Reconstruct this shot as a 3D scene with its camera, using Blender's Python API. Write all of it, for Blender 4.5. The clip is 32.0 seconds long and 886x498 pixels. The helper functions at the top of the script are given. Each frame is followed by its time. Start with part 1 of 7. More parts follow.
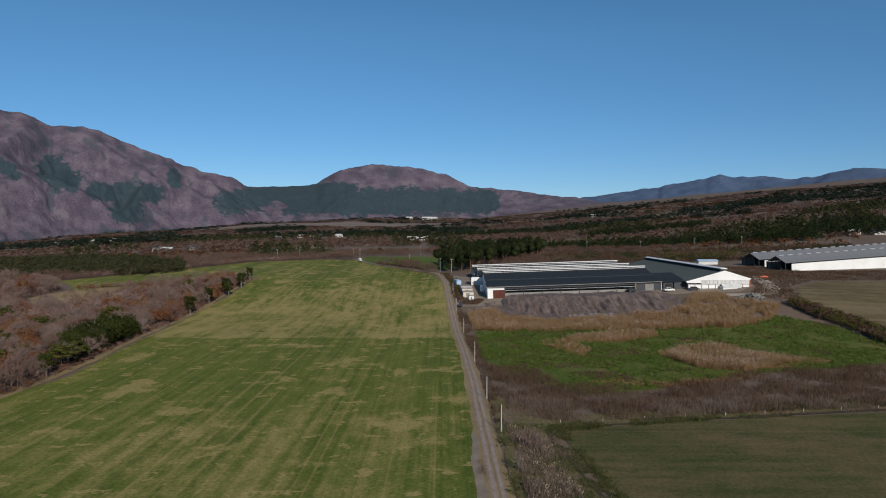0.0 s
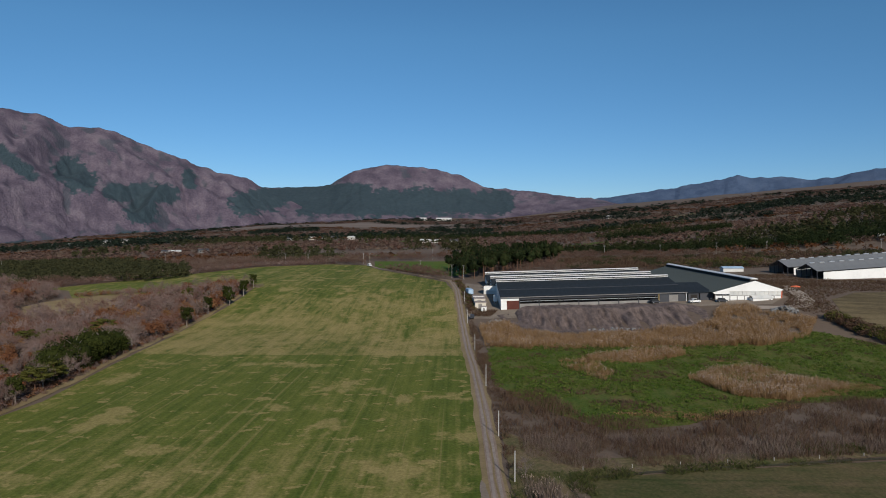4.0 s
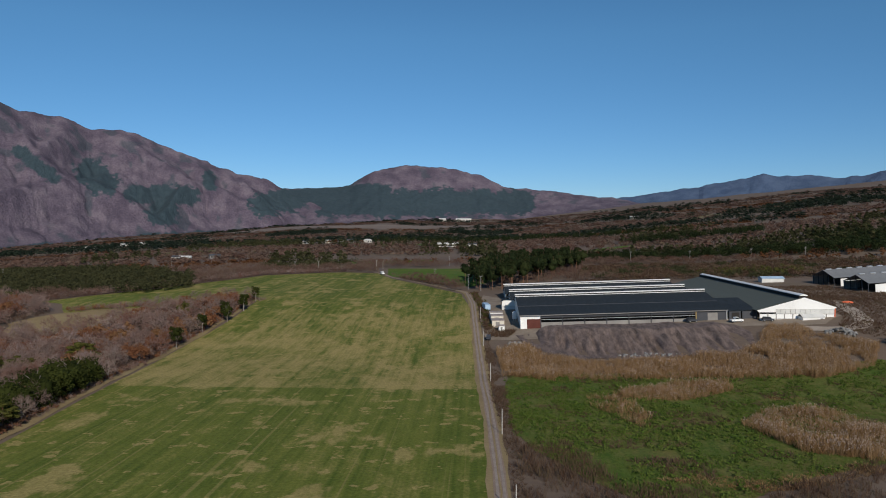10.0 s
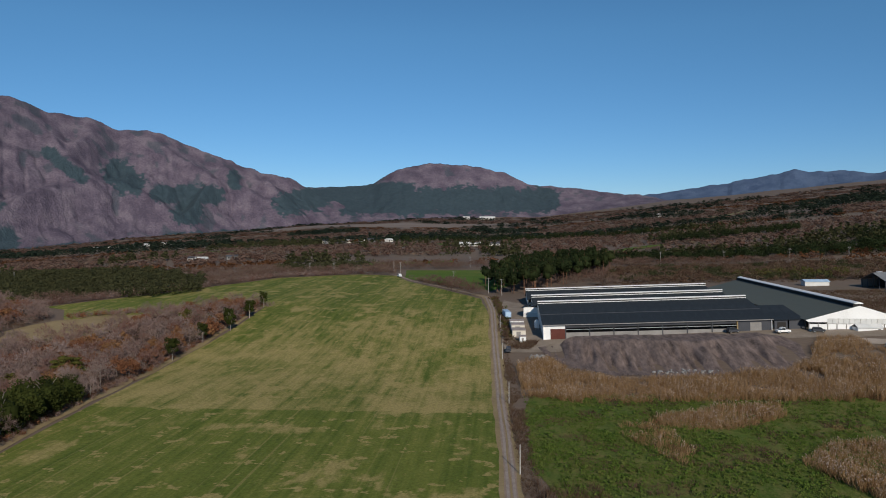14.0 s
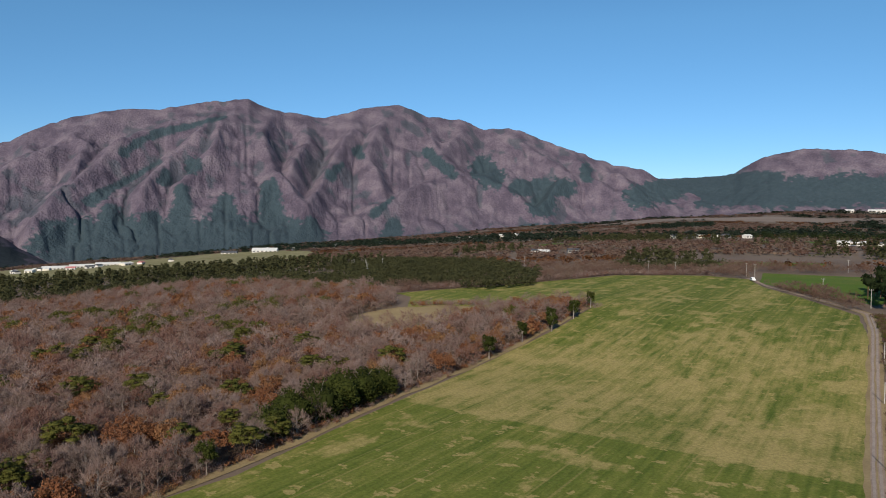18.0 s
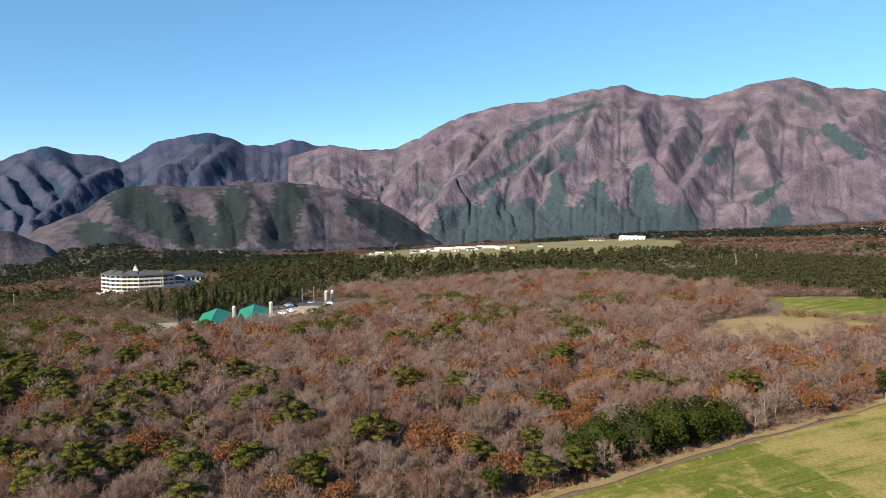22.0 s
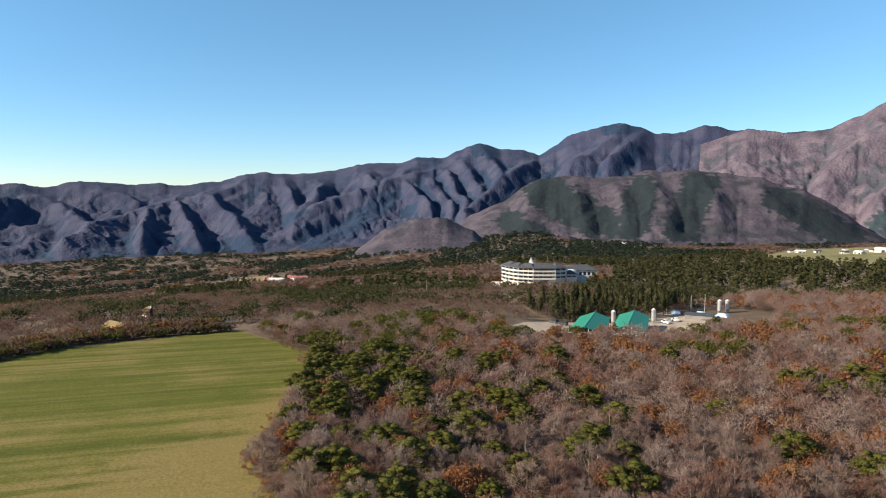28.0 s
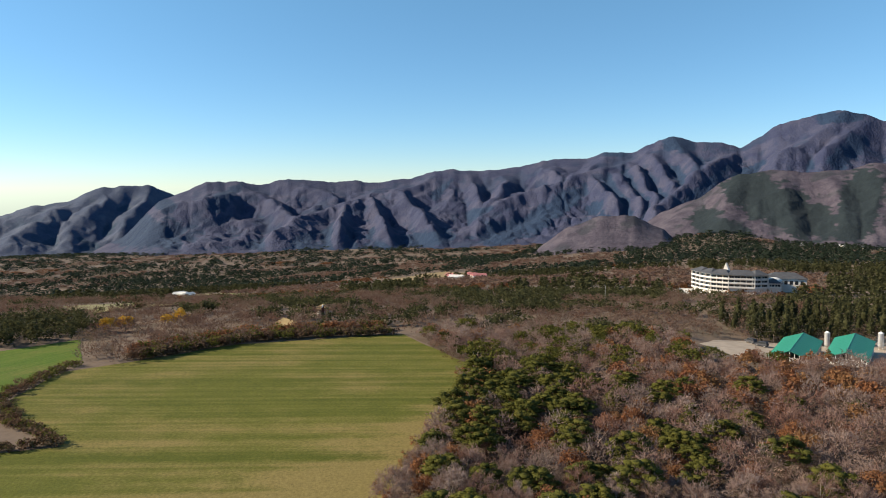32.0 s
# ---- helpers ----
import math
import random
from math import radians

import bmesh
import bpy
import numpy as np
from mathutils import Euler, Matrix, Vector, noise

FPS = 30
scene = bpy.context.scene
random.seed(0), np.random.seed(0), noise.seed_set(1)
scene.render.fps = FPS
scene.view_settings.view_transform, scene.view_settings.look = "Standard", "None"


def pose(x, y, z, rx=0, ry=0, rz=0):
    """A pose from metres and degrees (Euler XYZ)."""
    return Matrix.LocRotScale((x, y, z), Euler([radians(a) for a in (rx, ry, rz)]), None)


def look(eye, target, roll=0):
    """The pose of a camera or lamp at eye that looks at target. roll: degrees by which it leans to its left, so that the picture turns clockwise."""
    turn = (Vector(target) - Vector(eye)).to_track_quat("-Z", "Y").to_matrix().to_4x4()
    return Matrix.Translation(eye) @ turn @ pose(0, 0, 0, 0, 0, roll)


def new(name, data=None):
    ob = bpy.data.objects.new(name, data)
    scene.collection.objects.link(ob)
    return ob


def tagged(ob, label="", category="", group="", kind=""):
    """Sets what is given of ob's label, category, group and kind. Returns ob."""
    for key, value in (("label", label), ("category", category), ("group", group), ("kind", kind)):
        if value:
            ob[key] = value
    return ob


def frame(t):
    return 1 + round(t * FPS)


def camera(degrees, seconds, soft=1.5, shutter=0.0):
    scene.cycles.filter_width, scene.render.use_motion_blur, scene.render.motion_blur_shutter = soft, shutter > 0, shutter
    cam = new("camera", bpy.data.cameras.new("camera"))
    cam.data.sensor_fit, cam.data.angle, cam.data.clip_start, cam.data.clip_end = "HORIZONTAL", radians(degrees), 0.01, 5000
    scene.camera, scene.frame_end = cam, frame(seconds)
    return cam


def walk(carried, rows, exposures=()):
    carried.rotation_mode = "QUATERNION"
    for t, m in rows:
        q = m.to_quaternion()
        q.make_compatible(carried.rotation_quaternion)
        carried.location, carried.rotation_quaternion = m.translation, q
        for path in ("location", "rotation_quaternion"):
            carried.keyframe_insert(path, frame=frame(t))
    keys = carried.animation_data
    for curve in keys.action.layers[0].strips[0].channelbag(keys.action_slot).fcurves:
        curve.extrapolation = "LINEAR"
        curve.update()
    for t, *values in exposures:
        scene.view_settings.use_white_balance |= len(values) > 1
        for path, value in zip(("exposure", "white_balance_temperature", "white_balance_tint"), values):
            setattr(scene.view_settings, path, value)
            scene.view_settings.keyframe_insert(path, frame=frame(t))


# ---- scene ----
# camera: seconds, x, y, z, heading to the left, tilt, lean
PATH = [
    (0, 0.00, 0.00, 40.00, -0.05, -1.84, 0.02),
    (0.5, 0.17, 2.34, 40.45, 0.09, -1.85, 0.07),
    (1, 0.48, 4.65, 40.85, 0.25, -1.82, 0.00),
    (1.5, 0.74, 6.97, 41.21, 0.42, -1.81, 0.03),
    (2, 0.96, 9.23, 41.53, 0.59, -1.81, -0.04),
    (2.5, 1.12, 11.54, 41.88, 0.75, -1.81, -0.00),
    (3, 1.28, 13.81, 42.21, 0.93, -1.81, 0.03),
    (3.5, 1.49, 16.04, 42.54, 1.06, -1.81, 0.07),
    (5.5, 2.22, 25.32, 44.27, 1.37, -1.79, 0.00),
    (6, 2.46, 27.71, 44.77, 1.48, -1.82, -0.05),
    (6.5, 2.68, 30.01, 45.23, 1.62, -1.83, -0.06),
    (7, 2.91, 32.28, 45.63, 1.79, -1.83, -0.05),
    (7.5, 3.07, 34.56, 46.01, 1.94, -1.84, -0.06),
    (8, 3.23, 36.79, 46.44, 2.11, -1.83, -0.04),
    (8.5, 3.41, 39.08, 46.77, 2.27, -1.80, -0.04),
    (9, 3.52, 41.43, 47.08, 2.46, -1.80, -0.05),
    (9.5, 3.72, 43.90, 47.36, 2.66, -1.82, -0.04),
    (10, 3.90, 46.40, 47.64, 2.83, -1.83, -0.08),
    (10.5, 4.11, 48.99, 47.99, 3.00, -1.84, -0.12),
    (11, 4.26, 51.62, 48.29, 3.12, -1.87, -0.15),
    (11.5, 4.46, 54.27, 48.59, 3.26, -1.91, -0.16),
    (12, 4.78, 56.99, 48.80, 3.42, -1.94, -0.22),
    (12.5, 5.07, 59.77, 48.96, 3.54, -1.96, -0.27),
    (13, 5.29, 62.65, 49.03, 3.67, -1.95, -0.26),
    (13.5, 5.59, 65.67, 49.10, 3.74, -1.98, -0.28),
    (15.5, 8.17, 78.42, 49.71, 15.35, -2.02, -0.28),
    (16, 8.56, 81.69, 49.97, 19.60, -2.09, -0.19),
    (16.5, 8.75, 84.91, 50.23, 23.28, -2.18, -0.08),
    (17, 8.82, 88.16, 50.49, 26.70, -2.31, -0.04),
    (17.5, 8.64, 91.55, 50.74, 30.04, -2.46, 0.05),
    (18, 8.14, 94.95, 50.96, 33.37, -2.60, 0.16),
    (18.5, 7.44, 98.40, 51.22, 36.72, -2.74, 0.21),
    (19, 6.55, 101.83, 51.49, 40.10, -2.90, 0.27),
    (19.5, 5.62, 105.24, 51.82, 43.58, -3.06, 0.35),
    (20, 4.54, 108.43, 52.08, 47.09, -3.22, 0.41),
    (20.5, 3.17, 111.68, 52.32, 51.16, -3.38, 0.37),
    (21, 1.61, 114.96, 52.61, 55.39, -3.53, 0.33),
    (21.5, -0.13, 117.96, 53.00, 59.48, -3.71, 0.29),
    (22, -1.97, 120.69, 53.41, 63.61, -3.86, 0.25),
    (22.5, -3.94, 123.20, 53.80, 67.79, -4.00, 0.19),
    (23, -6.13, 125.56, 54.18, 71.98, -4.14, 0.07),
    (23.5, -8.40, 127.83, 54.67, 76.20, -4.26, -0.07),
    (24, -10.68, 129.85, 55.10, 80.42, -4.36, -0.17),
    (24.5, -13.02, 131.62, 55.44, 84.24, -4.42, -0.26),
    (25, -15.29, 133.15, 55.75, 87.48, -4.49, -0.20),
    (25.5, -17.41, 134.41, 56.16, 89.69, -4.57, -0.06),
    (27.5, -25.21, 137.81, 57.93, 92.02, -4.82, 0.06),
    (28, -27.60, 138.66, 58.41, 96.59, -4.86, -0.05),
    (28.5, -30.29, 139.48, 58.81, 100.43, -4.90, -0.15),
    (29, -33.11, 140.10, 59.12, 102.81, -4.94, -0.16),
    (29.5, -35.98, 140.47, 59.40, 104.76, -4.98, -0.13),
    (30, -38.82, 140.73, 59.57, 106.26, -5.01, -0.13),
    (30.5, -41.67, 140.89, 59.71, 107.93, -5.03, -0.17),
    (31, -44.52, 140.93, 59.93, 109.51, -5.06, -0.20),
    (31.5, -47.33, 140.91, 60.14, 110.96, -5.10, -0.23),
    (32, -50.10, 140.78, 60.36, 111.87, -5.15, -0.25),
]
cam = camera(65.25, 32.0, soft=1.0)
EXPOSURE = [(0.0, -0.15, 6350, 10), (13.5, -0.15, 6350, 10), (16.0, 0.0, 6400, 10), (18.0, 0.33, 6650, 10), (19.0, 0.64, 6950, 10), (21.0, 1.02, 7250, 10), (23.0, 1.12, 7300, 10), (27.5, 1.08, 7400, 10), (32.0, 0.95, 7450, 10)]
walk(cam, [(t, pose(x, y, z, 90 + tilt, 0, turn) @ pose(0, 0, 0, 0, 0, lean)) for t, x, y, z, turn, tilt, lean in PATH], EXPOSURE)

# ---- sky and sun: low winter sun from the south-south-east ----
SUN_AZ, SUN_EL = 161.0, 28.0
world = bpy.data.worlds.new("sky")
scene.world = world
world.use_nodes = True
wn = world.node_tree
sky = wn.nodes.new("ShaderNodeTexSky")
sky.sky_type, sky.sun_disc = "NISHITA", False
sky.sun_elevation, sky.sun_rotation = radians(SUN_EL), radians(SUN_AZ)
sky.altitude, sky.air_density, sky.dust_density, sky.ozone_density = 2400, 0.95, 0.0, 4.0
deep = wn.nodes.new("ShaderNodeHueSaturation")
deep.inputs["Saturation"].default_value = 1.13
wn.links.new(sky.outputs[0], deep.inputs["Color"])
place, part_z, low_sky, tint = wn.nodes.new("ShaderNodeTexCoord"), wn.nodes.new("ShaderNodeSeparateXYZ"), wn.nodes.new("ShaderNodeValToRGB"), wn.nodes.new("ShaderNodeMix")
low_sky.color_ramp.elements[0].color, low_sky.color_ramp.elements[1].color = (0.585, 0.635, 0.7, 1), (0.95, 1.02, 0.9, 1)
low_sky.color_ramp.elements[1].position = 0.26
low_sky.color_ramp.elements.new(0.09).color = (0.69, 0.775, 0.785, 1)
tint.data_type, tint.blend_type = "RGBA", "MULTIPLY"
tint.inputs["Factor"].default_value = 1
wn.links.new(place.outputs["Generated"], part_z.inputs[0]), wn.links.new(part_z.outputs["Z"], low_sky.inputs[0])
wn.links.new(deep.outputs[0], tint.inputs["A"]), wn.links.new(low_sky.outputs[0], tint.inputs["B"])
wn.links.new(tint.outputs["Result"], wn.nodes["Background"].inputs[0])
wn.nodes["Background"].inputs[1].default_value = 0.112
sun = new("sun", bpy.data.lights.new("sun", "SUN"))
sun.data.energy, sun.data.angle, sun.data.color = 4.3, radians(0.53), (1.0, 0.915, 0.79)
sd = Vector((math.sin(radians(SUN_AZ)) * math.cos(radians(SUN_EL)), math.cos(radians(SUN_AZ)) * math.cos(radians(SUN_EL)), math.sin(radians(SUN_EL))))
sun.matrix_world = look(sd * 100, (0, 0, 0))


# ---- shape of the land ----
def sm(s):
    s = np.clip(s, 0, 1)
    return s * s * (3 - 2 * s)


def vnoise(x, y, seed=0):
    """Smooth value noise, -1 to 1."""
    x, y = np.asarray(x, float), np.asarray(y, float)
    i, j = np.floor(x).astype(np.int64), np.floor(y).astype(np.int64)
    u, v = sm(x - i), sm(y - j)

    def h(a, b):
        n = (a * 374761393 + b * 668265263 + seed * 144665) & 0xFFFFFFFF
        n = ((n ^ (n >> 13)) * 1274126177) & 0xFFFFFFFF
        return ((n ^ (n >> 16)) & 0xFFFF) / 32767.5 - 1

    a, b, c, d = h(i, j), h(i + 1, j), h(i, j + 1), h(i + 1, j + 1)
    return (a * (1 - u) + b * u) * (1 - v) + (c * (1 - u) + d * u) * v


def fbm(x, y, octaves=4, seed=0):
    out, amp = 0, 1.0
    for k in range(octaves):
        out = out + amp * vnoise(x * 2**k, y * 2**k, seed + k)
        amp *= 0.5
    return out


def ground_z(x, y):
    """Height of the land: a plateau field, a low rise to the north, a fall to the west and south-west, a long slope in the east."""
    x, y = np.asarray(x, float), np.asarray(y, float)
    z = 9 * sm((y - 265 + 0.25 * np.clip(x, -100, 150)) / 145) + 0.03 * np.clip(x, 0, 150) * sm((y - 200) / 120)
    z = z + 0.0215 * np.maximum(y - 410, 0)
    w = np.maximum(-x - 110, 0)
    z = z - 0.022 * np.minimum(w, 240) - 0.06 * np.maximum(w - 240, 0)
    z = z - 0.08 * np.maximum(-y - 60, 0) * sm((-x - 100) / 500)
    z = z + 0.1 * np.maximum(x - 170, 0) * sm((y - 300) / 500)
    z = z - 0.03 * np.maximum(-x - 350, 0) * sm((200 - y) / 300) - 4.5 * np.exp(-(((x + 388) / 62) ** 2) - ((y - 192) / 52) ** 2)
    z = z + 0.058 * np.maximum(np.hypot(x, y) - 1100, 0) * sm((700 - y) / 900) * sm((-x - 300) / 600)
    far = sm((np.hypot(x, y - 100) - 500) / 1500)
    return z + far * 14 * fbm(x / 700, y / 700, 3, 5)


def gz(x, y):
    return float(ground_z(x, y))


# ---- materials ----
def mat(name, colours, scale=1.0, rough=0.9, bump=0.0, fine=None, vary="", metal=0.0, stretch=(1, 1, 1), contrast=0.35, spec=0.3):
    """A procedural surface: two scales of noise over a ramp of colours. vary: 'object' or 'tone' shifts the ramp from piece to piece."""
    m = bpy.data.materials.new(name)
    m.use_nodes = True
    n, link = m.node_tree.nodes, m.node_tree.links.new
    b = n["Principled BSDF"]
    b.inputs["Roughness"].default_value, b.inputs["Metallic"].default_value = rough, metal
    b.inputs["Specular IOR Level"].default_value = spec
    co = n.new("ShaderNodeTexCoord")
    mp = n.new("ShaderNodeMapping")
    mp.inputs["Scale"].default_value = stretch
    link(co.outputs["Object"], mp.inputs[0])
    big, small = n.new("ShaderNodeTexNoise"), n.new("ShaderNodeTexNoise")
    big.inputs["Scale"].default_value, small.inputs["Scale"].default_value = scale, fine or scale * 9
    big.inputs["Detail"].default_value, small.inputs["Detail"].default_value = 5, 4
    add = n.new("ShaderNodeMath")
    add.operation = "MULTIPLY_ADD"
    add.inputs[1].default_value = 0.5
    link(mp.outputs[0], big.inputs[0]), link(mp.outputs[0], small.inputs[0])
    link(small.outputs[0], add.inputs[0]), link(big.outputs[0], add.inputs[2])
    val = add.outputs[0]
    rng = n.new("ShaderNodeMapRange")
    rng.inputs["From Min"].default_value, rng.inputs["From Max"].default_value = 0.75 - contrast, 0.75 + contrast
    link(val, rng.inputs[0])
    val = rng.outputs[0]
    if vary:
        if vary == "object":
            src = n.new("ShaderNodeObjectInfo").outputs["Random"]
        else:
            at = n.new("ShaderNodeAttribute")
            at.attribute_name = "tone"
            ob = n.new("ShaderNodeObjectInfo")
            s = n.new("ShaderNodeMath")
            link(at.outputs["Fac"], s.inputs[0]), link(ob.outputs["Random"], s.inputs[1])
            w = n.new("ShaderNodeMath")
            w.operation = "FRACT"
            link(s.outputs[0], w.inputs[0])
            src = w.outputs[0]
        mx = n.new("ShaderNodeMath")
        mx.operation = "MULTIPLY_ADD"
        mx.inputs[1].default_value = 0.72
        link(src, mx.inputs[0])
        half = n.new("ShaderNodeMath")
        half.operation = "MULTIPLY"
        half.inputs[1].default_value = 0.28
        link(val, half.inputs[0]), link(half.outputs[0], mx.inputs[2])
        val = mx.outputs[0]
    ramp = n.new("ShaderNodeValToRGB")
    while len(ramp.color_ramp.elements) < len(colours):
        ramp.color_ramp.elements.new(0.5)
    for k, c in enumerate(colours):
        e = ramp.color_ramp.elements[k]
        e.position, e.color = k / max(len(colours) - 1, 1), (*c, 1)
    link(val, ramp.inputs[0])
    link(ramp.outputs[0], b.inputs["Base Color"])
    if bump:
        bp = n.new("ShaderNodeBump")
        bp.inputs["Strength"].default_value = bump
        bp.inputs["Distance"].default_value = 0.3
        link(small.outputs[0], bp.inputs["Height"]), link(bp.outputs[0], b.inputs["Normal"])
    return m


def foliage(name, colours, scale=0.3, thin=0.35, contrast=0.35):
    """Leaves, needles or twigs, each a thin piece that lets some light through."""
    m = mat(name, colours, scale, 0.85, 0, 3.0, vary="tone", spec=0.06, contrast=contrast)
    n, link = m.node_tree.nodes, m.node_tree.links.new
    b = n["Principled BSDF"]
    through_leaf, mx = n.new("ShaderNodeBsdfTranslucent"), n.new("ShaderNodeMixShader")
    mx.inputs[0].default_value = thin
    link(b.inputs["Base Color"].links[0].from_socket, through_leaf.inputs[0])
    link(b.outputs[0], mx.inputs[1]), link(through_leaf.outputs[0], mx.inputs[2]), link(mx.outputs[0], n["Material Output"].inputs[0])
    return m


M = {}
M["ground"] = mat("rough_land", [(0.085, 0.058, 0.042), (0.125, 0.088, 0.063), (0.155, 0.112, 0.08), (0.09, 0.08, 0.036)], 0.012, 0.95, 0.5, 0.6)
M["litter"] = mat("leaf_litter", [(0.072, 0.0504, 0.0331), (0.108, 0.0756, 0.0504), (0.144, 0.104, 0.072)], 0.1, 0.95, 0.5, 1.2)
M["bark"] = mat("bark", [(0.10, 0.08, 0.065), (0.22, 0.18, 0.15), (0.32, 0.28, 0.24)], 0.6, 0.9, 0.4, 6, "object")
M["bark_red"] = mat("red_pine_bark", [(0.10, 0.055, 0.035), (0.22, 0.11, 0.065)], 0.6, 0.9, 0.4, 6)
M["twig"] = foliage("bare_twigs", [(0.18, 0.0979, 0.075), (0.251, 0.158, 0.13), (0.216, 0.158, 0.135), (0.297, 0.21, 0.175), (0.189, 0.0933, 0.0681), (0.333, 0.252, 0.221), (0.225, 0.154, 0.0951)])
M["copse"] = foliage("far_bare_twigs", [(0.111, 0.0648, 0.0481), (0.152, 0.0925, 0.0703), (0.177, 0.121, 0.0925), (0.134, 0.0703, 0.0518), (0.193, 0.14, 0.106), (0.097, 0.0832, 0.037)])
M["rusty"] = foliage("far_oak_leaves", [(0.114, 0.048, 0.0216), (0.144, 0.066, 0.03), (0.12, 0.054, 0.027)])
M["oak"] = foliage("withered_oak_leaves", [(0.192, 0.0745, 0.039), (0.244, 0.111, 0.0536), (0.206, 0.0894, 0.0476), (0.274, 0.148, 0.0694), (0.152, 0.0372, 0.0277)])
M["pine"] = foliage("pine_needles", [(0.069, 0.0736, 0.0184), (0.11, 0.106, 0.0258), (0.0828, 0.0865, 0.0221), (0.143, 0.129, 0.0331)])
M["plantation"] = foliage("plantation_needles", [(0.0455, 0.0479, 0.0226), (0.0683, 0.0674, 0.03), (0.0546, 0.0568, 0.0255), (0.0911, 0.0834, 0.0376)])
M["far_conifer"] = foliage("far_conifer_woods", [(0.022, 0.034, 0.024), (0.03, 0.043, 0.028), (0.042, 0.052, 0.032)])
M["cedar"] = foliage("cedar_foliage", [(0.0182, 0.0273, 0.0117), (0.0273, 0.039, 0.0143), (0.0403, 0.0494, 0.0169)])
M["broad"] = foliage("evergreen_leaves", [(0.0324, 0.0396, 0.0101), (0.0446, 0.054, 0.0122), (0.0612, 0.0706, 0.0173)])
M["yellow"] = foliage("yellow_autumn_leaves", [(0.42, 0.24, 0.03), (0.5, 0.3, 0.05), (0.36, 0.18, 0.03)])
M["scrub"] = foliage("bare_undergrowth", [(0.0891, 0.0446, 0.0286), (0.119, 0.0683, 0.0475), (0.143, 0.0924, 0.0653), (0.101, 0.0505, 0.0309), (0.0891, 0.0713, 0.0327)])
M["reed"] = foliage("dry_reeds", [(0.2, 0.11, 0.052), (0.3, 0.18, 0.085), (0.38, 0.25, 0.13), (0.24, 0.14, 0.066), (0.16, 0.085, 0.042)])
M["plume"] = foliage("reed_plumes", [(0.36, 0.27, 0.2), (0.45, 0.35, 0.27), (0.3, 0.21, 0.15)])
M["heath"] = foliage("brown_heath", [(0.0765, 0.0425, 0.0281), (0.119, 0.0697, 0.0459), (0.153, 0.102, 0.068), (0.085, 0.0723, 0.0306)])
M["dead_grass"] = foliage("dead_grass_stems", [(0.13, 0.088, 0.068), (0.19, 0.135, 0.106), (0.24, 0.18, 0.145), (0.10, 0.09, 0.045)])
M["weed"] = foliage("green_weeds", [(0.068, 0.115, 0.02), (0.095, 0.145, 0.026), (0.125, 0.165, 0.034), (0.15, 0.15, 0.045)])
M["dull_weed"] = foliage("dull_green_weeds", [(0.05, 0.066, 0.02), (0.075, 0.09, 0.027), (0.1, 0.1, 0.036), (0.13, 0.11, 0.05)])
M["dirt"] = mat("gravel_dirt", [(0.161, 0.124, 0.0897), (0.23, 0.182, 0.136), (0.299, 0.244, 0.19)], 0.2, 0.95, 0.5, 2.0)
M["gravel"] = mat("pale_gravel", [(0.26, 0.212, 0.165), (0.35, 0.288, 0.228), (0.43, 0.36, 0.29)], 0.2, 0.95, 0.3, 2.0)
M["gravel_worn"] = mat("worn_gravel", [(0.221, 0.172, 0.14), (0.286, 0.229, 0.192), (0.351, 0.289, 0.244)], 0.5, 0.95, 0.3, 4.0)
M["ditch_soil"] = mat("dark_ditch_soil", [(0.035, 0.036, 0.016), (0.06, 0.05, 0.028), (0.06, 0.068, 0.022)], 0.3, 0.9, 0.6, 2.5)
M["asphalt"] = mat("worn_asphalt", [(0.189, 0.135, 0.0972), (0.257, 0.186, 0.135), (0.338, 0.25, 0.182)], 0.3, 0.9, 0.3, 3.0)
# grey soil; darker streaks down the slope stand in for shade in gullies
M["manure"] = mat("grey_compost_soil_gully_shade", [(0.0585, 0.0432, 0.0373), (0.117, 0.0864, 0.0746), (0.163, 0.12, 0.104), (0.221, 0.166, 0.145)], 0.5, 0.95, 1.0, 2.6, stretch=(1.3, 0.42, 0.395), contrast=0.25)
M["pale_wall"] = mat("pale_painted_concrete", [(0.504, 0.462, 0.42), (0.63, 0.588, 0.532), (0.728, 0.686, 0.63)], 0.15, 0.8, 0.05, 2)
M["white"] = mat("white_metal_cladding", [(0.62, 0.61, 0.58), (0.78, 0.77, 0.74), (0.83, 0.82, 0.8)], 0.1, 0.5, 0.05, 2)
M["cream"] = mat("cream_render", [(0.496, 0.44, 0.36), (0.6, 0.552, 0.464), (0.64, 0.6, 0.528)], 0.1, 0.8, 0.05, 2)
M["roof_dark"] = mat("dark_steel_roof", [(0.017, 0.021, 0.024), (0.025, 0.03, 0.034), (0.035, 0.04, 0.044)], 0.5, 0.7, 0.15, 3.2, stretch=(1, 0.35, 1), spec=0.15)
M["roof_green"] = mat("grey_green_steel_roof", [(0.085, 0.094, 0.082), (0.105, 0.115, 0.10), (0.12, 0.132, 0.115)], 0.05, 0.8, 0.05, 1.2, spec=0.12)
M["roof_emerald"] = mat("emerald_steel_roof", [(0.012, 0.16, 0.10), (0.018, 0.21, 0.135), (0.025, 0.25, 0.16)], 0.1, 0.5, 0.05, 2)
M["roof_grey"] = mat("dull_grey_steel_roof", [(0.13, 0.135, 0.14), (0.17, 0.175, 0.18), (0.2, 0.205, 0.21)], 0.1, 0.6, 0.05, 2, spec=0.2)
M["faded_roof"] = mat("faded_pink_grey_roof", [(0.24, 0.2, 0.18), (0.32, 0.27, 0.245), (0.38, 0.33, 0.3)], 0.4, 0.8, 0.1, 3)
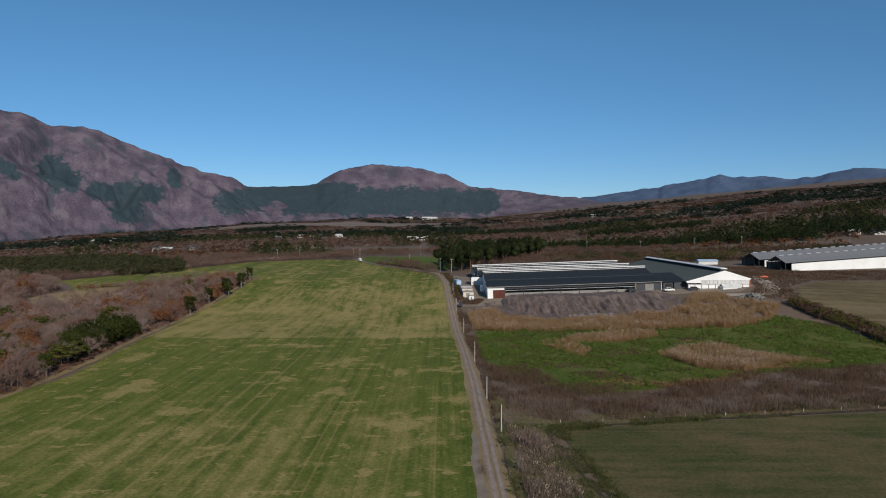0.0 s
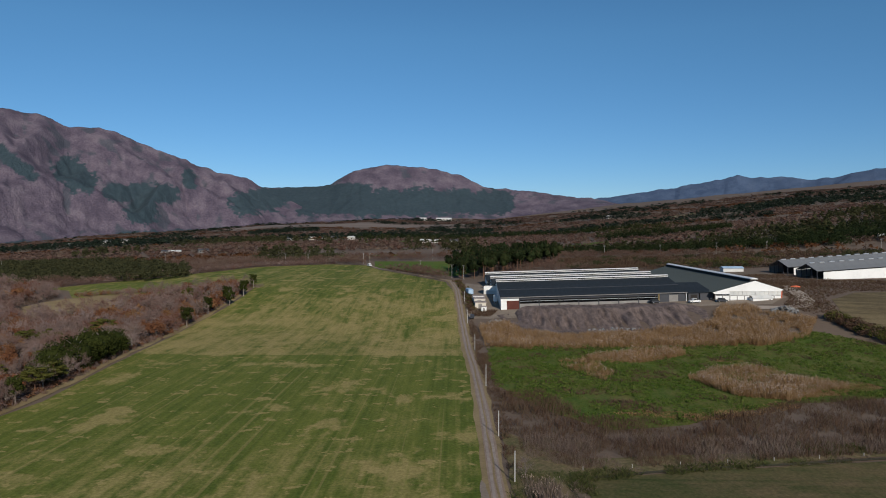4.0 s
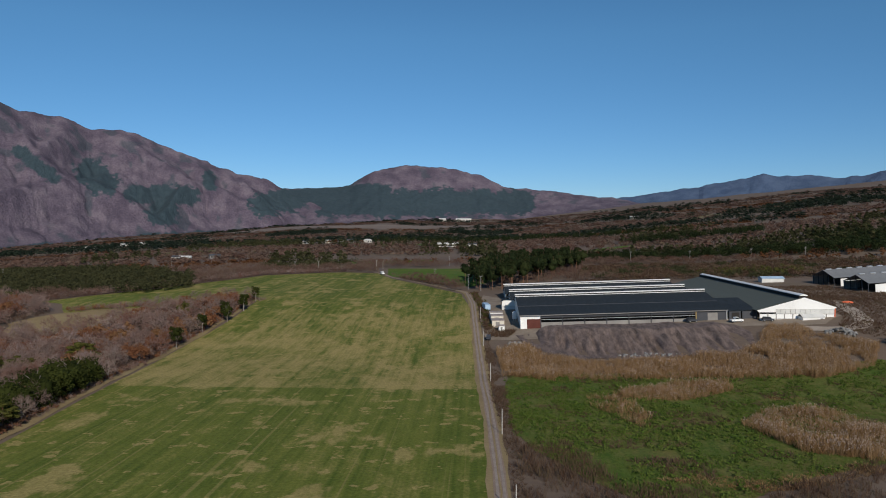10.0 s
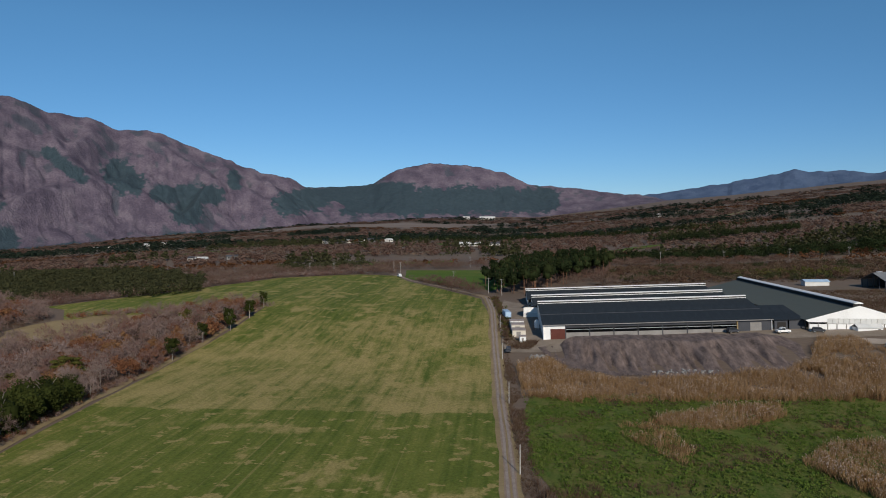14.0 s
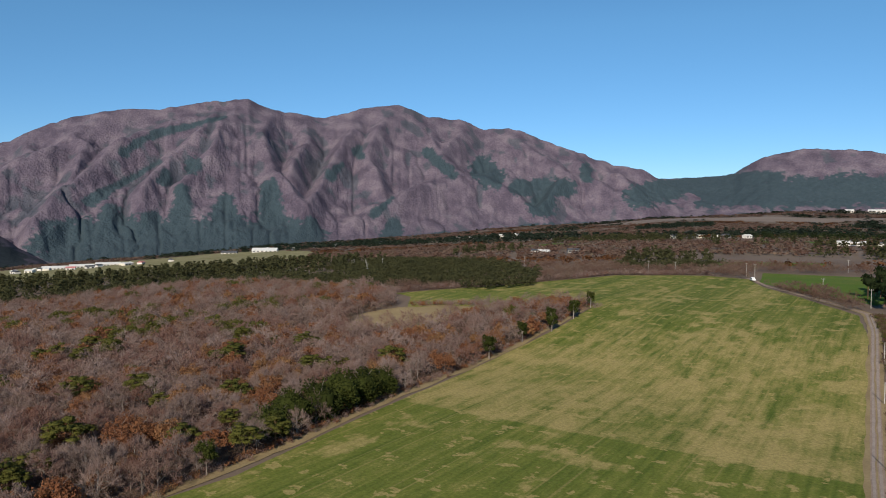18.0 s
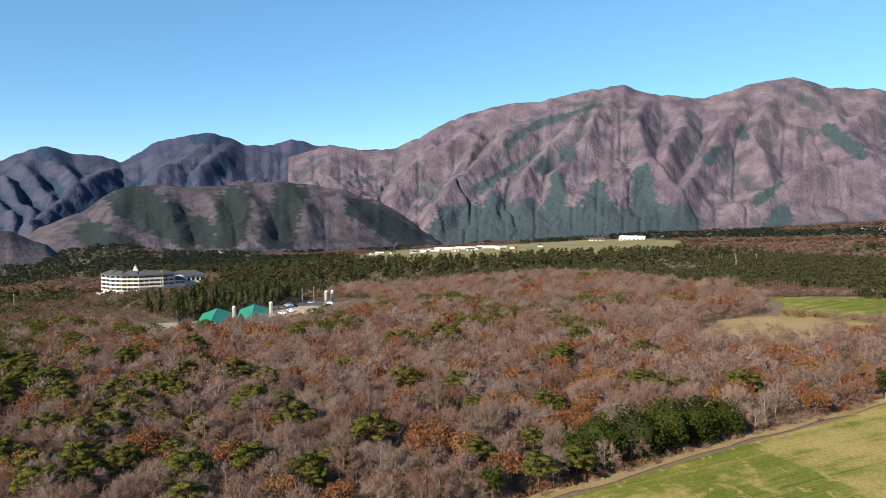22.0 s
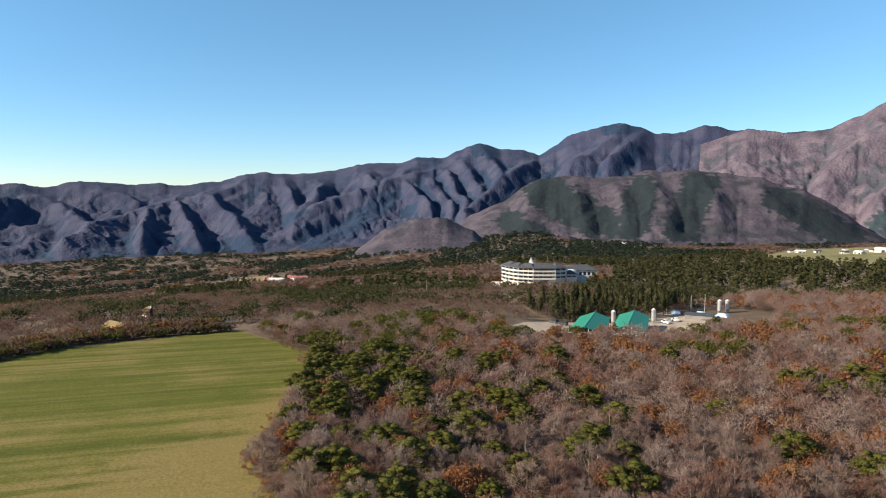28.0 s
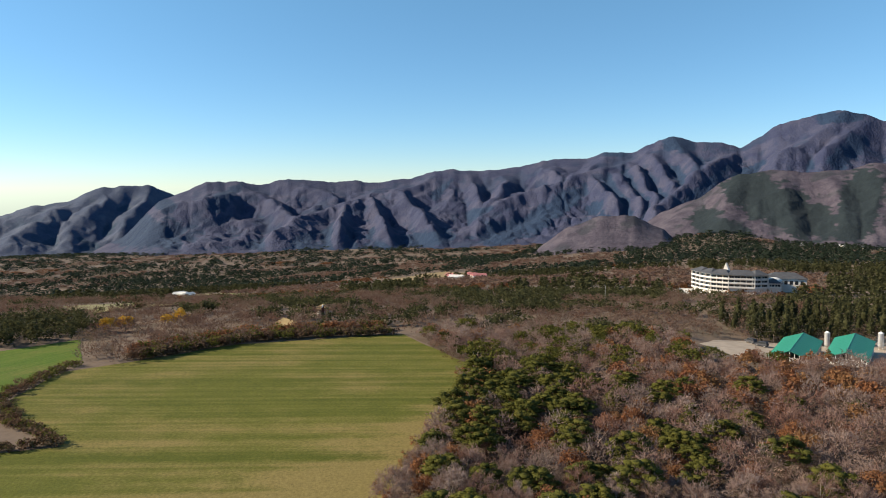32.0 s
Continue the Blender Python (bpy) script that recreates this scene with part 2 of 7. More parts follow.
M["grey_wall"] = mat("grey_concrete", [(0.16, 0.15, 0.14), (0.24, 0.225, 0.21), (0.31, 0.29, 0.27)], 0.2, 0.9, 0.2, 2.5)
M["dark_wall"] = mat("dark_steel_cladding", [(0.035, 0.036, 0.042), (0.05, 0.052, 0.06), (0.065, 0.066, 0.074)], 0.2, 0.6, 0.05, 2.5)
# near-black colour standing in for shade inside barns, doorways and vents
M["shade"] = mat("painted_interior_shade", [(0.02, 0.018, 0.016), (0.035, 0.03, 0.027)], 0.3, 0.9)
M["rust"] = mat("rusty_red_shutter", [(0.066, 0.0165, 0.011), (0.0935, 0.0248, 0.0165), (0.11, 0.033, 0.022)], 0.4, 0.7, 0.2, 3)
M["blue"] = mat("faded_blue_tarp", [(0.25, 0.36, 0.5), (0.35, 0.48, 0.62), (0.42, 0.55, 0.68)], 0.5, 0.5, 0.1, 3)
M["steel"] = mat("galvanised_steel", [(0.45, 0.46, 0.47), (0.6, 0.6, 0.6), (0.7, 0.7, 0.69)], 0.5, 0.35, 0.05, 4, metal=0.6)
M["pole"] = mat("pale_concrete_pole", [(0.3, 0.285, 0.26), (0.42, 0.4, 0.37), (0.5, 0.48, 0.45)], 0.8, 0.8, 0.1, 5)
M["rubber"] = mat("black_rubber", [(0.012, 0.012, 0.012), (0.02, 0.02, 0.02)], 3, 0.8)
M["orange"] = mat("orange_tarp", [(0.6, 0.12, 0.05), (0.7, 0.16, 0.07)], 0.6, 0.6, 0.1, 3)
M["stone"] = mat("broken_grey_stone", [(0.13, 0.125, 0.12), (0.2, 0.195, 0.185), (0.3, 0.29, 0.275)], 0.5, 0.9, 0.4, 3, "object")
M["glass"] = mat("dark_window_glass", [(0.02, 0.025, 0.03), (0.03, 0.036, 0.042)], 0.5, 0.12, spec=0.6)
M["tile"] = mat("grey_tile_roof", [(0.05, 0.053, 0.06), (0.075, 0.078, 0.086), (0.10, 0.104, 0.11)], 0.3, 0.75, 0.1, 3, spec=0.15)
M["pinkroof"] = mat("faded_red_roof", [(0.35, 0.12, 0.12), (0.45, 0.17, 0.16), (0.5, 0.22, 0.2)], 0.1, 0.7, 0.1, 1)
M["poly"] = mat("hazy_polycarbonate", [(0.45, 0.45, 0.43), (0.58, 0.57, 0.54), (0.66, 0.65, 0.61)], 0.3, 0.5, 0.05, 3)


# ---- building tools ----
def tri_mesh(name, verts, faces, material, tone=None):
    me = bpy.data.meshes.new(name)
    verts, faces = np.asarray(verts, np.float32), np.asarray(faces, np.int32)
    k = faces.shape[1]
    me.vertices.add(len(verts)), me.loops.add(faces.size), me.polygons.add(len(faces))
    me.vertices.foreach_set("co", verts.ravel())
    me.loops.foreach_set("vertex_index", faces.ravel())
    me.polygons.foreach_set("loop_start", np.arange(0, faces.size, k, dtype=np.int32))
    me.update(calc_edges=True)
    if tone is not None:
        me.attributes.new("tone", "FLOAT", "POINT").data.foreach_set("value", np.asarray(tone, np.float32))
    me.materials.append(material)
    return me


def smooth(me):
    me.polygons.foreach_set("use_smooth", np.ones(len(me.polygons), bool))
    return me


def part(name, bm, material, parent, label=""):
    """Links a bmesh (or a ready mesh) as one part under a thing."""
    if isinstance(bm, bpy.types.Mesh):
        me = bm
    else:
        me = bpy.data.meshes.new(name)
        bm.to_mesh(me)
        bm.free()
        me.materials.append(material)
    ob = new(name, me)
    ob.parent = parent
    return tagged(ob, label)


def thing(name, x, y, z, turn=0, label="", category="", group="", kind=""):
    ob = new(name)
    ob.matrix_world = pose(x, y, z, 0, 0, turn)
    return tagged(ob, label, category, group, kind)


def box(bm, x0, y0, z0, x1, y1, z1, bevel=0.0):
    r = bmesh.ops.create_cube(bm, size=1.0, matrix=Matrix.Translation(((x0 + x1) / 2, (y0 + y1) / 2, (z0 + z1) / 2)) @ Matrix.Diagonal((x1 - x0, y1 - y0, z1 - z0, 1)))
    if bevel:
        es = list({e for v in r["verts"] for e in v.link_edges})
        bmesh.ops.bevel(bm, geom=es, offset=bevel, segments=1, affect="EDGES")
    return bm


def boxes(*rows, bevel=0.0):
    bm = bmesh.new()
    for r in rows:
        box(bm, *r, bevel=bevel)
    return bm


def prism(pts, y0, y1):
    """A solid with the outline pts in x and z, from y0 to y1."""
    bm = bmesh.new()
    a = [bm.verts.new((x, y0, z)) for x, z in pts]
    b = [bm.verts.new((x, y1, z)) for x, z in pts]
    bm.faces.new(a), bm.faces.new(b[::-1])
    for i in range(len(pts)):
        j = (i + 1) % len(pts)
        bm.faces.new((a[j], a[i], b[i], b[j]))
    bmesh.ops.recalc_face_normals(bm, faces=bm.faces)
    return bm


def tube(bm, p, q, r0, r1, sides=6):
    p, q = Vector(p), Vector(q)
    d = (q - p).normalized()
    u = d.orthogonal().normalized()
    w = d.cross(u)
    ring = [[bm.verts.new(c + r * (math.cos(a) * u + math.sin(a) * w)) for a in [2 * math.pi * k / sides for k in range(sides)]] for c, r in ((p, r0), (q, r1))]
    for k in range(sides):
        j = (k + 1) % sides
        bm.faces.new((ring[0][k], ring[0][j], ring[1][j], ring[1][k]))
    bm.faces.new(ring[0][::-1]), bm.faces.new(ring[1])
    return bm


def inside(x, y, poly):
    x, y = np.asarray(x, float), np.asarray(y, float)
    hit = np.zeros(np.broadcast(x, y).shape, bool)
    for (x0, y0), (x1, y1) in zip(poly, poly[1:] + poly[:1]):
        if y0 != y1:
            hit ^= ((y0 > y) != (y1 > y)) & (x < (x1 - x0) * (y - y0) / (y1 - y0) + x0)
    return hit


def outline(poly, step, wobble, seed):
    out = []
    for (x0, y0), (x1, y1) in zip(poly, poly[1:] + poly[:1]):
        k = max(1, int(math.hypot(x1 - x0, y1 - y0) / step))
        for s in range(k):
            x, y = x0 + (x1 - x0) * s / k, y0 + (y1 - y0) * s / k
            out.append((x + wobble * float(fbm(x / 9, y / 9, 3, seed)), y + wobble * float(fbm(x / 9, y / 9, 3, seed + 50))))
    return out


def sheet(name, poly, step, lift, material, label, category="ground", wobble=0.0, seed=1, height=ground_z):
    """A sheet that lies on the land inside an outline."""
    from mathutils.geometry import delaunay_2d_cdt
    edge = outline(poly, step, wobble, seed)
    xs, ys = [p[0] for p in edge], [p[1] for p in edge]
    gx, gy = np.meshgrid(np.arange(min(xs), max(xs), step), np.arange(min(ys), max(ys), step))
    gx, gy = gx.ravel() + 0.3, gy.ravel() + 0.3
    keep = inside(gx, gy, edge)
    pts = [Vector(p) for p in edge] + [Vector((a, b)) for a, b in zip(gx[keep], gy[keep])]
    n = len(edge)
    co, _, faces, *_ = delaunay_2d_cdt(pts, [], [list(range(n))], 1, 1e-4)
    v = np.array([(c.x, c.y) for c in co])
    z = height(v[:, 0], v[:, 1]) + lift
    me = smooth(tri_mesh(name, np.c_[v, z], [f for f in faces if len(f) == 3], material))
    return tagged(new(name, me), label, category, kind="structure")


def scatter(name, templates, x, y, scale, material, label, category, lift=0.0, tall=None, seed=3):
    """Many small plants as one object: each stands at x, y with a turn of its own."""
    rng = np.random.default_rng(seed)
    n = len(x)
    which = rng.integers(0, len(templates), n)
    V, Fc, T, at = [], [], [], 0
    z = ground_z(x, y) + lift
    turn, tone = rng.random(n) * 6.283, rng.random(n)
    tall = np.ones(n) if tall is None else tall
    for k, (tv, tf) in enumerate(templates):
        i = np.nonzero(which == k)[0]
        if not len(i):
            continue
        c, s = np.cos(turn[i])[:, None], np.sin(turn[i])[:, None]
        vx, vy, vz = tv[None, :, 0], tv[None, :, 1], tv[None, :, 2]
        sc = scale[i][:, None]
        out = np.stack([x[i][:, None] + sc * (c * vx - s * vy), y[i][:, None] + sc * (s * vx + c * vy), z[i][:, None] + sc * tall[i][:, None] * vz], -1)
        V.append(out.reshape(-1, 3))
        Fc.append((tf[None] + (np.arange(len(i)) * len(tv))[:, None, None]).reshape(-1, 3) + at)
        T.append(np.repeat(tone[i], len(tv)))
        at += len(i) * len(tv)
    me = smooth(tri_mesh(name, np.concatenate(V), np.concatenate(Fc), material, np.concatenate(T)))
    return tagged(new(name, me), label, category, kind="stuff")


def spread(poly, gap, seed, jitter=0.45):
    """Points strewn over an outline, about gap metres apart."""
    rng = np.random.default_rng(seed)
    xs, ys = [p[0] for p in poly], [p[1] for p in poly]
    gx, gy = np.meshgrid(np.arange(min(xs), max(xs), gap), np.arange(min(ys), max(ys), gap))
    gx[::2] += gap / 2
    gx = gx.ravel() + rng.uniform(-jitter, jitter, gx.size) * gap
    gy = gy.ravel() + rng.uniform(-jitter, jitter, gy.size) * gap
    k = inside(gx, gy, poly)
    return gx[k], gy[k]


# ---- plant shapes, as arrays of points and triangles ----
def leaf_cloud(rng, centres, radii, count, size, flat=0.6, up=0.3, mess=0.45):
    """Leaves or needle tufts strewn over a set of clumps; they face outward, so that each clump shades as a rounded mass."""
    c = rng.integers(0, len(centres), count)
    d = rng.normal(size=(count, 3))
    d /= np.linalg.norm(d, axis=1)[:, None]
    r = rng.random(count) ** 0.3
    p = centres[c] + d * r[:, None] * radii[c][:, None] * np.array([1, 1, flat])
    n = d + rng.normal(size=(count, 3)) * mess + np.array([0, 0, up])
    n /= np.linalg.norm(n, axis=1)[:, None]
    a = np.cross(n, rng.normal(size=(count, 3)))
    a /= np.linalg.norm(a, axis=1)[:, None]
    b = np.cross(n, a)
    s = size * rng.uniform(0.6, 1.3, count)[:, None]
    return np.stack([p - a * s, p + a * s, p + b * s * 1.5], 1).reshape(-1, 3), np.arange(count * 3).reshape(-1, 3)


def ico(sub):
    bm = bmesh.new()
    bmesh.ops.create_icosphere(bm, subdivisions=sub, radius=1.0)
    bm.verts.ensure_lookup_table()
    v, f = np.array([v.co[:] for v in bm.verts]), np.array([[w.index for w in q.verts] for q in bm.faces])
    bm.free()
    return v, f


ICO = {k: ico(k) for k in (1, 2)}


def mass(rng, centre, radius, sub=1, rough=0.15):
    """The dense heart of a crown, uneven, behind its leaves."""
    v, q = ICO[sub]
    f = rng.uniform(0, 6.28, 3)
    swell = 1 + 0.2 * np.sin(v[:, :1] * 5.1 + f[0]) * np.cos(v[:, 1:2] * 4.7 + f[1]) + 0.1 * np.sin(v[:, 2:] * 8 + v[:, :1] * 7 + f[2])
    return centre + v * swell * (1 + rng.normal(size=(len(v), 1)) * rough) * radius, q


def join(*pieces):
    V, Q, at = [], [], 0
    for v, q in pieces:
        V.append(v), Q.append(q + at)
        at += len(v)
    return np.concatenate(V), np.concatenate(Q)


def dome(n, rng, low=0.05):
    """Directions spread evenly over the upper side of a crown."""
    k = np.arange(n) + 0.5
    z = low + (1 - low) * (k / n) ** 0.8 + rng.normal(size=n) * 0.05
    z = np.clip(z, -0.2, 1)
    a = k * 2.39996 + rng.random() * 6.28 + rng.normal(size=n) * 0.2
    r = np.sqrt(1 - z * z)
    return np.c_[np.cos(a) * r, np.sin(a) * r, z]


def twig_fan(rng, p, q, count, width, length, mid):
    """Fine twigs along the branches from p to q, turning outward and up, thinning to ragged tips."""
    k = rng.integers(0, len(p), count)
    u = rng.uniform(0.3, 1.05, (count, 1))
    a = p[k] * (1 - u) + q[k] * u + rng.normal(size=(count, 3)) * length * 0.3
    d = q[k] - mid
    d /= np.linalg.norm(d, axis=1)[:, None]
    t = d * 0.6 + rng.normal(size=(count, 3)) * 0.5 + np.array([0, 0, 0.2])
    t /= np.linalg.norm(t, axis=1)[:, None]
    b = a + t * length * rng.uniform(0.4, 1.0, (count, 1))
    side = np.cross(t, d * 0.6 + rng.normal(size=(count, 3)))
    side /= np.linalg.norm(side, axis=1)[:, None]
    w = width * rng.uniform(0.6, 1.4, (count, 1))
    return np.stack([a + side * w, a - side * w, b], 1).reshape(-1, 3), np.arange(count * 3).reshape(-1, 3)


def limbs(rng, h, n, reach, start=0.25, rise=0.75):
    """Roots and tips of the main limbs of a tree of height h."""
    a = rng.random() * 6.28 + np.arange(n) * 2.4
    z0 = h * np.linspace(start, 0.7, n)
    roots = np.c_[np.zeros(n), np.zeros(n), z0]
    out = reach * rng.uniform(0.7, 1.1, n) * np.linspace(1.0, 0.55, n)
    tips = np.c_[np.cos(a) * out, np.sin(a) * out, np.minimum(z0 + h * rise * rng.uniform(0.35, 0.75, n) * 0.7, h * 0.93)]
    return roots, tips


def wood_mesh(name, h, roots, tips, r, material, main=99, top=0.8):
    """Trunk, limbs and, past the first main ones, the thinner branches."""
    bm = bmesh.new()
    tube(bm, (0, 0, -0.4), (0, 0, h * 0.4), r, r * 0.7, 5)
    tube(bm, (0, 0, h * 0.4), (0.1, 0.05, h * top), r * 0.7, r * 0.2, 5)
    for k, (a, b) in enumerate(zip(roots, tips)):
        tube(bm, a, b, r * (0.45 if k < main else 0.26), r * (0.16 if k < main else 0.08), 3)
    me = bpy.data.meshes.new(name)
    bm.to_mesh(me)
    bm.free()
    me.materials.append(material)
    return me


def bare_tree(seed, h=7.0, twigs=2400, width=0.036, reach=3.7, ends=46, length=0.8):
    """A leafless tree: limbs fork from low on the trunk to a broad dome of branches and fine twigs."""
    rng = np.random.default_rng(seed)
    mid = np.array([0, 0, h * 0.3])
    size = np.array([reach, reach, h * 0.7])
    d = dome(8, rng, 0.15)
    fork = mid + d * size * rng.uniform(0.45, 0.65, (8, 1))
    d = dome(ends, rng, -0.08)
    tip = mid + d * size * rng.uniform(0.74, 1.02, (ends, 1))
    near_fork = np.argmin(np.linalg.norm(tip[:, None] - fork[None], axis=2), axis=1)
    start = fork[near_fork]
    roots = np.concatenate([np.c_[np.zeros((8, 2)), h * rng.uniform(0.12, 0.35, 8)], start])
    return roots, np.concatenate([fork, tip]), twig_fan(rng, start, tip, twigs, width, length, mid)


def oak_tree(seed, h=6.4, leaves=1300, size=0.2, reach=3.4):
    rng = np.random.default_rng(seed)
    roots, tips = limbs(rng, h, 7, reach, 0.2)
    d = dome(22, rng, -0.05)
    cen = np.array([0, 0, h * 0.36]) + d * np.array([reach, reach, h * 0.6]) * rng.uniform(0.55, 0.9, (22, 1))
    rad = rng.uniform(0.7, 1.25, 22) * reach * 0.3
    return roots, tips, leaf_cloud(rng, cen, rad, leaves, size, 0.8, 0.3, 0.6)


def pine_tree(seed, h=7.6, leaves=1700, size=0.17, reach=4.4, pads=26, hearts=True):
    """A spreading pine: flat pads of needles in layers that close to a broad, uneven dome."""
    rng = np.random.default_rng(seed)
    d = dome(pads, rng, 0.02)
    cen = np.array([0, 0, h * 0.45]) + d * np.array([reach, reach * rng.uniform(0.75, 1.0), h * 0.48]) * rng.uniform(0.6, 0.95, (pads, 1))
    roots = np.c_[np.zeros((pads, 2)), np.clip(cen[:, 2] - h * 0.15, h * 0.3, h * 0.8)]
    rad = rng.uniform(0.22, 0.36, pads) * reach
    hearts = [mass(rng, c, np.array([r * 0.75, r * 0.7, r * 0.2])) for c, r in zip(cen, rad)] if hearts else []
    return roots, cen, join(*hearts, leaf_cloud(rng, cen, rad, leaves, size, 0.38, 0.7, 0.5))


def cedar_tree(seed, h=14.0, leaves=620, size=0.36, reach=3.0, low=0.25):
    rng = np.random.default_rng(seed)
    n = 20
    a, z = np.arange(n) * 2.4 + rng.random(n), h * np.linspace(low, 0.97, n)
    out = reach * (1.08 - np.linspace(0.05, 1, n) ** 1.4) * rng.uniform(0.7, 1.2, n)
    roots = np.c_[np.zeros(n), np.zeros(n), z]
    tips = np.c_[np.cos(a) * out, np.sin(a) * out, z - 0.3]
    cen = np.concatenate([tips * [0.6, 0.6, 1], roots])
    rad = np.r_[0.5 + out * 0.45, 0.35 + out * 0.4]
    return roots, tips, join(mass(rng, np.array([0, 0, h * (low + 0.9) / 2]), np.array([reach * 0.4, reach * 0.4, h * (0.9 - low) / 2])), leaf_cloud(rng, cen, rad, leaves, size, 0.8, 0.1, 0.6))


def round_tree(seed, h=7.0, leaves=1800, size=0.2, reach=2.6, low=0.3, n=34, core=0.7):
    """An evergreen crown of many leafy sprays round a dense heart."""
    rng = np.random.default_rng(seed)
    d = rng.normal(size=(n, 3))
    d /= np.linalg.norm(d, axis=1)[:, None]
    mid = h * (1 + low) / 2
    half = h * (1 - low) / 2
    cen = d * [reach * 0.76, reach * 0.76, half * 0.82] * rng.uniform(0.6, 1.08, (n, 1)) + [0, 0, mid]
    roots, tips = limbs(rng, h, 7, reach * 0.8, max(low, 0.12))
    return roots, tips, join(mass(rng, np.array([0, 0, mid]), np.array([reach, reach, half]) * core, 2), leaf_cloud(rng, cen, rng.uniform(0.24, 0.42, n) * reach, leaves, size, 0.9, 0.25, 0.6))


def brush(seed, h=2.2, reach=1.7, twigs=120, width=0.05):
    """A low leafless shrub: a fan of stems and twigs."""
    rng = np.random.default_rng(seed)
    d = dome(16, rng, 0.1)
    q = d * np.array([reach, reach, h]) * rng.uniform(0.6, 1.0, (16, 1))
    return twig_fan(rng, q * 0.15, q, twigs, width, 0.3 * h, np.zeros(3))


def clump(seed, h=5.0, reach=3.0, n=40, size=0.7, lobes=4):
    """A far tree: a few ragged leafy masses."""
    rng = np.random.default_rng(seed)
    a = rng.random() * 6.28 + np.arange(lobes) * 2.2
    cen = np.c_[np.cos(a) * reach * 0.42, np.sin(a) * reach * 0.42, h * rng.uniform(0.32, 0.62, lobes)]
    return leaf_cloud(rng, cen, rng.uniform(0.42, 0.62, lobes) * reach, n, size, h / reach * 0.55, 0.35, 0.55)


def spire(seed, h=8.0, reach=2.6, n=40, size=0.8):
    """A far conifer: tiers of boughs that narrow to a tip."""
    rng = np.random.default_rng(seed)
    z = np.linspace(0.2, 0.92, 7) * h
    cen = np.c_[rng.normal(size=(7, 2)) * reach * 0.12, z]
    return leaf_cloud(rng, cen, reach * (1.02 - np.linspace(0.1, 0.85, 7)), n, size, 0.8, 0.2, 0.45)


# ---- ground sheet to the horizon ----
def steps(lo, hi, fine, end):
    out, v, s = list(np.arange(lo, hi + 0.1, fine)), hi, fine
    while v < end:
        s *= 1.09
        v += s
        out.append(v)
    v, s = lo, fine
    while v > -end:
        s *= 1.09
        v -= s
        out.insert(0, v)
    return np.array(out)


def make_ground():
    xs, ys = steps(-450, 330, 6, 4900), steps(-140, 640, 6, 4900)
    gx, gy = np.meshgrid(xs, ys)
    z = ground_z(gx, gy)
    nx = len(xs)
    i = (np.arange(len(ys) - 1)[:, None] * nx + np.arange(nx - 1)[None]).ravel()
    quad = np.c_[i, i + 1, i + 1 + nx, i + nx]
    r = np.hypot(gx, gy).ravel()
    quad = quad[(r[quad] < 4880).all(1)]
    me = smooth(tri_mesh("ground", np.c_[gx.ravel(), gy.ravel(), z.ravel()], quad, M["ground"]))
    tagged(new("ground", me), "brown winter plateau land sloping gently westward", "ground", kind="structure")


make_ground()


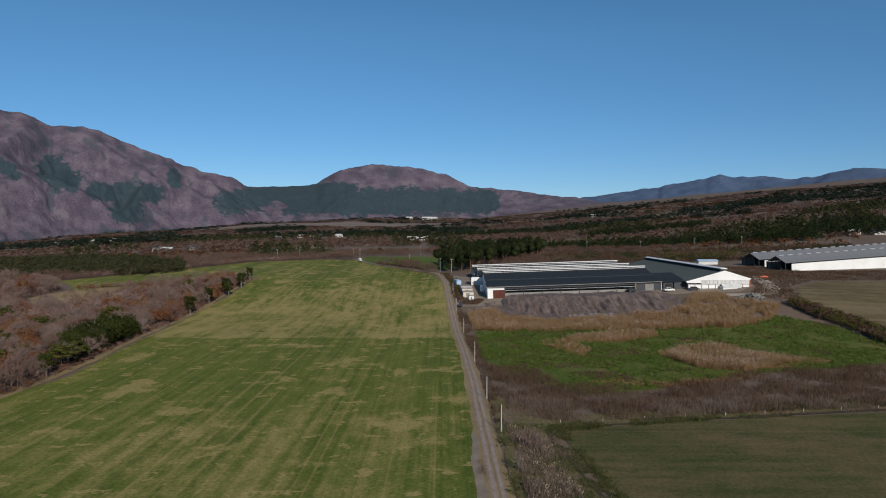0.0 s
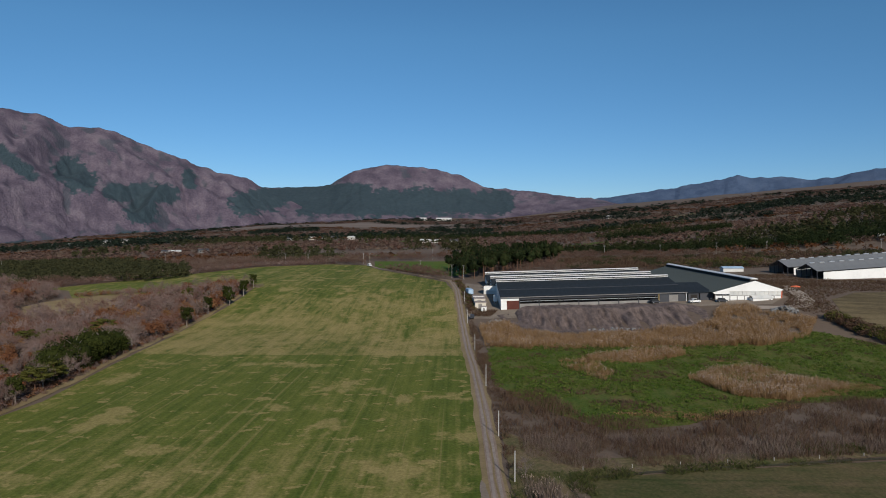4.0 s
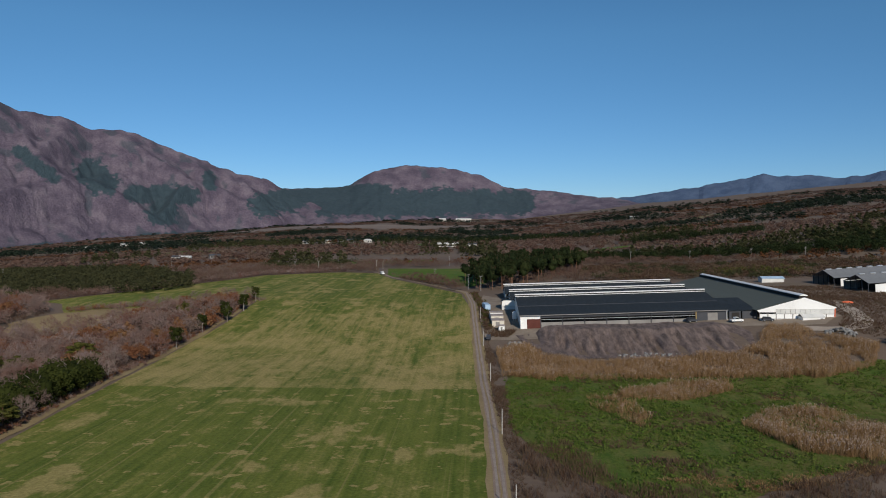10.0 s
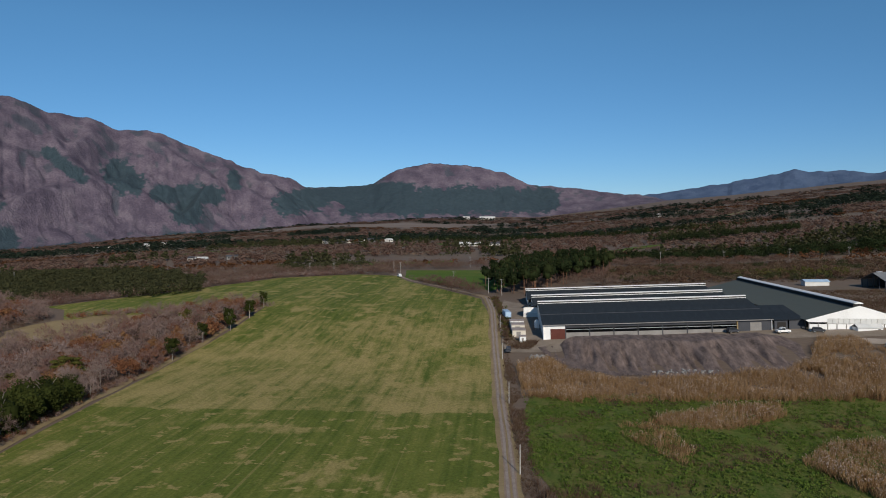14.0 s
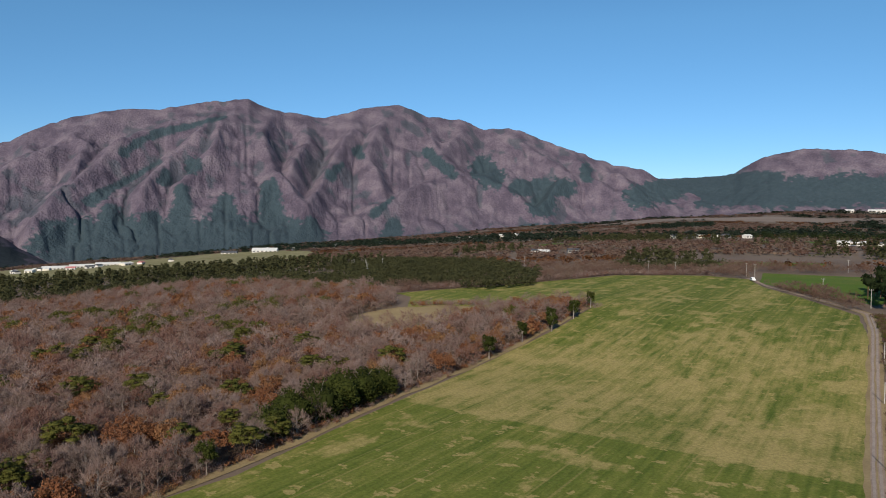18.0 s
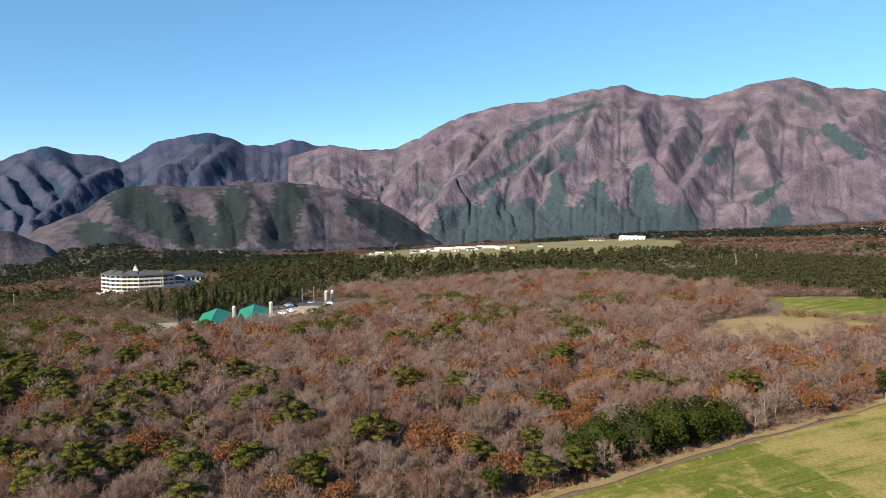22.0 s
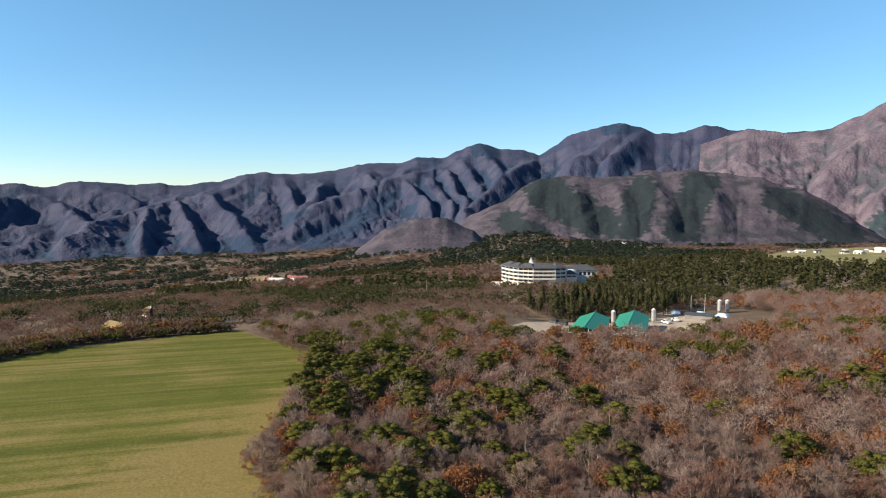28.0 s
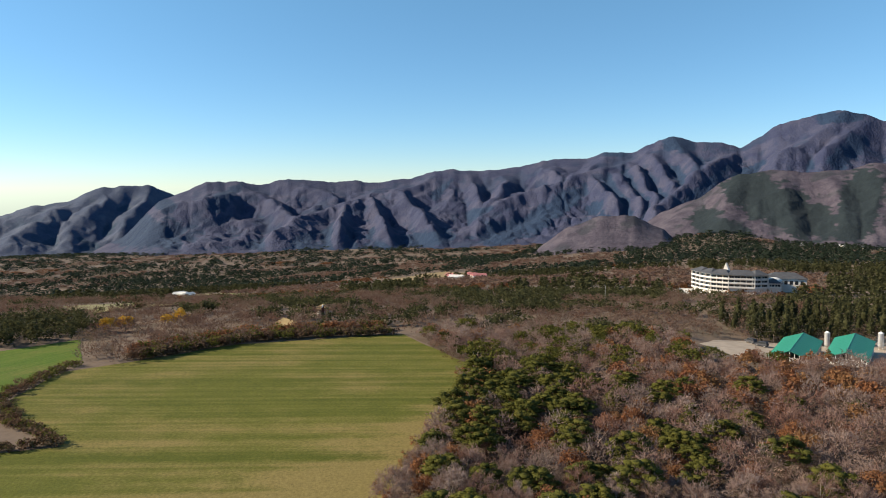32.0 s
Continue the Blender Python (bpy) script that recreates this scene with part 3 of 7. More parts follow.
def field_mat(name, green, light, tan, patch=0.03, bands=(), tracks=0.3, bias=0.0, turn=0.0, track_scale=0.5, soft=0.22, patchy=0.35, spots=0.0, strip=None):
    """Pasture: dark and light green mottled at several scales, straw-coloured where it is worn, with faint machine tracks along one line."""
    m = bpy.data.materials.new(name)
    m.use_nodes = True
    n, link = m.node_tree.nodes, m.node_tree.links.new
    b = n["Principled BSDF"]
    b.inputs["Roughness"].default_value, b.inputs["Specular IOR Level"].default_value = 0.95, 0.1
    co = n.new("ShaderNodeTexCoord")
    rot = n.new("ShaderNodeMapping")
    rot.inputs["Rotation"].default_value = (0, 0, radians(-turn))
    link(co.outputs["Object"], rot.inputs[0])

    def tex(scale, detail, rough, stretch=(1, 1, 1)):
        mp, t = n.new("ShaderNodeMapping"), n.new("ShaderNodeTexNoise")
        mp.inputs["Scale"].default_value = stretch
        t.inputs["Scale"].default_value, t.inputs["Detail"].default_value, t.inputs["Roughness"].default_value = scale, detail, rough
        link(rot.outputs[0], mp.inputs[0]), link(mp.outputs[0], t.inputs[0])
        return t.outputs[0]

    def madd(a, k, c):
        q = n.new("ShaderNodeMath")
        q.operation = "MULTIPLY_ADD"
        q.inputs[1].default_value = k
        link(a, q.inputs[0])
        if isinstance(c, float):
            q.inputs[2].default_value = c
        else:
            link(c, q.inputs[2])
        return q.outputs[0]

    def span(v, lo, hi, out=1.0):
        r = n.new("ShaderNodeMapRange")
        r.interpolation_type = "SMOOTHSTEP"
        r.inputs["From Min"].default_value, r.inputs["From Max"].default_value, r.inputs["To Max"].default_value = lo, hi, out
        link(v, r.inputs[0])
        return r.outputs[0]

    def mix(f, a, c):
        x = n.new("ShaderNodeMix")
        x.data_type = "RGBA"
        link(f, x.inputs["Factor"])
        for key, val in (("A", a), ("B", c)):
            if isinstance(val, tuple):
                x.inputs[key].default_value = (*val, 1)
            else:
                link(val, x.inputs[key])
        return x.outputs["Result"]

    broad, mid, fine = tex(patch, 8, 0.68, (1.0, 0.85, 1)), tex(patch * 6, 6, 0.7, (1.1, 0.5, 1)), tex(1.4, 4, 0.7)
    lines = tex(track_scale, 2, 0.6, (1, 0.01, 1))
    wide = tex(track_scale * 0.16, 1, 0.5, (1, 0.02, 1))
    v = madd(broad, 0.75, bias - 0.375)
    v = madd(mid, patchy, v)
    v = madd(lines, tracks, v)
    v = madd(wide, tracks * 0.8, v)
    v = madd(fine, 0.10, v)
    sep = n.new("ShaderNodeSeparateXYZ")
    link(co.outputs["Object"], sep.inputs[0])
    for lo, hi, amount in bands:
        e = span(sep.outputs["Y"], lo, hi, amount)
        v = madd(e, 1.0, v)
    if strip:
        nx, ny, off, wide_, amount = strip
        line = madd(sep.outputs["X"], nx, madd(sep.outputs["Y"], ny, off))
        line = madd(lines, 16.0, madd(mid, 26.0, line))
        v = madd(span(line, 21.0 - wide_, 21.0 + wide_, amount), 1.0, v)
    base = patchy * 0.5 + tracks * 0.9 + 0.05
    g = mix(span(madd(mid, 0.8, madd(wide, 0.6, lines)), 0.75, 1.55), green, light)
    col = mix(span(v, base - soft * 0.55, base + soft), g, tan)
    if spots:
        col = mix(span(madd(fine, 0.12, tex(0.2, 3, 0.6, (0.9, 1.1, 1))), 0.655, 0.71, spots), col, tan)
        col = mix(span(madd(mid, 0.35, tex(0.07, 4, 0.6, (0.8, 0.7, 1))), 0.735, 0.83, spots), col, tan)
        col = mix(span(tex(0.9, 1, 0.5, (1, 0.004, 1)), 0.6, 0.68, 0.3), col, light)
        col = mix(span(tex(0.7, 1, 0.5, (1, 0.006, 1)), 0.62, 0.7, 0.4), col, tan)
    bright = n.new("ShaderNodeHueSaturation")
    link(madd(fine, 1.3, 0.35), bright.inputs["Value"]), link(col, bright.inputs["Color"]), link(bright.outputs[0], b.inputs["Base Color"])
    bp = n.new("ShaderNodeBump")
    bp.inputs["Strength"].default_value, bp.inputs["Distance"].default_value = 0.4, 0.25
    link(fine, bp.inputs["Height"]), link(bp.outputs[0], b.inputs["Normal"])
    return m


M["field"] = field_mat("mown_pasture", (0.0609, 0.0922, 0.013), (0.147, 0.158, 0.0311), (0.302, 0.238, 0.0888), 0.032, ((120, 190, -0.10), (246.5, 248.5, 0.21), (310, 430, -0.16)), 0.32, -0.04, soft=0.24, patchy=0.55, spots=0.8)
M["field_sw"] = field_mat("striped_pasture", (0.0679, 0.0783, 0.013), (0.113, 0.115, 0.0226), (0.191, 0.148, 0.0539), 0.02, (), 0.45, -0.05, 24, 0.3, strip=(0.214, 0.977, -18.0, 14.0, 0.27))
M["field_green"] = field_mat("green_pasture", (0.06, 0.11, 0.014), (0.085, 0.13, 0.02), (0.16, 0.13, 0.045), 0.02, (), 0.2, -0.1, 90)
M["meadow"] = field_mat("weedy_green_meadow", (0.0506, 0.092, 0.0138), (0.0828, 0.12, 0.0202), (0.156, 0.124, 0.046), 0.05, (), 0.05, 0.02, soft=0.3, patchy=0.6)
M["field_se"] = field_mat("damp_grass_field", (0.046, 0.058, 0.017), (0.068, 0.077, 0.023), (0.15, 0.105, 0.055), 0.03, (), 0.2, 0.04, 90, patchy=0.6, soft=0.3)
M["stubble"] = field_mat("ploughed_stubble", (0.085, 0.065, 0.034), (0.12, 0.092, 0.048), (0.18, 0.138, 0.075), 0.03, (), 0.4, 0.05, 80, 0.3)
M["rough"] = field_mat("rough_weedy_grass", (0.05, 0.07, 0.018), (0.085, 0.095, 0.028), (0.17, 0.125, 0.07), 0.12, (), 0.1, 0.1, 10)
M["pale_field"] = field_mat("pale_mown_field", (0.118, 0.12, 0.04), (0.148, 0.144, 0.056), (0.237, 0.208, 0.112), 0.02, (), 0.2, 0.1, 40)
M["dry_plain"] = mat("dry_grass_plain", [(0.12, 0.09, 0.072), (0.18, 0.137, 0.108), (0.23, 0.178, 0.135)], 0.01, 0.95, 0.3, 0.08, stretch=(0.3, 1, 1))
M["straw"] = mat("pale_dry_grass", [(0.15, 0.105, 0.05), (0.24, 0.175, 0.085), (0.31, 0.235, 0.12)], 0.08, 0.95, 0.5, 1.5)

FIELD = [(-104, -140), (-106, 20), (-104, 155), (-99.5, 185), (-107, 247), (-111.5, 310), (-111, 371), (-113.5, 409), (-132, 421), (-152, 398), (-181, 393), (-204, 384), (-222, 411), (-239, 420),
         (-197, 481), (-155, 560), (-98, 576), (-70, 566), (-57, 529), (-33, 488), (-5, 437), (0.5, 380), (2, 330), (4.2, 262), (5.6, 222), (6.3, 142), (6.6, 100), (7, 20), (7.2, -140)]
sheet("field", FIELD, 8, 0.10, M["field"], "mown green pasture with straw-coloured patches", "field", 0.5)
SW = [(-110, -30), (-150, -20), (-165, -4), (-172, -34), (-182, -49), (-217, -67), (-239, -56), (-279, -40), (-324, 12), (-279, 60), (-250, 72), (-217, 75), (-193, 76), (-168, 81), (-134, 104), (-112, 132)]
sheet("field_southwest", SW, 8, 0.10, M["field_sw"], "yellow-green striped pasture beside the woods", "field", 1.0, 3)
sheet("field_south", [(-186, -60), (-213, -68), (-234, -77), (-263, -113), (-232, -122), (-190, -140), (-150, -100), (-150, -70)], 8, 0.10, M["field_green"], "bright green pasture beyond a hedge", "field", 0.8, 4)
MEADOW = [(12, 266), (12, 206), (16, 193), (27, 176), (35, 164), (52, 169), (69, 180), (86, 189), (114, 194), (135, 205), (150, 225), (146, 258), (134, 275), (123, 272), (87, 264), (41, 266), (20, 266)]
sheet("meadow", MEADOW, 7, 0.10, M["meadow"], "lush green weedy meadow by the lane", "meadow", 2.0, 5)
sheet("field_southeast", [(23, 135), (48, 140), (74, 145), (96, 148), (170, 159), (170, -140), (36, -140), (28, 60), (25, 101)], 7, 0.10, M["field_se"], "dull green damp field beyond a ditch", "field", 0.6, 6)
sheet("field_east", [(152, 288), (167, 326), (188, 345), (270, 348), (270, 200), (165, 226), (158, 255)], 8, 0.12, M["stubble"], "brown ploughed stubble field", "field", 1.0, 7)
sheet("field_north", [(-61, 545), (-69, 612), (6, 612), (34, 592), (14, 505), (0, 474), (-24, 508)], 8, 0.12, M["field_green"], "small green pasture behind the lane", "field", 1.0, 8)
sheet("clearing", [(-204, 332), (-219, 362), (-209, 384), (-186, 392), (-158, 397), (-166, 372), (-170, 346)], 6, 0.1, M["straw"], "pale dry grass clearing in the woods", "clearing", 2.5, 9)
sheet("yard", [(7, 318), (20, 316), (60, 322), (115, 320), (138, 318), (150, 332), (148, 352), (112, 345), (24, 345), (22, 405), (8, 430), (4, 400)], 6, 0.08, M["dirt"], "bare dirt farmyard round the barns", "yard", 1.0, 10)
sheet("yard_west", [(-362, 134), (-338, 148), (-337, 168), (-345, 205), (-400, 236), (-440, 222), (-402, 188), (-392, 158), (-378, 140)], 6, 0.1, M["gravel"], "pale gravel yard beside green-roofed sheds", "yard", 1.0, 11)

# pastures and bare plots far off on the plateau
FAR_PLOTS = [("meadow_far", "field_green", "green pasture strip far off among copses", [(-230, 1040), (-40, 1035), (-30, 1075), (-230, 1085)]),
             ("meadow_far", "field_green", "small green pasture behind the poles", [(-110, 655), (-35, 690), (-40, 715), (-120, 690)]),
             ("meadow_far", "field_green", "narrow green pasture between woods", [(95, 768), (120, 770), (195, 880), (170, 885)]),
             ("meadow_far", "pale_field", "pale green pasture on the far slope", [(420, 1600), (600, 1735), (590, 1790), (405, 1650)]),
             ("meadow_far", "field_green", "green pasture among plantations", [(-460, 958), (-385, 890), (-330, 960), (-420, 1060)]),
             ("plot_far", "pale_field", "pale dry fields at the mountain's foot", [(-660, 779), (-636, 672), (-686, 600), (-712, 531), (-735, 478), (-784, 453), (-848, 429), (-1096, 476), (-1412, 634), (-1521, 766), (-1566, 884), (-1461, 1032), (-1302, 1137), (-1143, 1185), (-843, 977)]),
             ("plot_far", "pale_field", "pale dry fields below the mountain", [(-1680, 910), (-2000, 760), (-2390, 860), (-2350, 1000), (-1950, 960)]),
             ("plot_far", "dry_plain", "pale dry plain far in the north", [(-900, 2300), (-300, 2250), (100, 2400), (100, 2600), (-500, 2550), (-950, 2500)]),
             ("plot_far", "pale_field", "pale tilled plots below the woods", [(-350, -234), (-320, -176), (-420, -190), (-470, -250)]),
             ("plot_far", "pale_field", "pale tilled plots further below the woods", [(-565, -316), (-520, -250), (-700, -330), (-760, -470), (-690, -480)]),
             ("plot_far", "straw", "dry grass plot beside the resort", [(-1010, -300), (-1060, -370), (-1220, -330), (-1150, -230)])]
for nm, stuff_, lab, poly in FAR_PLOTS:
    sheet(nm, poly, 22, 0.9 if nm == "plot_far" else 0.5, M[stuff_], lab, "field", 4.0, 60)


def ribbon(centre, half, step=5.0):
    """The outline of a track of that half width along a centre line."""
    c = []
    for (x0, y0), (x1, y1) in zip(centre, centre[1:]):
        k = max(1, int(math.hypot(x1 - x0, y1 - y0) / step))
        c += [(x0 + (x1 - x0) * s / k, y0 + (y1 - y0) * s / k) for s in range(k)]
    c.append(centre[-1])
    c = np.array(c)
    c[1:-1] = (c[:-2] + 2 * c[1:-1] + c[2:]) / 4
    d = np.gradient(c, axis=0)
    d /= np.linalg.norm(d, axis=1)[:, None]
    nrm = np.c_[-d[:, 1], d[:, 0]] * half
    return [tuple(p) for p in c + nrm] + [tuple(p) for p in (c - nrm)[::-1]]


LANE = [(9.2, -140), (8.8, 20), (8.5, 102), (8.3, 142), (8.1, 180), (7.2, 222), (5.7, 262), (3.6, 330), (1.6, 400), (-2.0, 445), (-30, 493), (-55, 532), (-66, 560), (-76, 578), (-110, 592)]
sheet("lane", ribbon(LANE, 1.25), 6, 0.16, M["asphalt"], "narrow worn grey farm lane", "road", 0.12, 12)
sheet("lane_verge", ribbon(LANE[:11], 2.2), 6, 0.13, M["straw"], "dry straw-coloured verge along the lane", "verge", 0.5, 13)
for off in (-0.62, 0.62):
    sheet("lane_rut", ribbon([(x + off, y) for x, y in LANE[:10]], 0.27), 4, 0.19, M["gravel_worn"], "pale wheel rut of the farm lane", "road", 0.1, 16)
sheet("lane_centre", ribbon(LANE[:10], 0.16), 4, 0.185, M["straw"], "grassy middle strip of the farm lane", "verge", 0.3, 17)
sheet("gravel_strip", [(5.6, 85), (6.9, 88), (6.8, 132), (6.0, 134), (5.3, 122), (5.2, 100)], 1.5, 0.15, M["dirt"], "grey gravel strip beside the lane", "verge", 0.5, 18)
sheet("field_verge", ribbon([(-105, 130), (-103.8, 160), (-103, 188), (-110, 248), (-114, 310), (-114, 371), (-115.8, 408)], 1.8), 3, 0.14, M["straw"], "bare straw-coloured strip between pasture and woods", "verge", 0.8, 23)
ROUGH = [(11.2, -140), (35, -140), (26.5, 60), (23.2, 101), (20.3, 132), (23, 137), (46, 142.2), (74, 147.2), (98, 150.5), (168, 162), (168, 172), (98, 158), (60, 150), (24, 146), (13, 160), (11, 160)]
sheet("rough_verge", ROUGH, 3, 0.12, M["rough"], "rough weedy grass beside lane and ditch", "verge", 0.8, 20)
# flat dark strip laid just above the land; no channel is cut
sheet("ditch", [(20.9, 132), (23.3, 135.6), (48, 140.6), (74, 145.6), (170, 160), (170, 161.2), (74, 146.6), (48, 141.5), (22.6, 136.5), (20.3, 132.5), (23.2, 101), (25.6, 60), (26.3, 60), (23.9, 101)], 0.8, 0.17, M["ditch_soil"], "dark shallow ditch along the fields", "ditch", 0.35, 19)
sheet("farm_track", ribbon([(170, 372), (162, 352), (158, 335), (153, 318), (146, 311), (136, 310), (124, 315)], 3.2), 3, 0.2, M["gravel"], "curving gravel track by the barns", "road", 0.4, 14)


# ---- mountains ----
def mountain_mat(name, leafless, conifer, scale=0.02, relief=6.5):
    m = mat(name, leafless, scale * 0.6, 0.95, 0.9, 0.11, contrast=0.17)
    n, link = m.node_tree.nodes, m.node_tree.links.new
    b = n["Principled BSDF"]
    base = b.inputs["Base Color"].links[0].from_socket
    at = n.new("ShaderNodeAttribute")
    at.attribute_name = "tone"
    no = n.new("ShaderNodeTexNoise")
    no.inputs["Scale"].default_value, no.inputs["Detail"].default_value = 0.05, 4
    co = n.new("ShaderNodeTexCoord")
    link(co.outputs["Object"], no.inputs[0])
    ramp = n.new("ShaderNodeValToRGB")
    ramp.color_ramp.elements[0].color, ramp.color_ramp.elements[1].color = (*conifer[0], 1), (*conifer[1], 1)
    ramp.color_ramp.elements[0].position, ramp.color_ramp.elements[1].position = 0.3, 0.7
    link(no.outputs[0], ramp.inputs[0])
    mix = n.new("ShaderNodeMix")
    mix.data_type = "RGBA"
    link(at.outputs["Fac"], mix.inputs["Factor"]), link(base, mix.inputs["A"]), link(ramp.outputs[0], mix.inputs["B"]), link(mix.outputs["Result"], b.inputs["Base Color"])
    for node in n:
        if node.type == "BUMP":
            node.inputs["Distance"].default_value = relief
    return m


# the blue of distance haze is mixed into these mountain forest colours
HAZED_BROWN = [(0.0665, 0.0526, 0.074), (0.0921, 0.0728, 0.0979), (0.118, 0.094, 0.119), (0.148, 0.12, 0.143)]
M["massif"] = mountain_mat("hazed_leafless_mountain_forest", HAZED_BROWN, ((0.026, 0.044, 0.054), (0.038, 0.058, 0.07)))
M["foothill"] = mountain_mat("hazed_leafless_hill_forest", [(0.0416, 0.0347, 0.0481), (0.0532, 0.0441, 0.0601), (0.0665, 0.0564, 0.0722), (0.0831, 0.0716, 0.0867)], ((0.00893, 0.0156, 0.0191), (0.0144, 0.023, 0.0269)), 0.04, 3.0)
M["south_range"] = mountain_mat("hazed_leafless_range_forest", [(0.0257, 0.0325, 0.0714), (0.0341, 0.0414, 0.0821), (0.0449, 0.0502, 0.0899), (0.0566, 0.0597, 0.0979)], ((0.0109, 0.0273, 0.061), (0.0167, 0.0369, 0.0766)), 0.02, 6)
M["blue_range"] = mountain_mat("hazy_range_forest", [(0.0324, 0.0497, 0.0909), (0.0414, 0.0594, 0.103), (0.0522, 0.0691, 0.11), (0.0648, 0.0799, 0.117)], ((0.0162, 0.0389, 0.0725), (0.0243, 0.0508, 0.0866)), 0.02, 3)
# farthest ridge: its base colour is mostly haze blue
M["far_range"] = mountain_mat("hazed_far_mountain_forest", [(0.05, 0.08, 0.14), (0.065, 0.098, 0.165), (0.08, 0.115, 0.185)], ((0.045, 0.072, 0.13), (0.055, 0.085, 0.15)))


def erode(z, dx, dy, keep, rounds, power):
    """Carves branching gullies: water runs to the lowest neighbour, gathers, and cuts deeper where more of it flows."""
    ny, nx = z.shape
    own = np.arange(ny * nx).reshape(ny, nx)
    hops = [(j, i, math.hypot(j * dy, i * dx)) for j in (-1, 0, 1) for i in (-1, 0, 1) if i or j]
    for _ in range(rounds):
        wall = np.pad(z, 1, constant_values=1e9)
        best, to, run = np.zeros(z.shape), own.copy(), np.full(z.shape, dx)
        for j, i, d in hops:
            fall = (z - wall[1 + j:1 + j + ny, 1 + i:1 + i + nx]) / d
            m = fall > best
            best, to, run = np.where(m, fall, best), np.where(m, own + j * nx + i, to), np.where(m, d, run)
        to[keep] = own[keep]
        order, dest = np.argsort(z.ravel()).tolist(), to.ravel().tolist()
        rain = [dx * dy] * (ny * nx)
        for c in reversed(order):
            if dest[c] != c:
                rain[dest[c]] += rain[c]
        bite = (power / rounds * np.sqrt(np.array(rain)) / run.ravel()).tolist()
        h = z.ravel().tolist()
        for c in order:
            q = dest[c]
            if q != c:
                h[c] = (h[c] + bite[c] * h[q]) / (1 + bite[c])
        cut = np.array(h).reshape(ny, nx)
        p = np.pad(cut, 1, mode="edge")
        soft = cut + 0.05 * (p[:-2, 1:-1] + p[2:, 1:-1] + p[1:-1, :-2] + p[1:-1, 2:] - 4 * cut)
        z = np.where(keep, z, soft)
    p = np.pad(z, 1, mode="edge")
    return np.where(keep, z, (4 * z + p[:-2, 1:-1] + p[2:, 1:-1] + p[1:-1, :-2] + p[1:-1, 2:]) / 8)


def to_line(h, e, h0, e0, h1, e1, flat=1.0):
    """Angular distance from a short line, and how far along it."""
    dh, de = h1 - h0, e1 - e0
    k = np.clip(((h - h0) * dh + (e - e0) * de) / (dh * dh + de * de + 1e-6), 0, 1)
    return np.hypot(h - h0 - dh * k, (e - e0 - de * k) * flat), k


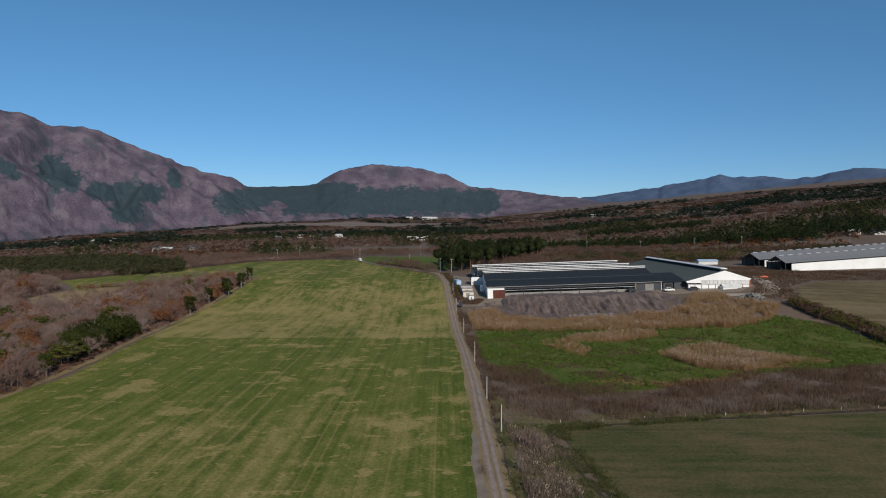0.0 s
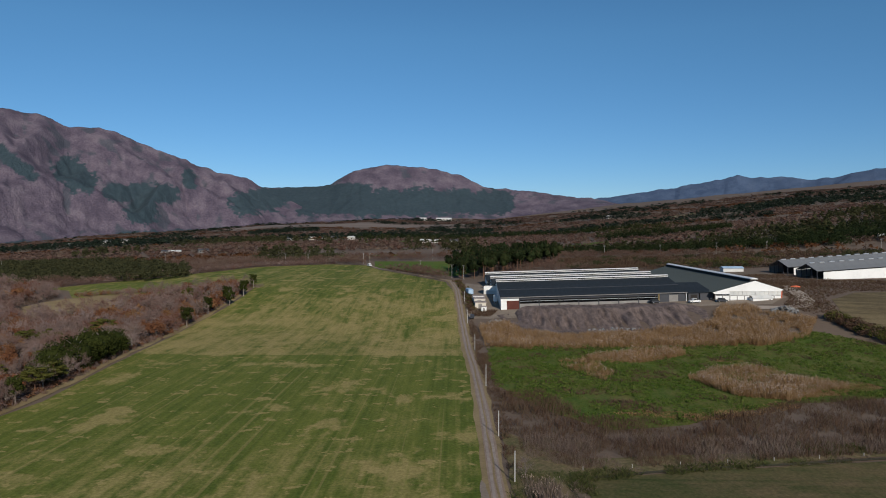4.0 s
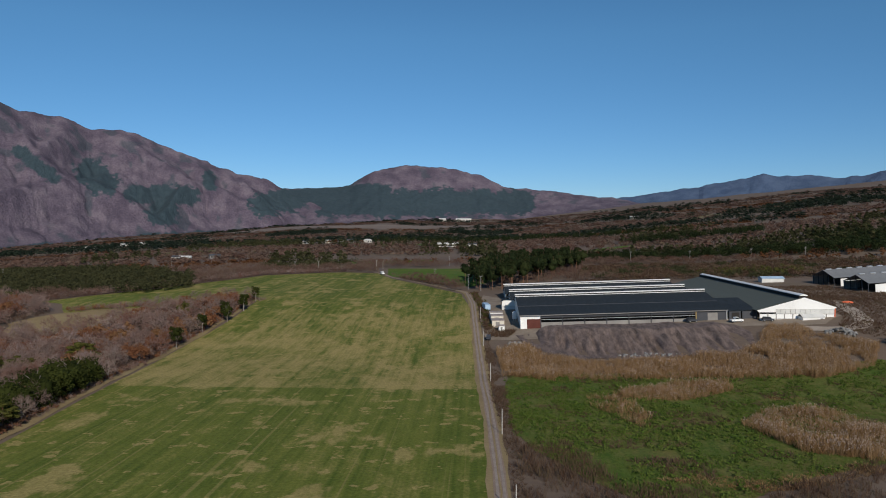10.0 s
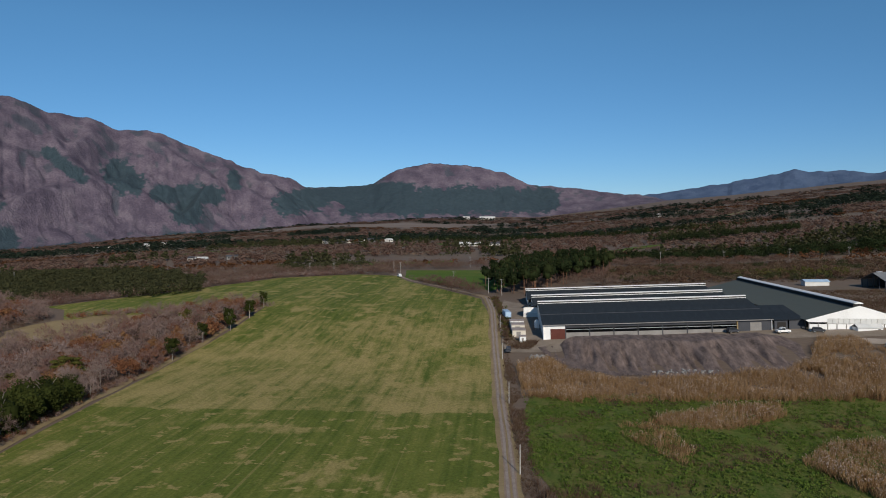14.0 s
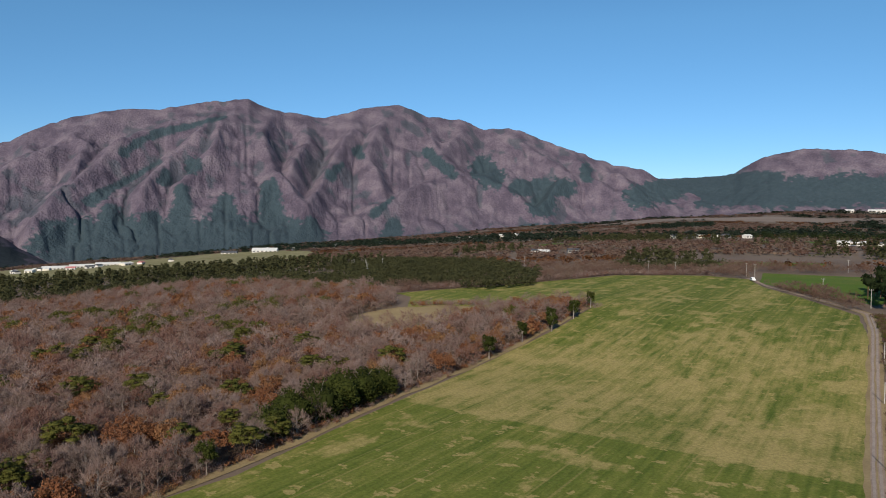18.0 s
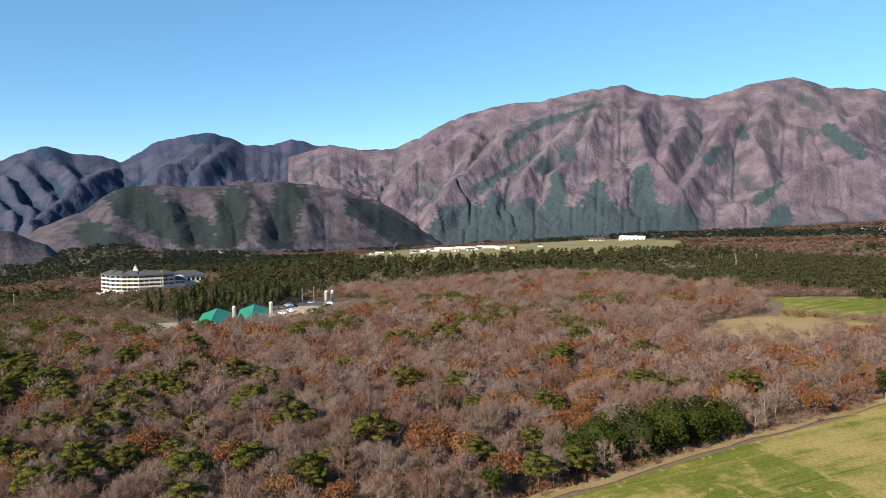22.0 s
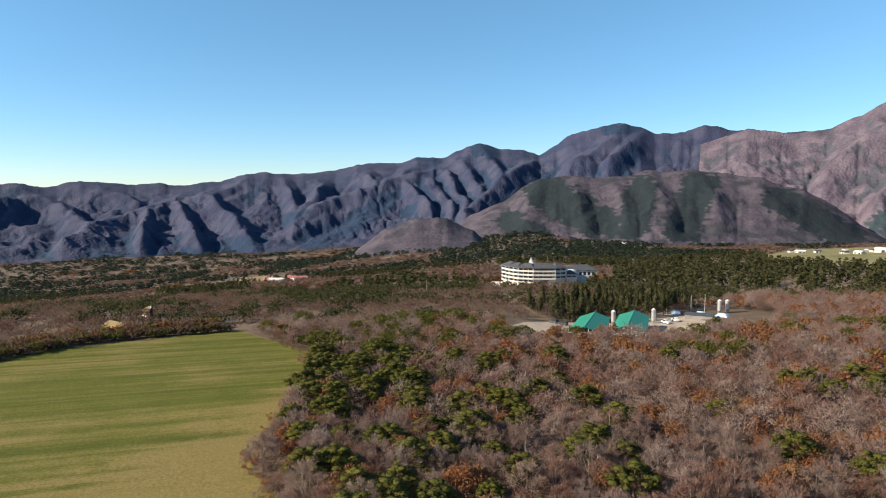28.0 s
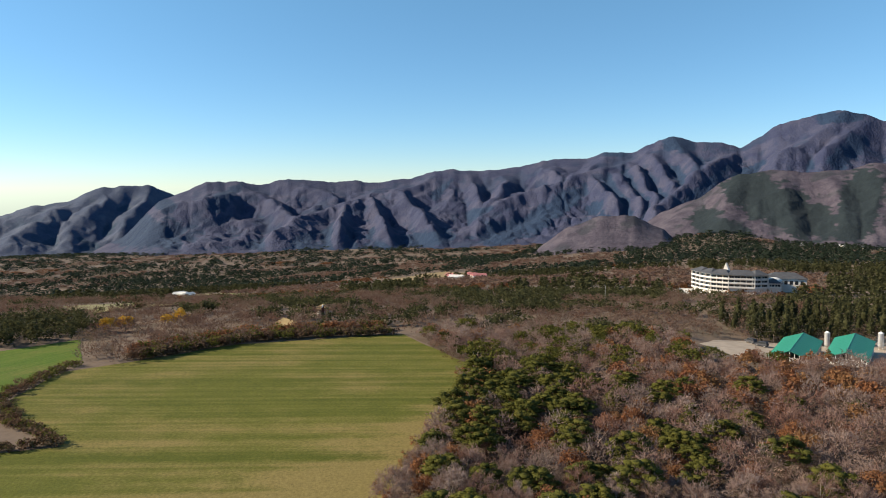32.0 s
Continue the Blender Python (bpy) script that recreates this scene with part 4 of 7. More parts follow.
def mountain(name, eye, ridge, reach, foot, label, material, spurs=(), spur=60.0, wide=1.5, wood=0.0, seed=1, rows=110, step=0.12, power=0.4, rough=16.0, woods=(), gully=0.5, bend=1.18):
    """A range seen round the compass: ridge gives heading (degrees to the left of north) and elevation; reach and foot the distances
    of crest and foot as (heading, metres) pairs. Spurs run down its face along lines of (heading, elevation); gullies are worn in between."""
    hd, el = np.array([r[0] for r in ridge], float), np.array([r[1] for r in ridge], float)
    o = np.argsort(hd)
    hd, el = hd[o], el[o]
    a = np.arange(hd[0], hd[-1], step)
    e = np.interp(a, hd, el)
    e = np.convolve(np.pad(e, 2, mode="edge"), (0.12, 0.23, 0.3, 0.23, 0.12), "valid")
    R = np.interp(a, [p[0] for p in reach], [p[1] for p in reach])
    R0 = np.interp(a, [p[0] for p in foot], [p[1] for p in foot])
    arc = np.cumsum(np.r_[0, np.diff(np.radians(a))] * R)
    e = e + np.degrees(np.arctan(7 * fbm(arc / 60, arc * 0 + seed, 4, seed) / R)) * 0.8
    top = eye[2] + R * np.tan(np.radians(e))
    s = np.linspace(0, 1, rows)
    A, S = np.meshgrid(np.arange(len(a)), s)
    az = np.radians(a)[A]
    r = R0[A] + (R - R0)[A] * S
    x, y = eye[0] - np.sin(az) * r, eye[1] + np.cos(az) * r
    base = np.minimum(ground_z(x, y), ground_z(eye[0] - np.sin(az) * R0[A], eye[1] + np.cos(az) * R0[A])) - 8
    tall = top[A] - base
    bell = np.clip(np.minimum(S * 5, (1 - S) * 3.2), 0, 1) * np.clip(tall / 260, 0.1, 1)
    z = base + tall * S**bend
    rise = np.degrees(np.arctan((z - eye[2]) / r))
    lift = np.zeros(z.shape)
    for line in spurs:
        for (h0, e0), (h1, e1) in zip(line, line[1:]):
            gap, _ = to_line(a[A], rise, h0, e0, h1, e1, 0.8)
            lift = np.maximum(lift, 1 - gap / wide)
    z = z + bell * (spur * lift + rough * (0.8 * fbm(arc[A] / 330, r / 330, 2, seed + 6) + fbm(arc[A] / 140, r / 140, 4, seed + 3)))
    z = np.maximum(z, base)
    keep = (S == 0) | (S == 1)
    z = erode(z, float(np.median(np.diff(arc))), float(np.median(R - R0)) / (rows - 1), keep, 16, power)
    z = z + bell * rough * 0.34 * (1 - 2 * np.abs(fbm(arc[A] / 75 + 0.4 * vnoise(arc[A] / 90, r / 90, seed), r / 110, 3, seed + 11)))
    lim = eye[2] + (top[A] - eye[2]) * (r / R[A]) - 1.5 - (1 - S) * 25
    z = np.where(S < 1, np.minimum(z, np.maximum(lim, base)), z)
    p = np.pad(z, 6, mode="edge")
    mean = sum(p[6 + j:6 + j + z.shape[0], 6 + i:6 + i + z.shape[1]] for j in (-6, 0, 6) for i in (-6, 0, 6)) / 9
    hollow = np.clip((mean - z) / 14, -1, 1)
    cover = wood - S * 1.2 + 0.42 * fbm(arc[A] / 420, S * 1.6, 2, seed + 31) + 0.34 * fbm(arc[A] / 95, r / 95, 3, seed + 33) + gully * hollow
    rise = np.degrees(np.arctan((z - eye[2]) / r))
    for h0, e0, h1, e1, w in woods:
        gap, k = to_line(a[A], rise, h0, e0, h1, e1, 1.15)
        edge = 0.2 * fbm(arc[A] / 45, rise * 2.6, 2, seed + 51) + 0.25 * fbm(arc[A] / 16, rise * 7, 2, seed + 52)
        cover = np.maximum(cover, (1.3 * w * (1 - 0.6 * k * (e1 - e0 > 0.6)) * (1 + edge) - gap) * 0.5)
    thin = fbm(arc[A] / 60, r / 60, 3, seed + 37) + 0.5 * fbm(arc[A] / 300, r / 300, 2, seed + 38) + 0.5 * hollow
    tone = np.maximum(np.clip(cover * 20, 0, 1), 0.55 * np.clip((thin - 0.4) * 3, 0, 1))
    far = [(1.03, 27), (1.12, 110), (1.3, 270)]
    for k, drop in far:
        rk = R0 + (R - R0) * k
        x, y = np.vstack([x, eye[0] - np.sin(np.radians(a)) * rk]), np.vstack([y, eye[1] + np.cos(np.radians(a)) * rk])
        z, tone = np.vstack([z, top - drop]), np.vstack([tone, tone[-1:]])
    nx = len(a)
    i = (np.arange(rows + len(far) - 1)[:, None] * nx + np.arange(nx - 1)[None]).ravel()
    quad = np.c_[i, i + nx, i + 1 + nx, i + 1]
    me = smooth(tri_mesh(name, np.c_[x.ravel(), y.ravel(), z.ravel()], quad, material, tone.ravel()))
    return tagged(new(name, me), label, "mountain", kind="structure")


MASSIF_SPURS = [[(50.1, 8.78), (54.0, 6.87), (58.2, 4.69), (60.6, 2.15), (64.1, -1.45)], [(49.3, 9.2), (51.0, 6.77), (51.7, 4.09), (54.1, 1.38)], [(58.2, 7.95), (60.6, 6.15), (63.6, 3.32), (66.2, 1.41)],
                [(62.1, 5.24), (60.6, 4.6), (61.6, 1.49), (63.3, -0.83)], [(47.0, 8.44), (48.0, 5.52), (47.1, 2.36), (44.3, -0.61)], [(41.1, 8.35), (40.7, 6.32), (43.0, 2.4), (44.8, -0.61)],
                [(65.1, 5.7), (64.0, 3.72), (65.5, 2.04), (67.3, 0.39)], [(44.8, 8.06), (44.3, 5.59), (45.7, 2.83)], [(51.0, 8.96), (52.8, 5.39), (54.9, 3.57), (57.0, 0.47)]]
MASSIF_EAST = [[(37.2, 9.2), (38.6, 6.57), (39.7, 4.27), (38.6, 1.97)], [(37.2, 9.2), (35.1, 6.81), (33.7, 3.83), (31.1, 1.99)], [(40.6, -0.93), (37.9, 0.48), (34.1, 1.66), (31.8, 2.17), (29.5, 1.71), (26.7, 0.15), (24.9, -0.67)],
               [(25.2, 0.24), (23.4, 2.33), (21.9, 2.59), (19.5, 1.06), (16.9, -0.09)], [(29.1, 7.23), (26.4, 5.39), (24.1, 3.33), (23.2, 2.42)], [(31.6, 7.25), (32.3, 5.57), (33.7, 3.83)], [(21.0, 4.63), (19.1, 2.61), (18.0, 1.5)], [(23.0, 5.02), (21.5, 2.86)]]
SOUTH_SPURS = [[(112.5, 0.96), (113.9, -0.56), (115.7, -1.11), (118.0, -1.32), (119.9, -2.05), (122.1, -2.57), (125.7, -4.54)], [(118.0, -1.32), (117.0, -3.32), (116.2, -4.96)], [(119.9, -2.14), (120.6, -5.11)], [(115.7, -1.15), (113.9, -2.89), (112.3, -4.76)],
               [(128.6, 0.53), (126.9, -0.8), (125.2, -2.3), (123.9, -3.45)], [(129.0, -1.36), (133.5, -2.49), (136.9, -3.86), (139.9, -4.71)], [(124.2, 0.52), (121.6, -0.75), (120.5, -1.49)], [(110.1, 1.28), (109.2, -0.35), (108.8, -2.21)], [(108.0, 1.27), (106.5, 0.11), (107.4, -1.84), (108.8, -2.77)]]
SOUTH_WEST = [[(104.6, 1.71), (102.7, 0.55), (102.0, -0.6)], [(96.9, 1.43), (99.5, 0.31), (102.7, -0.83), (105.5, -1.66), (108.8, -3.14)], [(100.0, 0.08), (97.9, -2.11)], [(98.2, 0.53), (96.0, -2.01)], [(96.8, 1.07), (94.7, -1.83)], [(95.2, 1.86), (93.5, -0.74)],
              [(93.6, 3.83), (92.9, 2.27), (91.6, 0.05)], [(93.6, 3.83), (95.3, 2.53), (96.9, 1.43)], [(88.2, 2.71), (90.8, 0.71), (92.9, -1.06), (95.0, -2.96)], [(82.0, 5.3), (83.2, 3.53), (85.0, 1.92), (86.4, 1.22)], [(80.3, 4.5), (82.1, 2.68), (83.1, 1.43)], [(80.3, 4.5), (77.7, 3.52)], [(97.3, 2.56), (99.1, 1.9), (100.2, 0.31)]]
BLUE_SPURS = [[(136.8, -0.01), (137.9, -1.44), (140.2, -3.41)], [(138.4, -0.1), (141.0, -2.2), (144.0, -4.2)], [(134.5, 0.1), (135.2, -1.6), (136.6, -3.2)], [(142.4, -1.3), (146.0, -3.2)]]
HILL_SPURS = [[(88.8, 1.21), (89.6, -0.83), (89.8, -3.03)], [(86.0, 0.67), (85.4, -1.67), (84.9, -3.37)], [(82.9, 0.93), (81.9, -1.64), (81.7, -3.08)], [(80.0, 1.62), (79.2, -0.8), (78.5, -2.8)], [(88.8, 1.21), (91.6, -0.83), (93.7, -3.08)], [(76.5, 1.5), (75.4, -0.8), (74.6, -3.0)], [(73.0, 1.0), (70.6, -1.6)]]
FOOT_BELT = [(59.2, -2.6, 59.1, 0.4, 1.4), (56.5, -2.6, 56.4, -0.2, 1.7), (54.2, -2.6, 54.1, 2.0, 1.1), (50.9, -2.6, 50.9, 1.1, 1.6), (47.4, -2.6, 47.4, 2.5, 1.4), (44.4, -2.6, 44.3, -0.4, 1.25),
             (37.7, -2.1, 37.5, -0.4, 1.1), (26.7, -0.9, 21.2, -0.7, 0.37), (62.5, -1.9, 45, -1.9, 1.5), (38, -2.2, 33, -1.7, 0.5)]
SLOPE_WOODS = [(27.2, 2.5, 23.4, 2.4, 0.7), (25.2, 1.1, 25.2, 2.4, 1.0), (30.1, 4.0, 29.3, 3.3, 0.9), (34.7, 5.4, 32.7, 3.6, 0.45), (42.6, 3.4, 41.7, 4.3, 0.5), (53.3, 4.0, 53.2, 4.0, 0.6), (55.3, 3.0, 55.3, 3.6, 0.5), (58.0, 4.9, 56.2, 6.2, 0.42),
               (56.0, 6.2, 50.8, 7.8, 0.37), (60.5, 1.1, 55.6, 4.2, 0.42), (39.0, 0.3, 37.6, 1.6, 0.42), (17.6, 1.7, 15.2, 2.3, 0.9), (40.4, 5.4, 40.3, 5.1, 0.4), (21.8, 4.0, 21.7, 3.2, 0.4)]
HILL_WOODS = [(88.3, -0.2, 83.6, -2.6, 1.3), (80.6, 0, 81.3, -3.1, 1.0), (76.4, 0.2, 77.5, -3.1, 1.1), (70.7, -0.8, 66.3, -3.5, 0.9), (91.1, -2.6, 88.8, -4.0, 0.9)]
SOUTH_WOODS = [(107.4, -4.1, 105.0, -3.2, 1.1), (101.4, -0.8, 104.6, -3.2, 0.75), (94.2, -3.1, 89.6, 1.35, 0.67), (93.9, 3.3, 92.6, 3.1, 0.5), (89.6, 0, 87.2, 1.7, 0.58), (83.4, 4.8, 81.2, 4.8, 0.4), (81.2, 3.0, 82.2, 1.7, 0.58), (129.9, -1.35, 128.1, 0.2, 0.58),
               (123.5, -4.4, 122.2, -3.7, 0.58), (115.4, -4.5, 111.6, -4.1, 0.58), (109.7, -2.4, 107.8, -1.75, 0.42), (138.8, -2.6, 133.6, -3.6, 1.1), (135, -0.4, 133.5, -1.5, 0.5), (141.6, -3.4, 140.1, -1.8, 1.0), (112.5, -0.8, 111.1, 0.6, 0.33), (98.7, 2.6, 97.3, 2.6, 0.3)]
DOME_WOODS = [(16.5, 2.0, -3.6, 2.0, 1.0), (14.0, 2.9, 7.6, 3.0, 0.5), (0.1, 2.5, -3.1, 1.8, 0.6), (11.3, 1.2, 2.9, 1.1, 0.25)]

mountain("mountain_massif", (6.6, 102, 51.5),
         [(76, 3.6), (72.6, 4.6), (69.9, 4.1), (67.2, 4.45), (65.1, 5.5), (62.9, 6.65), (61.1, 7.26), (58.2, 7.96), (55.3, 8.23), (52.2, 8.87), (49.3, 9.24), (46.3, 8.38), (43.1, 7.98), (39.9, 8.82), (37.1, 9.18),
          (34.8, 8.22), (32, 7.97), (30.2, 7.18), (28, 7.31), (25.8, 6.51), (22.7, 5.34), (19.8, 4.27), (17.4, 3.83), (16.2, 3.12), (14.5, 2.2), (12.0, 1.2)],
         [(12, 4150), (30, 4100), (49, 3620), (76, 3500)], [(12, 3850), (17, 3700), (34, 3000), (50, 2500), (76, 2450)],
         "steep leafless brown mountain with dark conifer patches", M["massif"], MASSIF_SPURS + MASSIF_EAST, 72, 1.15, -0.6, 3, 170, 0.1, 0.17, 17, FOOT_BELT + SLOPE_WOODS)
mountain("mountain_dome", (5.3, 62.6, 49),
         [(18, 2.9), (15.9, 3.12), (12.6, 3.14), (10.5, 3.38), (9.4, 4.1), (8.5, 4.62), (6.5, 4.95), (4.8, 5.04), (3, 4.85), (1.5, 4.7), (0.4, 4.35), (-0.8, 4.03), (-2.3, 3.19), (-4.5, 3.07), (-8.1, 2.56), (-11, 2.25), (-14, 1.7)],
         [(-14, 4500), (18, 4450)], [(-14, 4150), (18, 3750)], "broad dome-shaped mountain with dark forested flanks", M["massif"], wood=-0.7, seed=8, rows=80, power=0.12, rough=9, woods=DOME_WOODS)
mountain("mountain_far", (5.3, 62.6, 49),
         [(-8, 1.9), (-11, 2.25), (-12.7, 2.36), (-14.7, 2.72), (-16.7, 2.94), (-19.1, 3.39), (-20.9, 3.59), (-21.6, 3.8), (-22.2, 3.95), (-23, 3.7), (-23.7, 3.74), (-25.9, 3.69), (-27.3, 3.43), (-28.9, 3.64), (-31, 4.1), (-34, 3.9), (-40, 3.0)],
         [(-40, 4750), (-8, 4750)], [(-40, 4550), (-8, 4500)], "distant mountain ridge in haze-tinted blue-grey", M["far_range"], wood=-0.2, seed=12, rows=50, power=0.5, rough=12)
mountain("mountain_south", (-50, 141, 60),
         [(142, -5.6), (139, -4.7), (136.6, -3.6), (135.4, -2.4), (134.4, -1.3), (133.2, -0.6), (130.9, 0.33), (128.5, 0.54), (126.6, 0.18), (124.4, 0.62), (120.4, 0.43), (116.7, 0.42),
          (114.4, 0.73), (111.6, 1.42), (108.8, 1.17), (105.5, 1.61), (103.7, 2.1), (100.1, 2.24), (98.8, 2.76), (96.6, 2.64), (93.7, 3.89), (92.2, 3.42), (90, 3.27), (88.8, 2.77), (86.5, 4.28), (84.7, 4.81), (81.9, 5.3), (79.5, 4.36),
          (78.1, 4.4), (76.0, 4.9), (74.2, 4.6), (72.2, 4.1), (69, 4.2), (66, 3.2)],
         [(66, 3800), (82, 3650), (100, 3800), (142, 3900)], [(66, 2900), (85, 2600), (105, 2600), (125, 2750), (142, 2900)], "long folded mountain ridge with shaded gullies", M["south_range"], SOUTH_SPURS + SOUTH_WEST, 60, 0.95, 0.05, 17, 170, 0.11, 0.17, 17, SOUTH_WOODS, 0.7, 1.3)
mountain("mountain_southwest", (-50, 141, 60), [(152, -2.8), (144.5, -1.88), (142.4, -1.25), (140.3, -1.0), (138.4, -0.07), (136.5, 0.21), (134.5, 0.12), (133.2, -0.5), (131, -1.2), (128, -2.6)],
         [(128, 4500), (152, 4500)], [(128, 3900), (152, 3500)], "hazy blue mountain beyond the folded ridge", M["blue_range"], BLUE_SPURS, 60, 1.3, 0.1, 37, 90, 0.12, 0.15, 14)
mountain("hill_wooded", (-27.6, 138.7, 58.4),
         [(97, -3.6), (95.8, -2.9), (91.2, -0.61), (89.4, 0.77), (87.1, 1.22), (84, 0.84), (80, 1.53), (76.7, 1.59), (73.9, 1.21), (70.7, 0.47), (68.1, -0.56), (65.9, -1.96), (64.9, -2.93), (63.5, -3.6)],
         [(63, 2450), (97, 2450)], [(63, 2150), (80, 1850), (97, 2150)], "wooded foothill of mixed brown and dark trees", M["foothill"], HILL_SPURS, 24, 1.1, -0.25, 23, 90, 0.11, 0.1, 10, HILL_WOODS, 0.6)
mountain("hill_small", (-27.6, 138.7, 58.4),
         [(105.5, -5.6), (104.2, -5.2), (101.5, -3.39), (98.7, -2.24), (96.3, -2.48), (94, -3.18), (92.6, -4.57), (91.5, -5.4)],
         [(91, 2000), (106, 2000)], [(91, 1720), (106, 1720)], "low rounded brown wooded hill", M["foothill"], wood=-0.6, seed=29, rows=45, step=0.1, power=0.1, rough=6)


# ---- woods ----
FOREST = [(-103, 140), (-104, 185), (-111, 247), (-115, 310), (-115, 408), (-130, 415), (-152, 392), (-205, 378), (-240, 415), (-260, 430), (-420, 420), (-520, 300), (-440, 240), (-345, 205), (-333, 150), (-360, 120),
          (-340, 60), (-322, 17), (-275, 59), (-249, 71), (-195, 77), (-168, 82), (-130, 106)]
CLEAR = [(-204, 332), (-219, 362), (-209, 384), (-186, 392), (-158, 397), (-166, 372), (-170, 346)]
sheet("forest_floor", FOREST, 10, 0.06, M["litter"], "leaf litter under bare woodland", "ground", 1.0, 15)
fx, fy = spread(FOREST, 5.8, 7)
LOW = [(-322, 136), (-318, 150), (-324, 168), (-330, 180), (-333, 206), (-352, 226), (-375, 262), (-420, 275), (-450, 262), (-400, 170), (-352, 128)]
keep = ~inside(fx, fy, CLEAR) & ~inside(fx, fy, LOW)
fx, fy = fx[keep], fy[keep]
frng = np.random.default_rng(5)
mixn = 0.5 * fbm(fx / 45, fy / 45, 2, 41) + 0.4 * fbm(fx / 16, fy / 16, 2, 43) + frng.normal(size=len(fx)) * 0.35
pine_zone = 0.48 * sm((-fx - 125) / 90) * sm((250 - fy) / 130) + 0.12
kind_of = np.where(mixn > 0.95 - pine_zone * 1.5, 2, np.where(0.7 * fbm(fx / 22, fy / 22, 2, 77) + frng.normal(size=len(fx)) * 0.6 > 0.55, 1, 0))
order = np.hypot(fx + 40, fy - 140).argsort()


def tree_models(name, maker, seeds, cover, bark, r, **kw):
    out = []
    for s in seeds:
        roots, tips, (v, f) = maker(s, **kw)
        out.append((wood_mesh(name + "_trunk", max(t[2] for t in tips) * 1.02, roots, tips, r, M[bark], 8), smooth(tri_mesh(name + "_crown", v, f, M[cover]))))
    return out


def plant_tree(name, model, x, y, scale, turn, label, category="tree", group=""):
    t = thing(name, x, y, gz(x, y), turn, label, category, group)
    t.scale = (scale, scale, scale)
    part("trunk", model[0], None, t)
    part("crown", model[1], None, t)
    return t


BARE = tree_models("bare", bare_tree, (1, 2, 3, 4, 5), "twig", "bark", 0.13)
OAK = tree_models("oak", oak_tree, (11, 12, 13, 14), "oak", "bark", 0.13)
PINE = tree_models("pine", pine_tree, (21, 22, 23, 24), "pine", "bark_red", 0.16)
near = {0: 230, 1: 170, 2: 150}
stand = {0: ("bare_tree", BARE, "leafless grey-brown tree in the woodland"), 1: ("oak_tree", OAK, "oak with withered rust-brown leaves in the woodland"), 2: ("pine_tree", PINE, "spreading green pine among the bare trees")}
left_over = []
for i in order:
    k = int(kind_of[i])
    if near[k] > 0:
        near[k] -= 1
        nm, models, lab = stand[k]
        plant_tree(nm, models[i % len(models)], fx[i], fy[i], frng.uniform(0.72, 1.3) * (1.0 if k == 2 else 1), frng.random() * 360, lab, "tree", "woodland trees")
    else:
        left_over.append(i)
left_over = np.array(left_over)
for k, nm, mk, m_, lab in ((0, "bare_woodland", lambda s: bare_tree(s, twigs=420, width=0.08, length=1.1)[2], "twig", "leafless grey-brown woodland"),
                           (1, "oak_woodland", lambda s: oak_tree(s, leaves=260, size=0.4)[2], "oak", "rust-brown oaks in the woodland"),
                           (2, "pine_woodland", lambda s: pine_tree(s, leaves=330, size=0.36, hearts=False)[2], "pine", "green pines in the woodland")):
    i = left_over[kind_of[left_over] == k]
    scatter(nm, [mk(s) for s in (31, 32, 33, 34)], fx[i], fy[i], frng.uniform(0.72, 1.3, len(i)) * (1.0 if k == 2 else 1), M[m_], lab, "woodland", seed=k)

ux, uy = spread(FOREST, 4.2, 17)
keep = ~inside(ux, uy, CLEAR) & ~inside(ux, uy, LOW) & (np.hypot(ux + 60, uy - 150) < 300)
ux, uy = ux[keep], uy[keep]
scatter("undergrowth", [brush(s, 2.2, 2.0, 110, 0.06) for s in (1, 2, 3, 4)], ux, uy, frng.uniform(0.6, 1.5, len(ux)), M["scrub"], "leafless brown undergrowth between the trees", "undergrowth", seed=18)

# far woods: conifer plantations and brown copses over the plateau
CONIFERS = [(-430, 520, 200, 90, 20), (-520, 430, 170, 90, 10), (-650, 330, 220, 110, 0), (-820, 480, 320, 170, 20), (-560, 250, 110, 60, 0), (-60, 1270, 330, 50, 3), (-600, 40, 90, 70, 0), (-470, 20, 70, 40, 30),
            (-640, -160, 110, 40, 30), (-900, 1300, 420, 130, 10), (-1250, 900, 380, 120, 30), (-1500, 300, 380, 120, 10), (-300, 1100, 130, 50, 10), (-480, 1180, 160, 60, 0),
            (150, 672, 120, 26, 3), (290, 690, 110, 42, 20), (390, 720, 110, 70, 10), (235, 935, 50, 50, 0), (140, 1420, 240, 70, 15), (480, 1440, 190, 75, 25), (760, 1600, 330, 110, 25), (1150, 1900, 420, 160, 15), (540, 900, 90, 60, 20)]
OPEN = [(480, 1080, 150, 50, 15), (-100, 1140, 200, 40, 0), (-700, 1500, 150, 60, 0), (-1000, 700, 120, 30, 0), (600, 1500, 160, 40, 0), (-372, 522, 34, 34, 0), (-900, -300, 200, 60, 20), (-60, 740, 110, 40, 0)]


def in_any(x, y, rows):
    hit = np.zeros(len(x), bool)
    for cx, cy, rx, ry, turn in rows:
        c, s = math.cos(radians(turn)), math.sin(radians(turn))
        u, v = (x - cx) * c + (y - cy) * s, -(x - cx) * s + (y - cy) * c
        hit |= (u / rx) ** 2 + (v / ry) ** 2 + 0.25 * fbm(x / 60, y / 60, 2, 9) < 1
    return hit


def far_points(r0, r1, gap, seed):
    rng = np.random.default_rng(seed)
    n = int((r1**2 - r0**2) * radians(190) / 2 / gap**2)
    r = np.sqrt(rng.uniform(r0**2, r1**2, n))
    a = np.radians(rng.uniform(-38, 152, n))
    return -30 - np.sin(a) * r, 100 + np.cos(a) * r, r


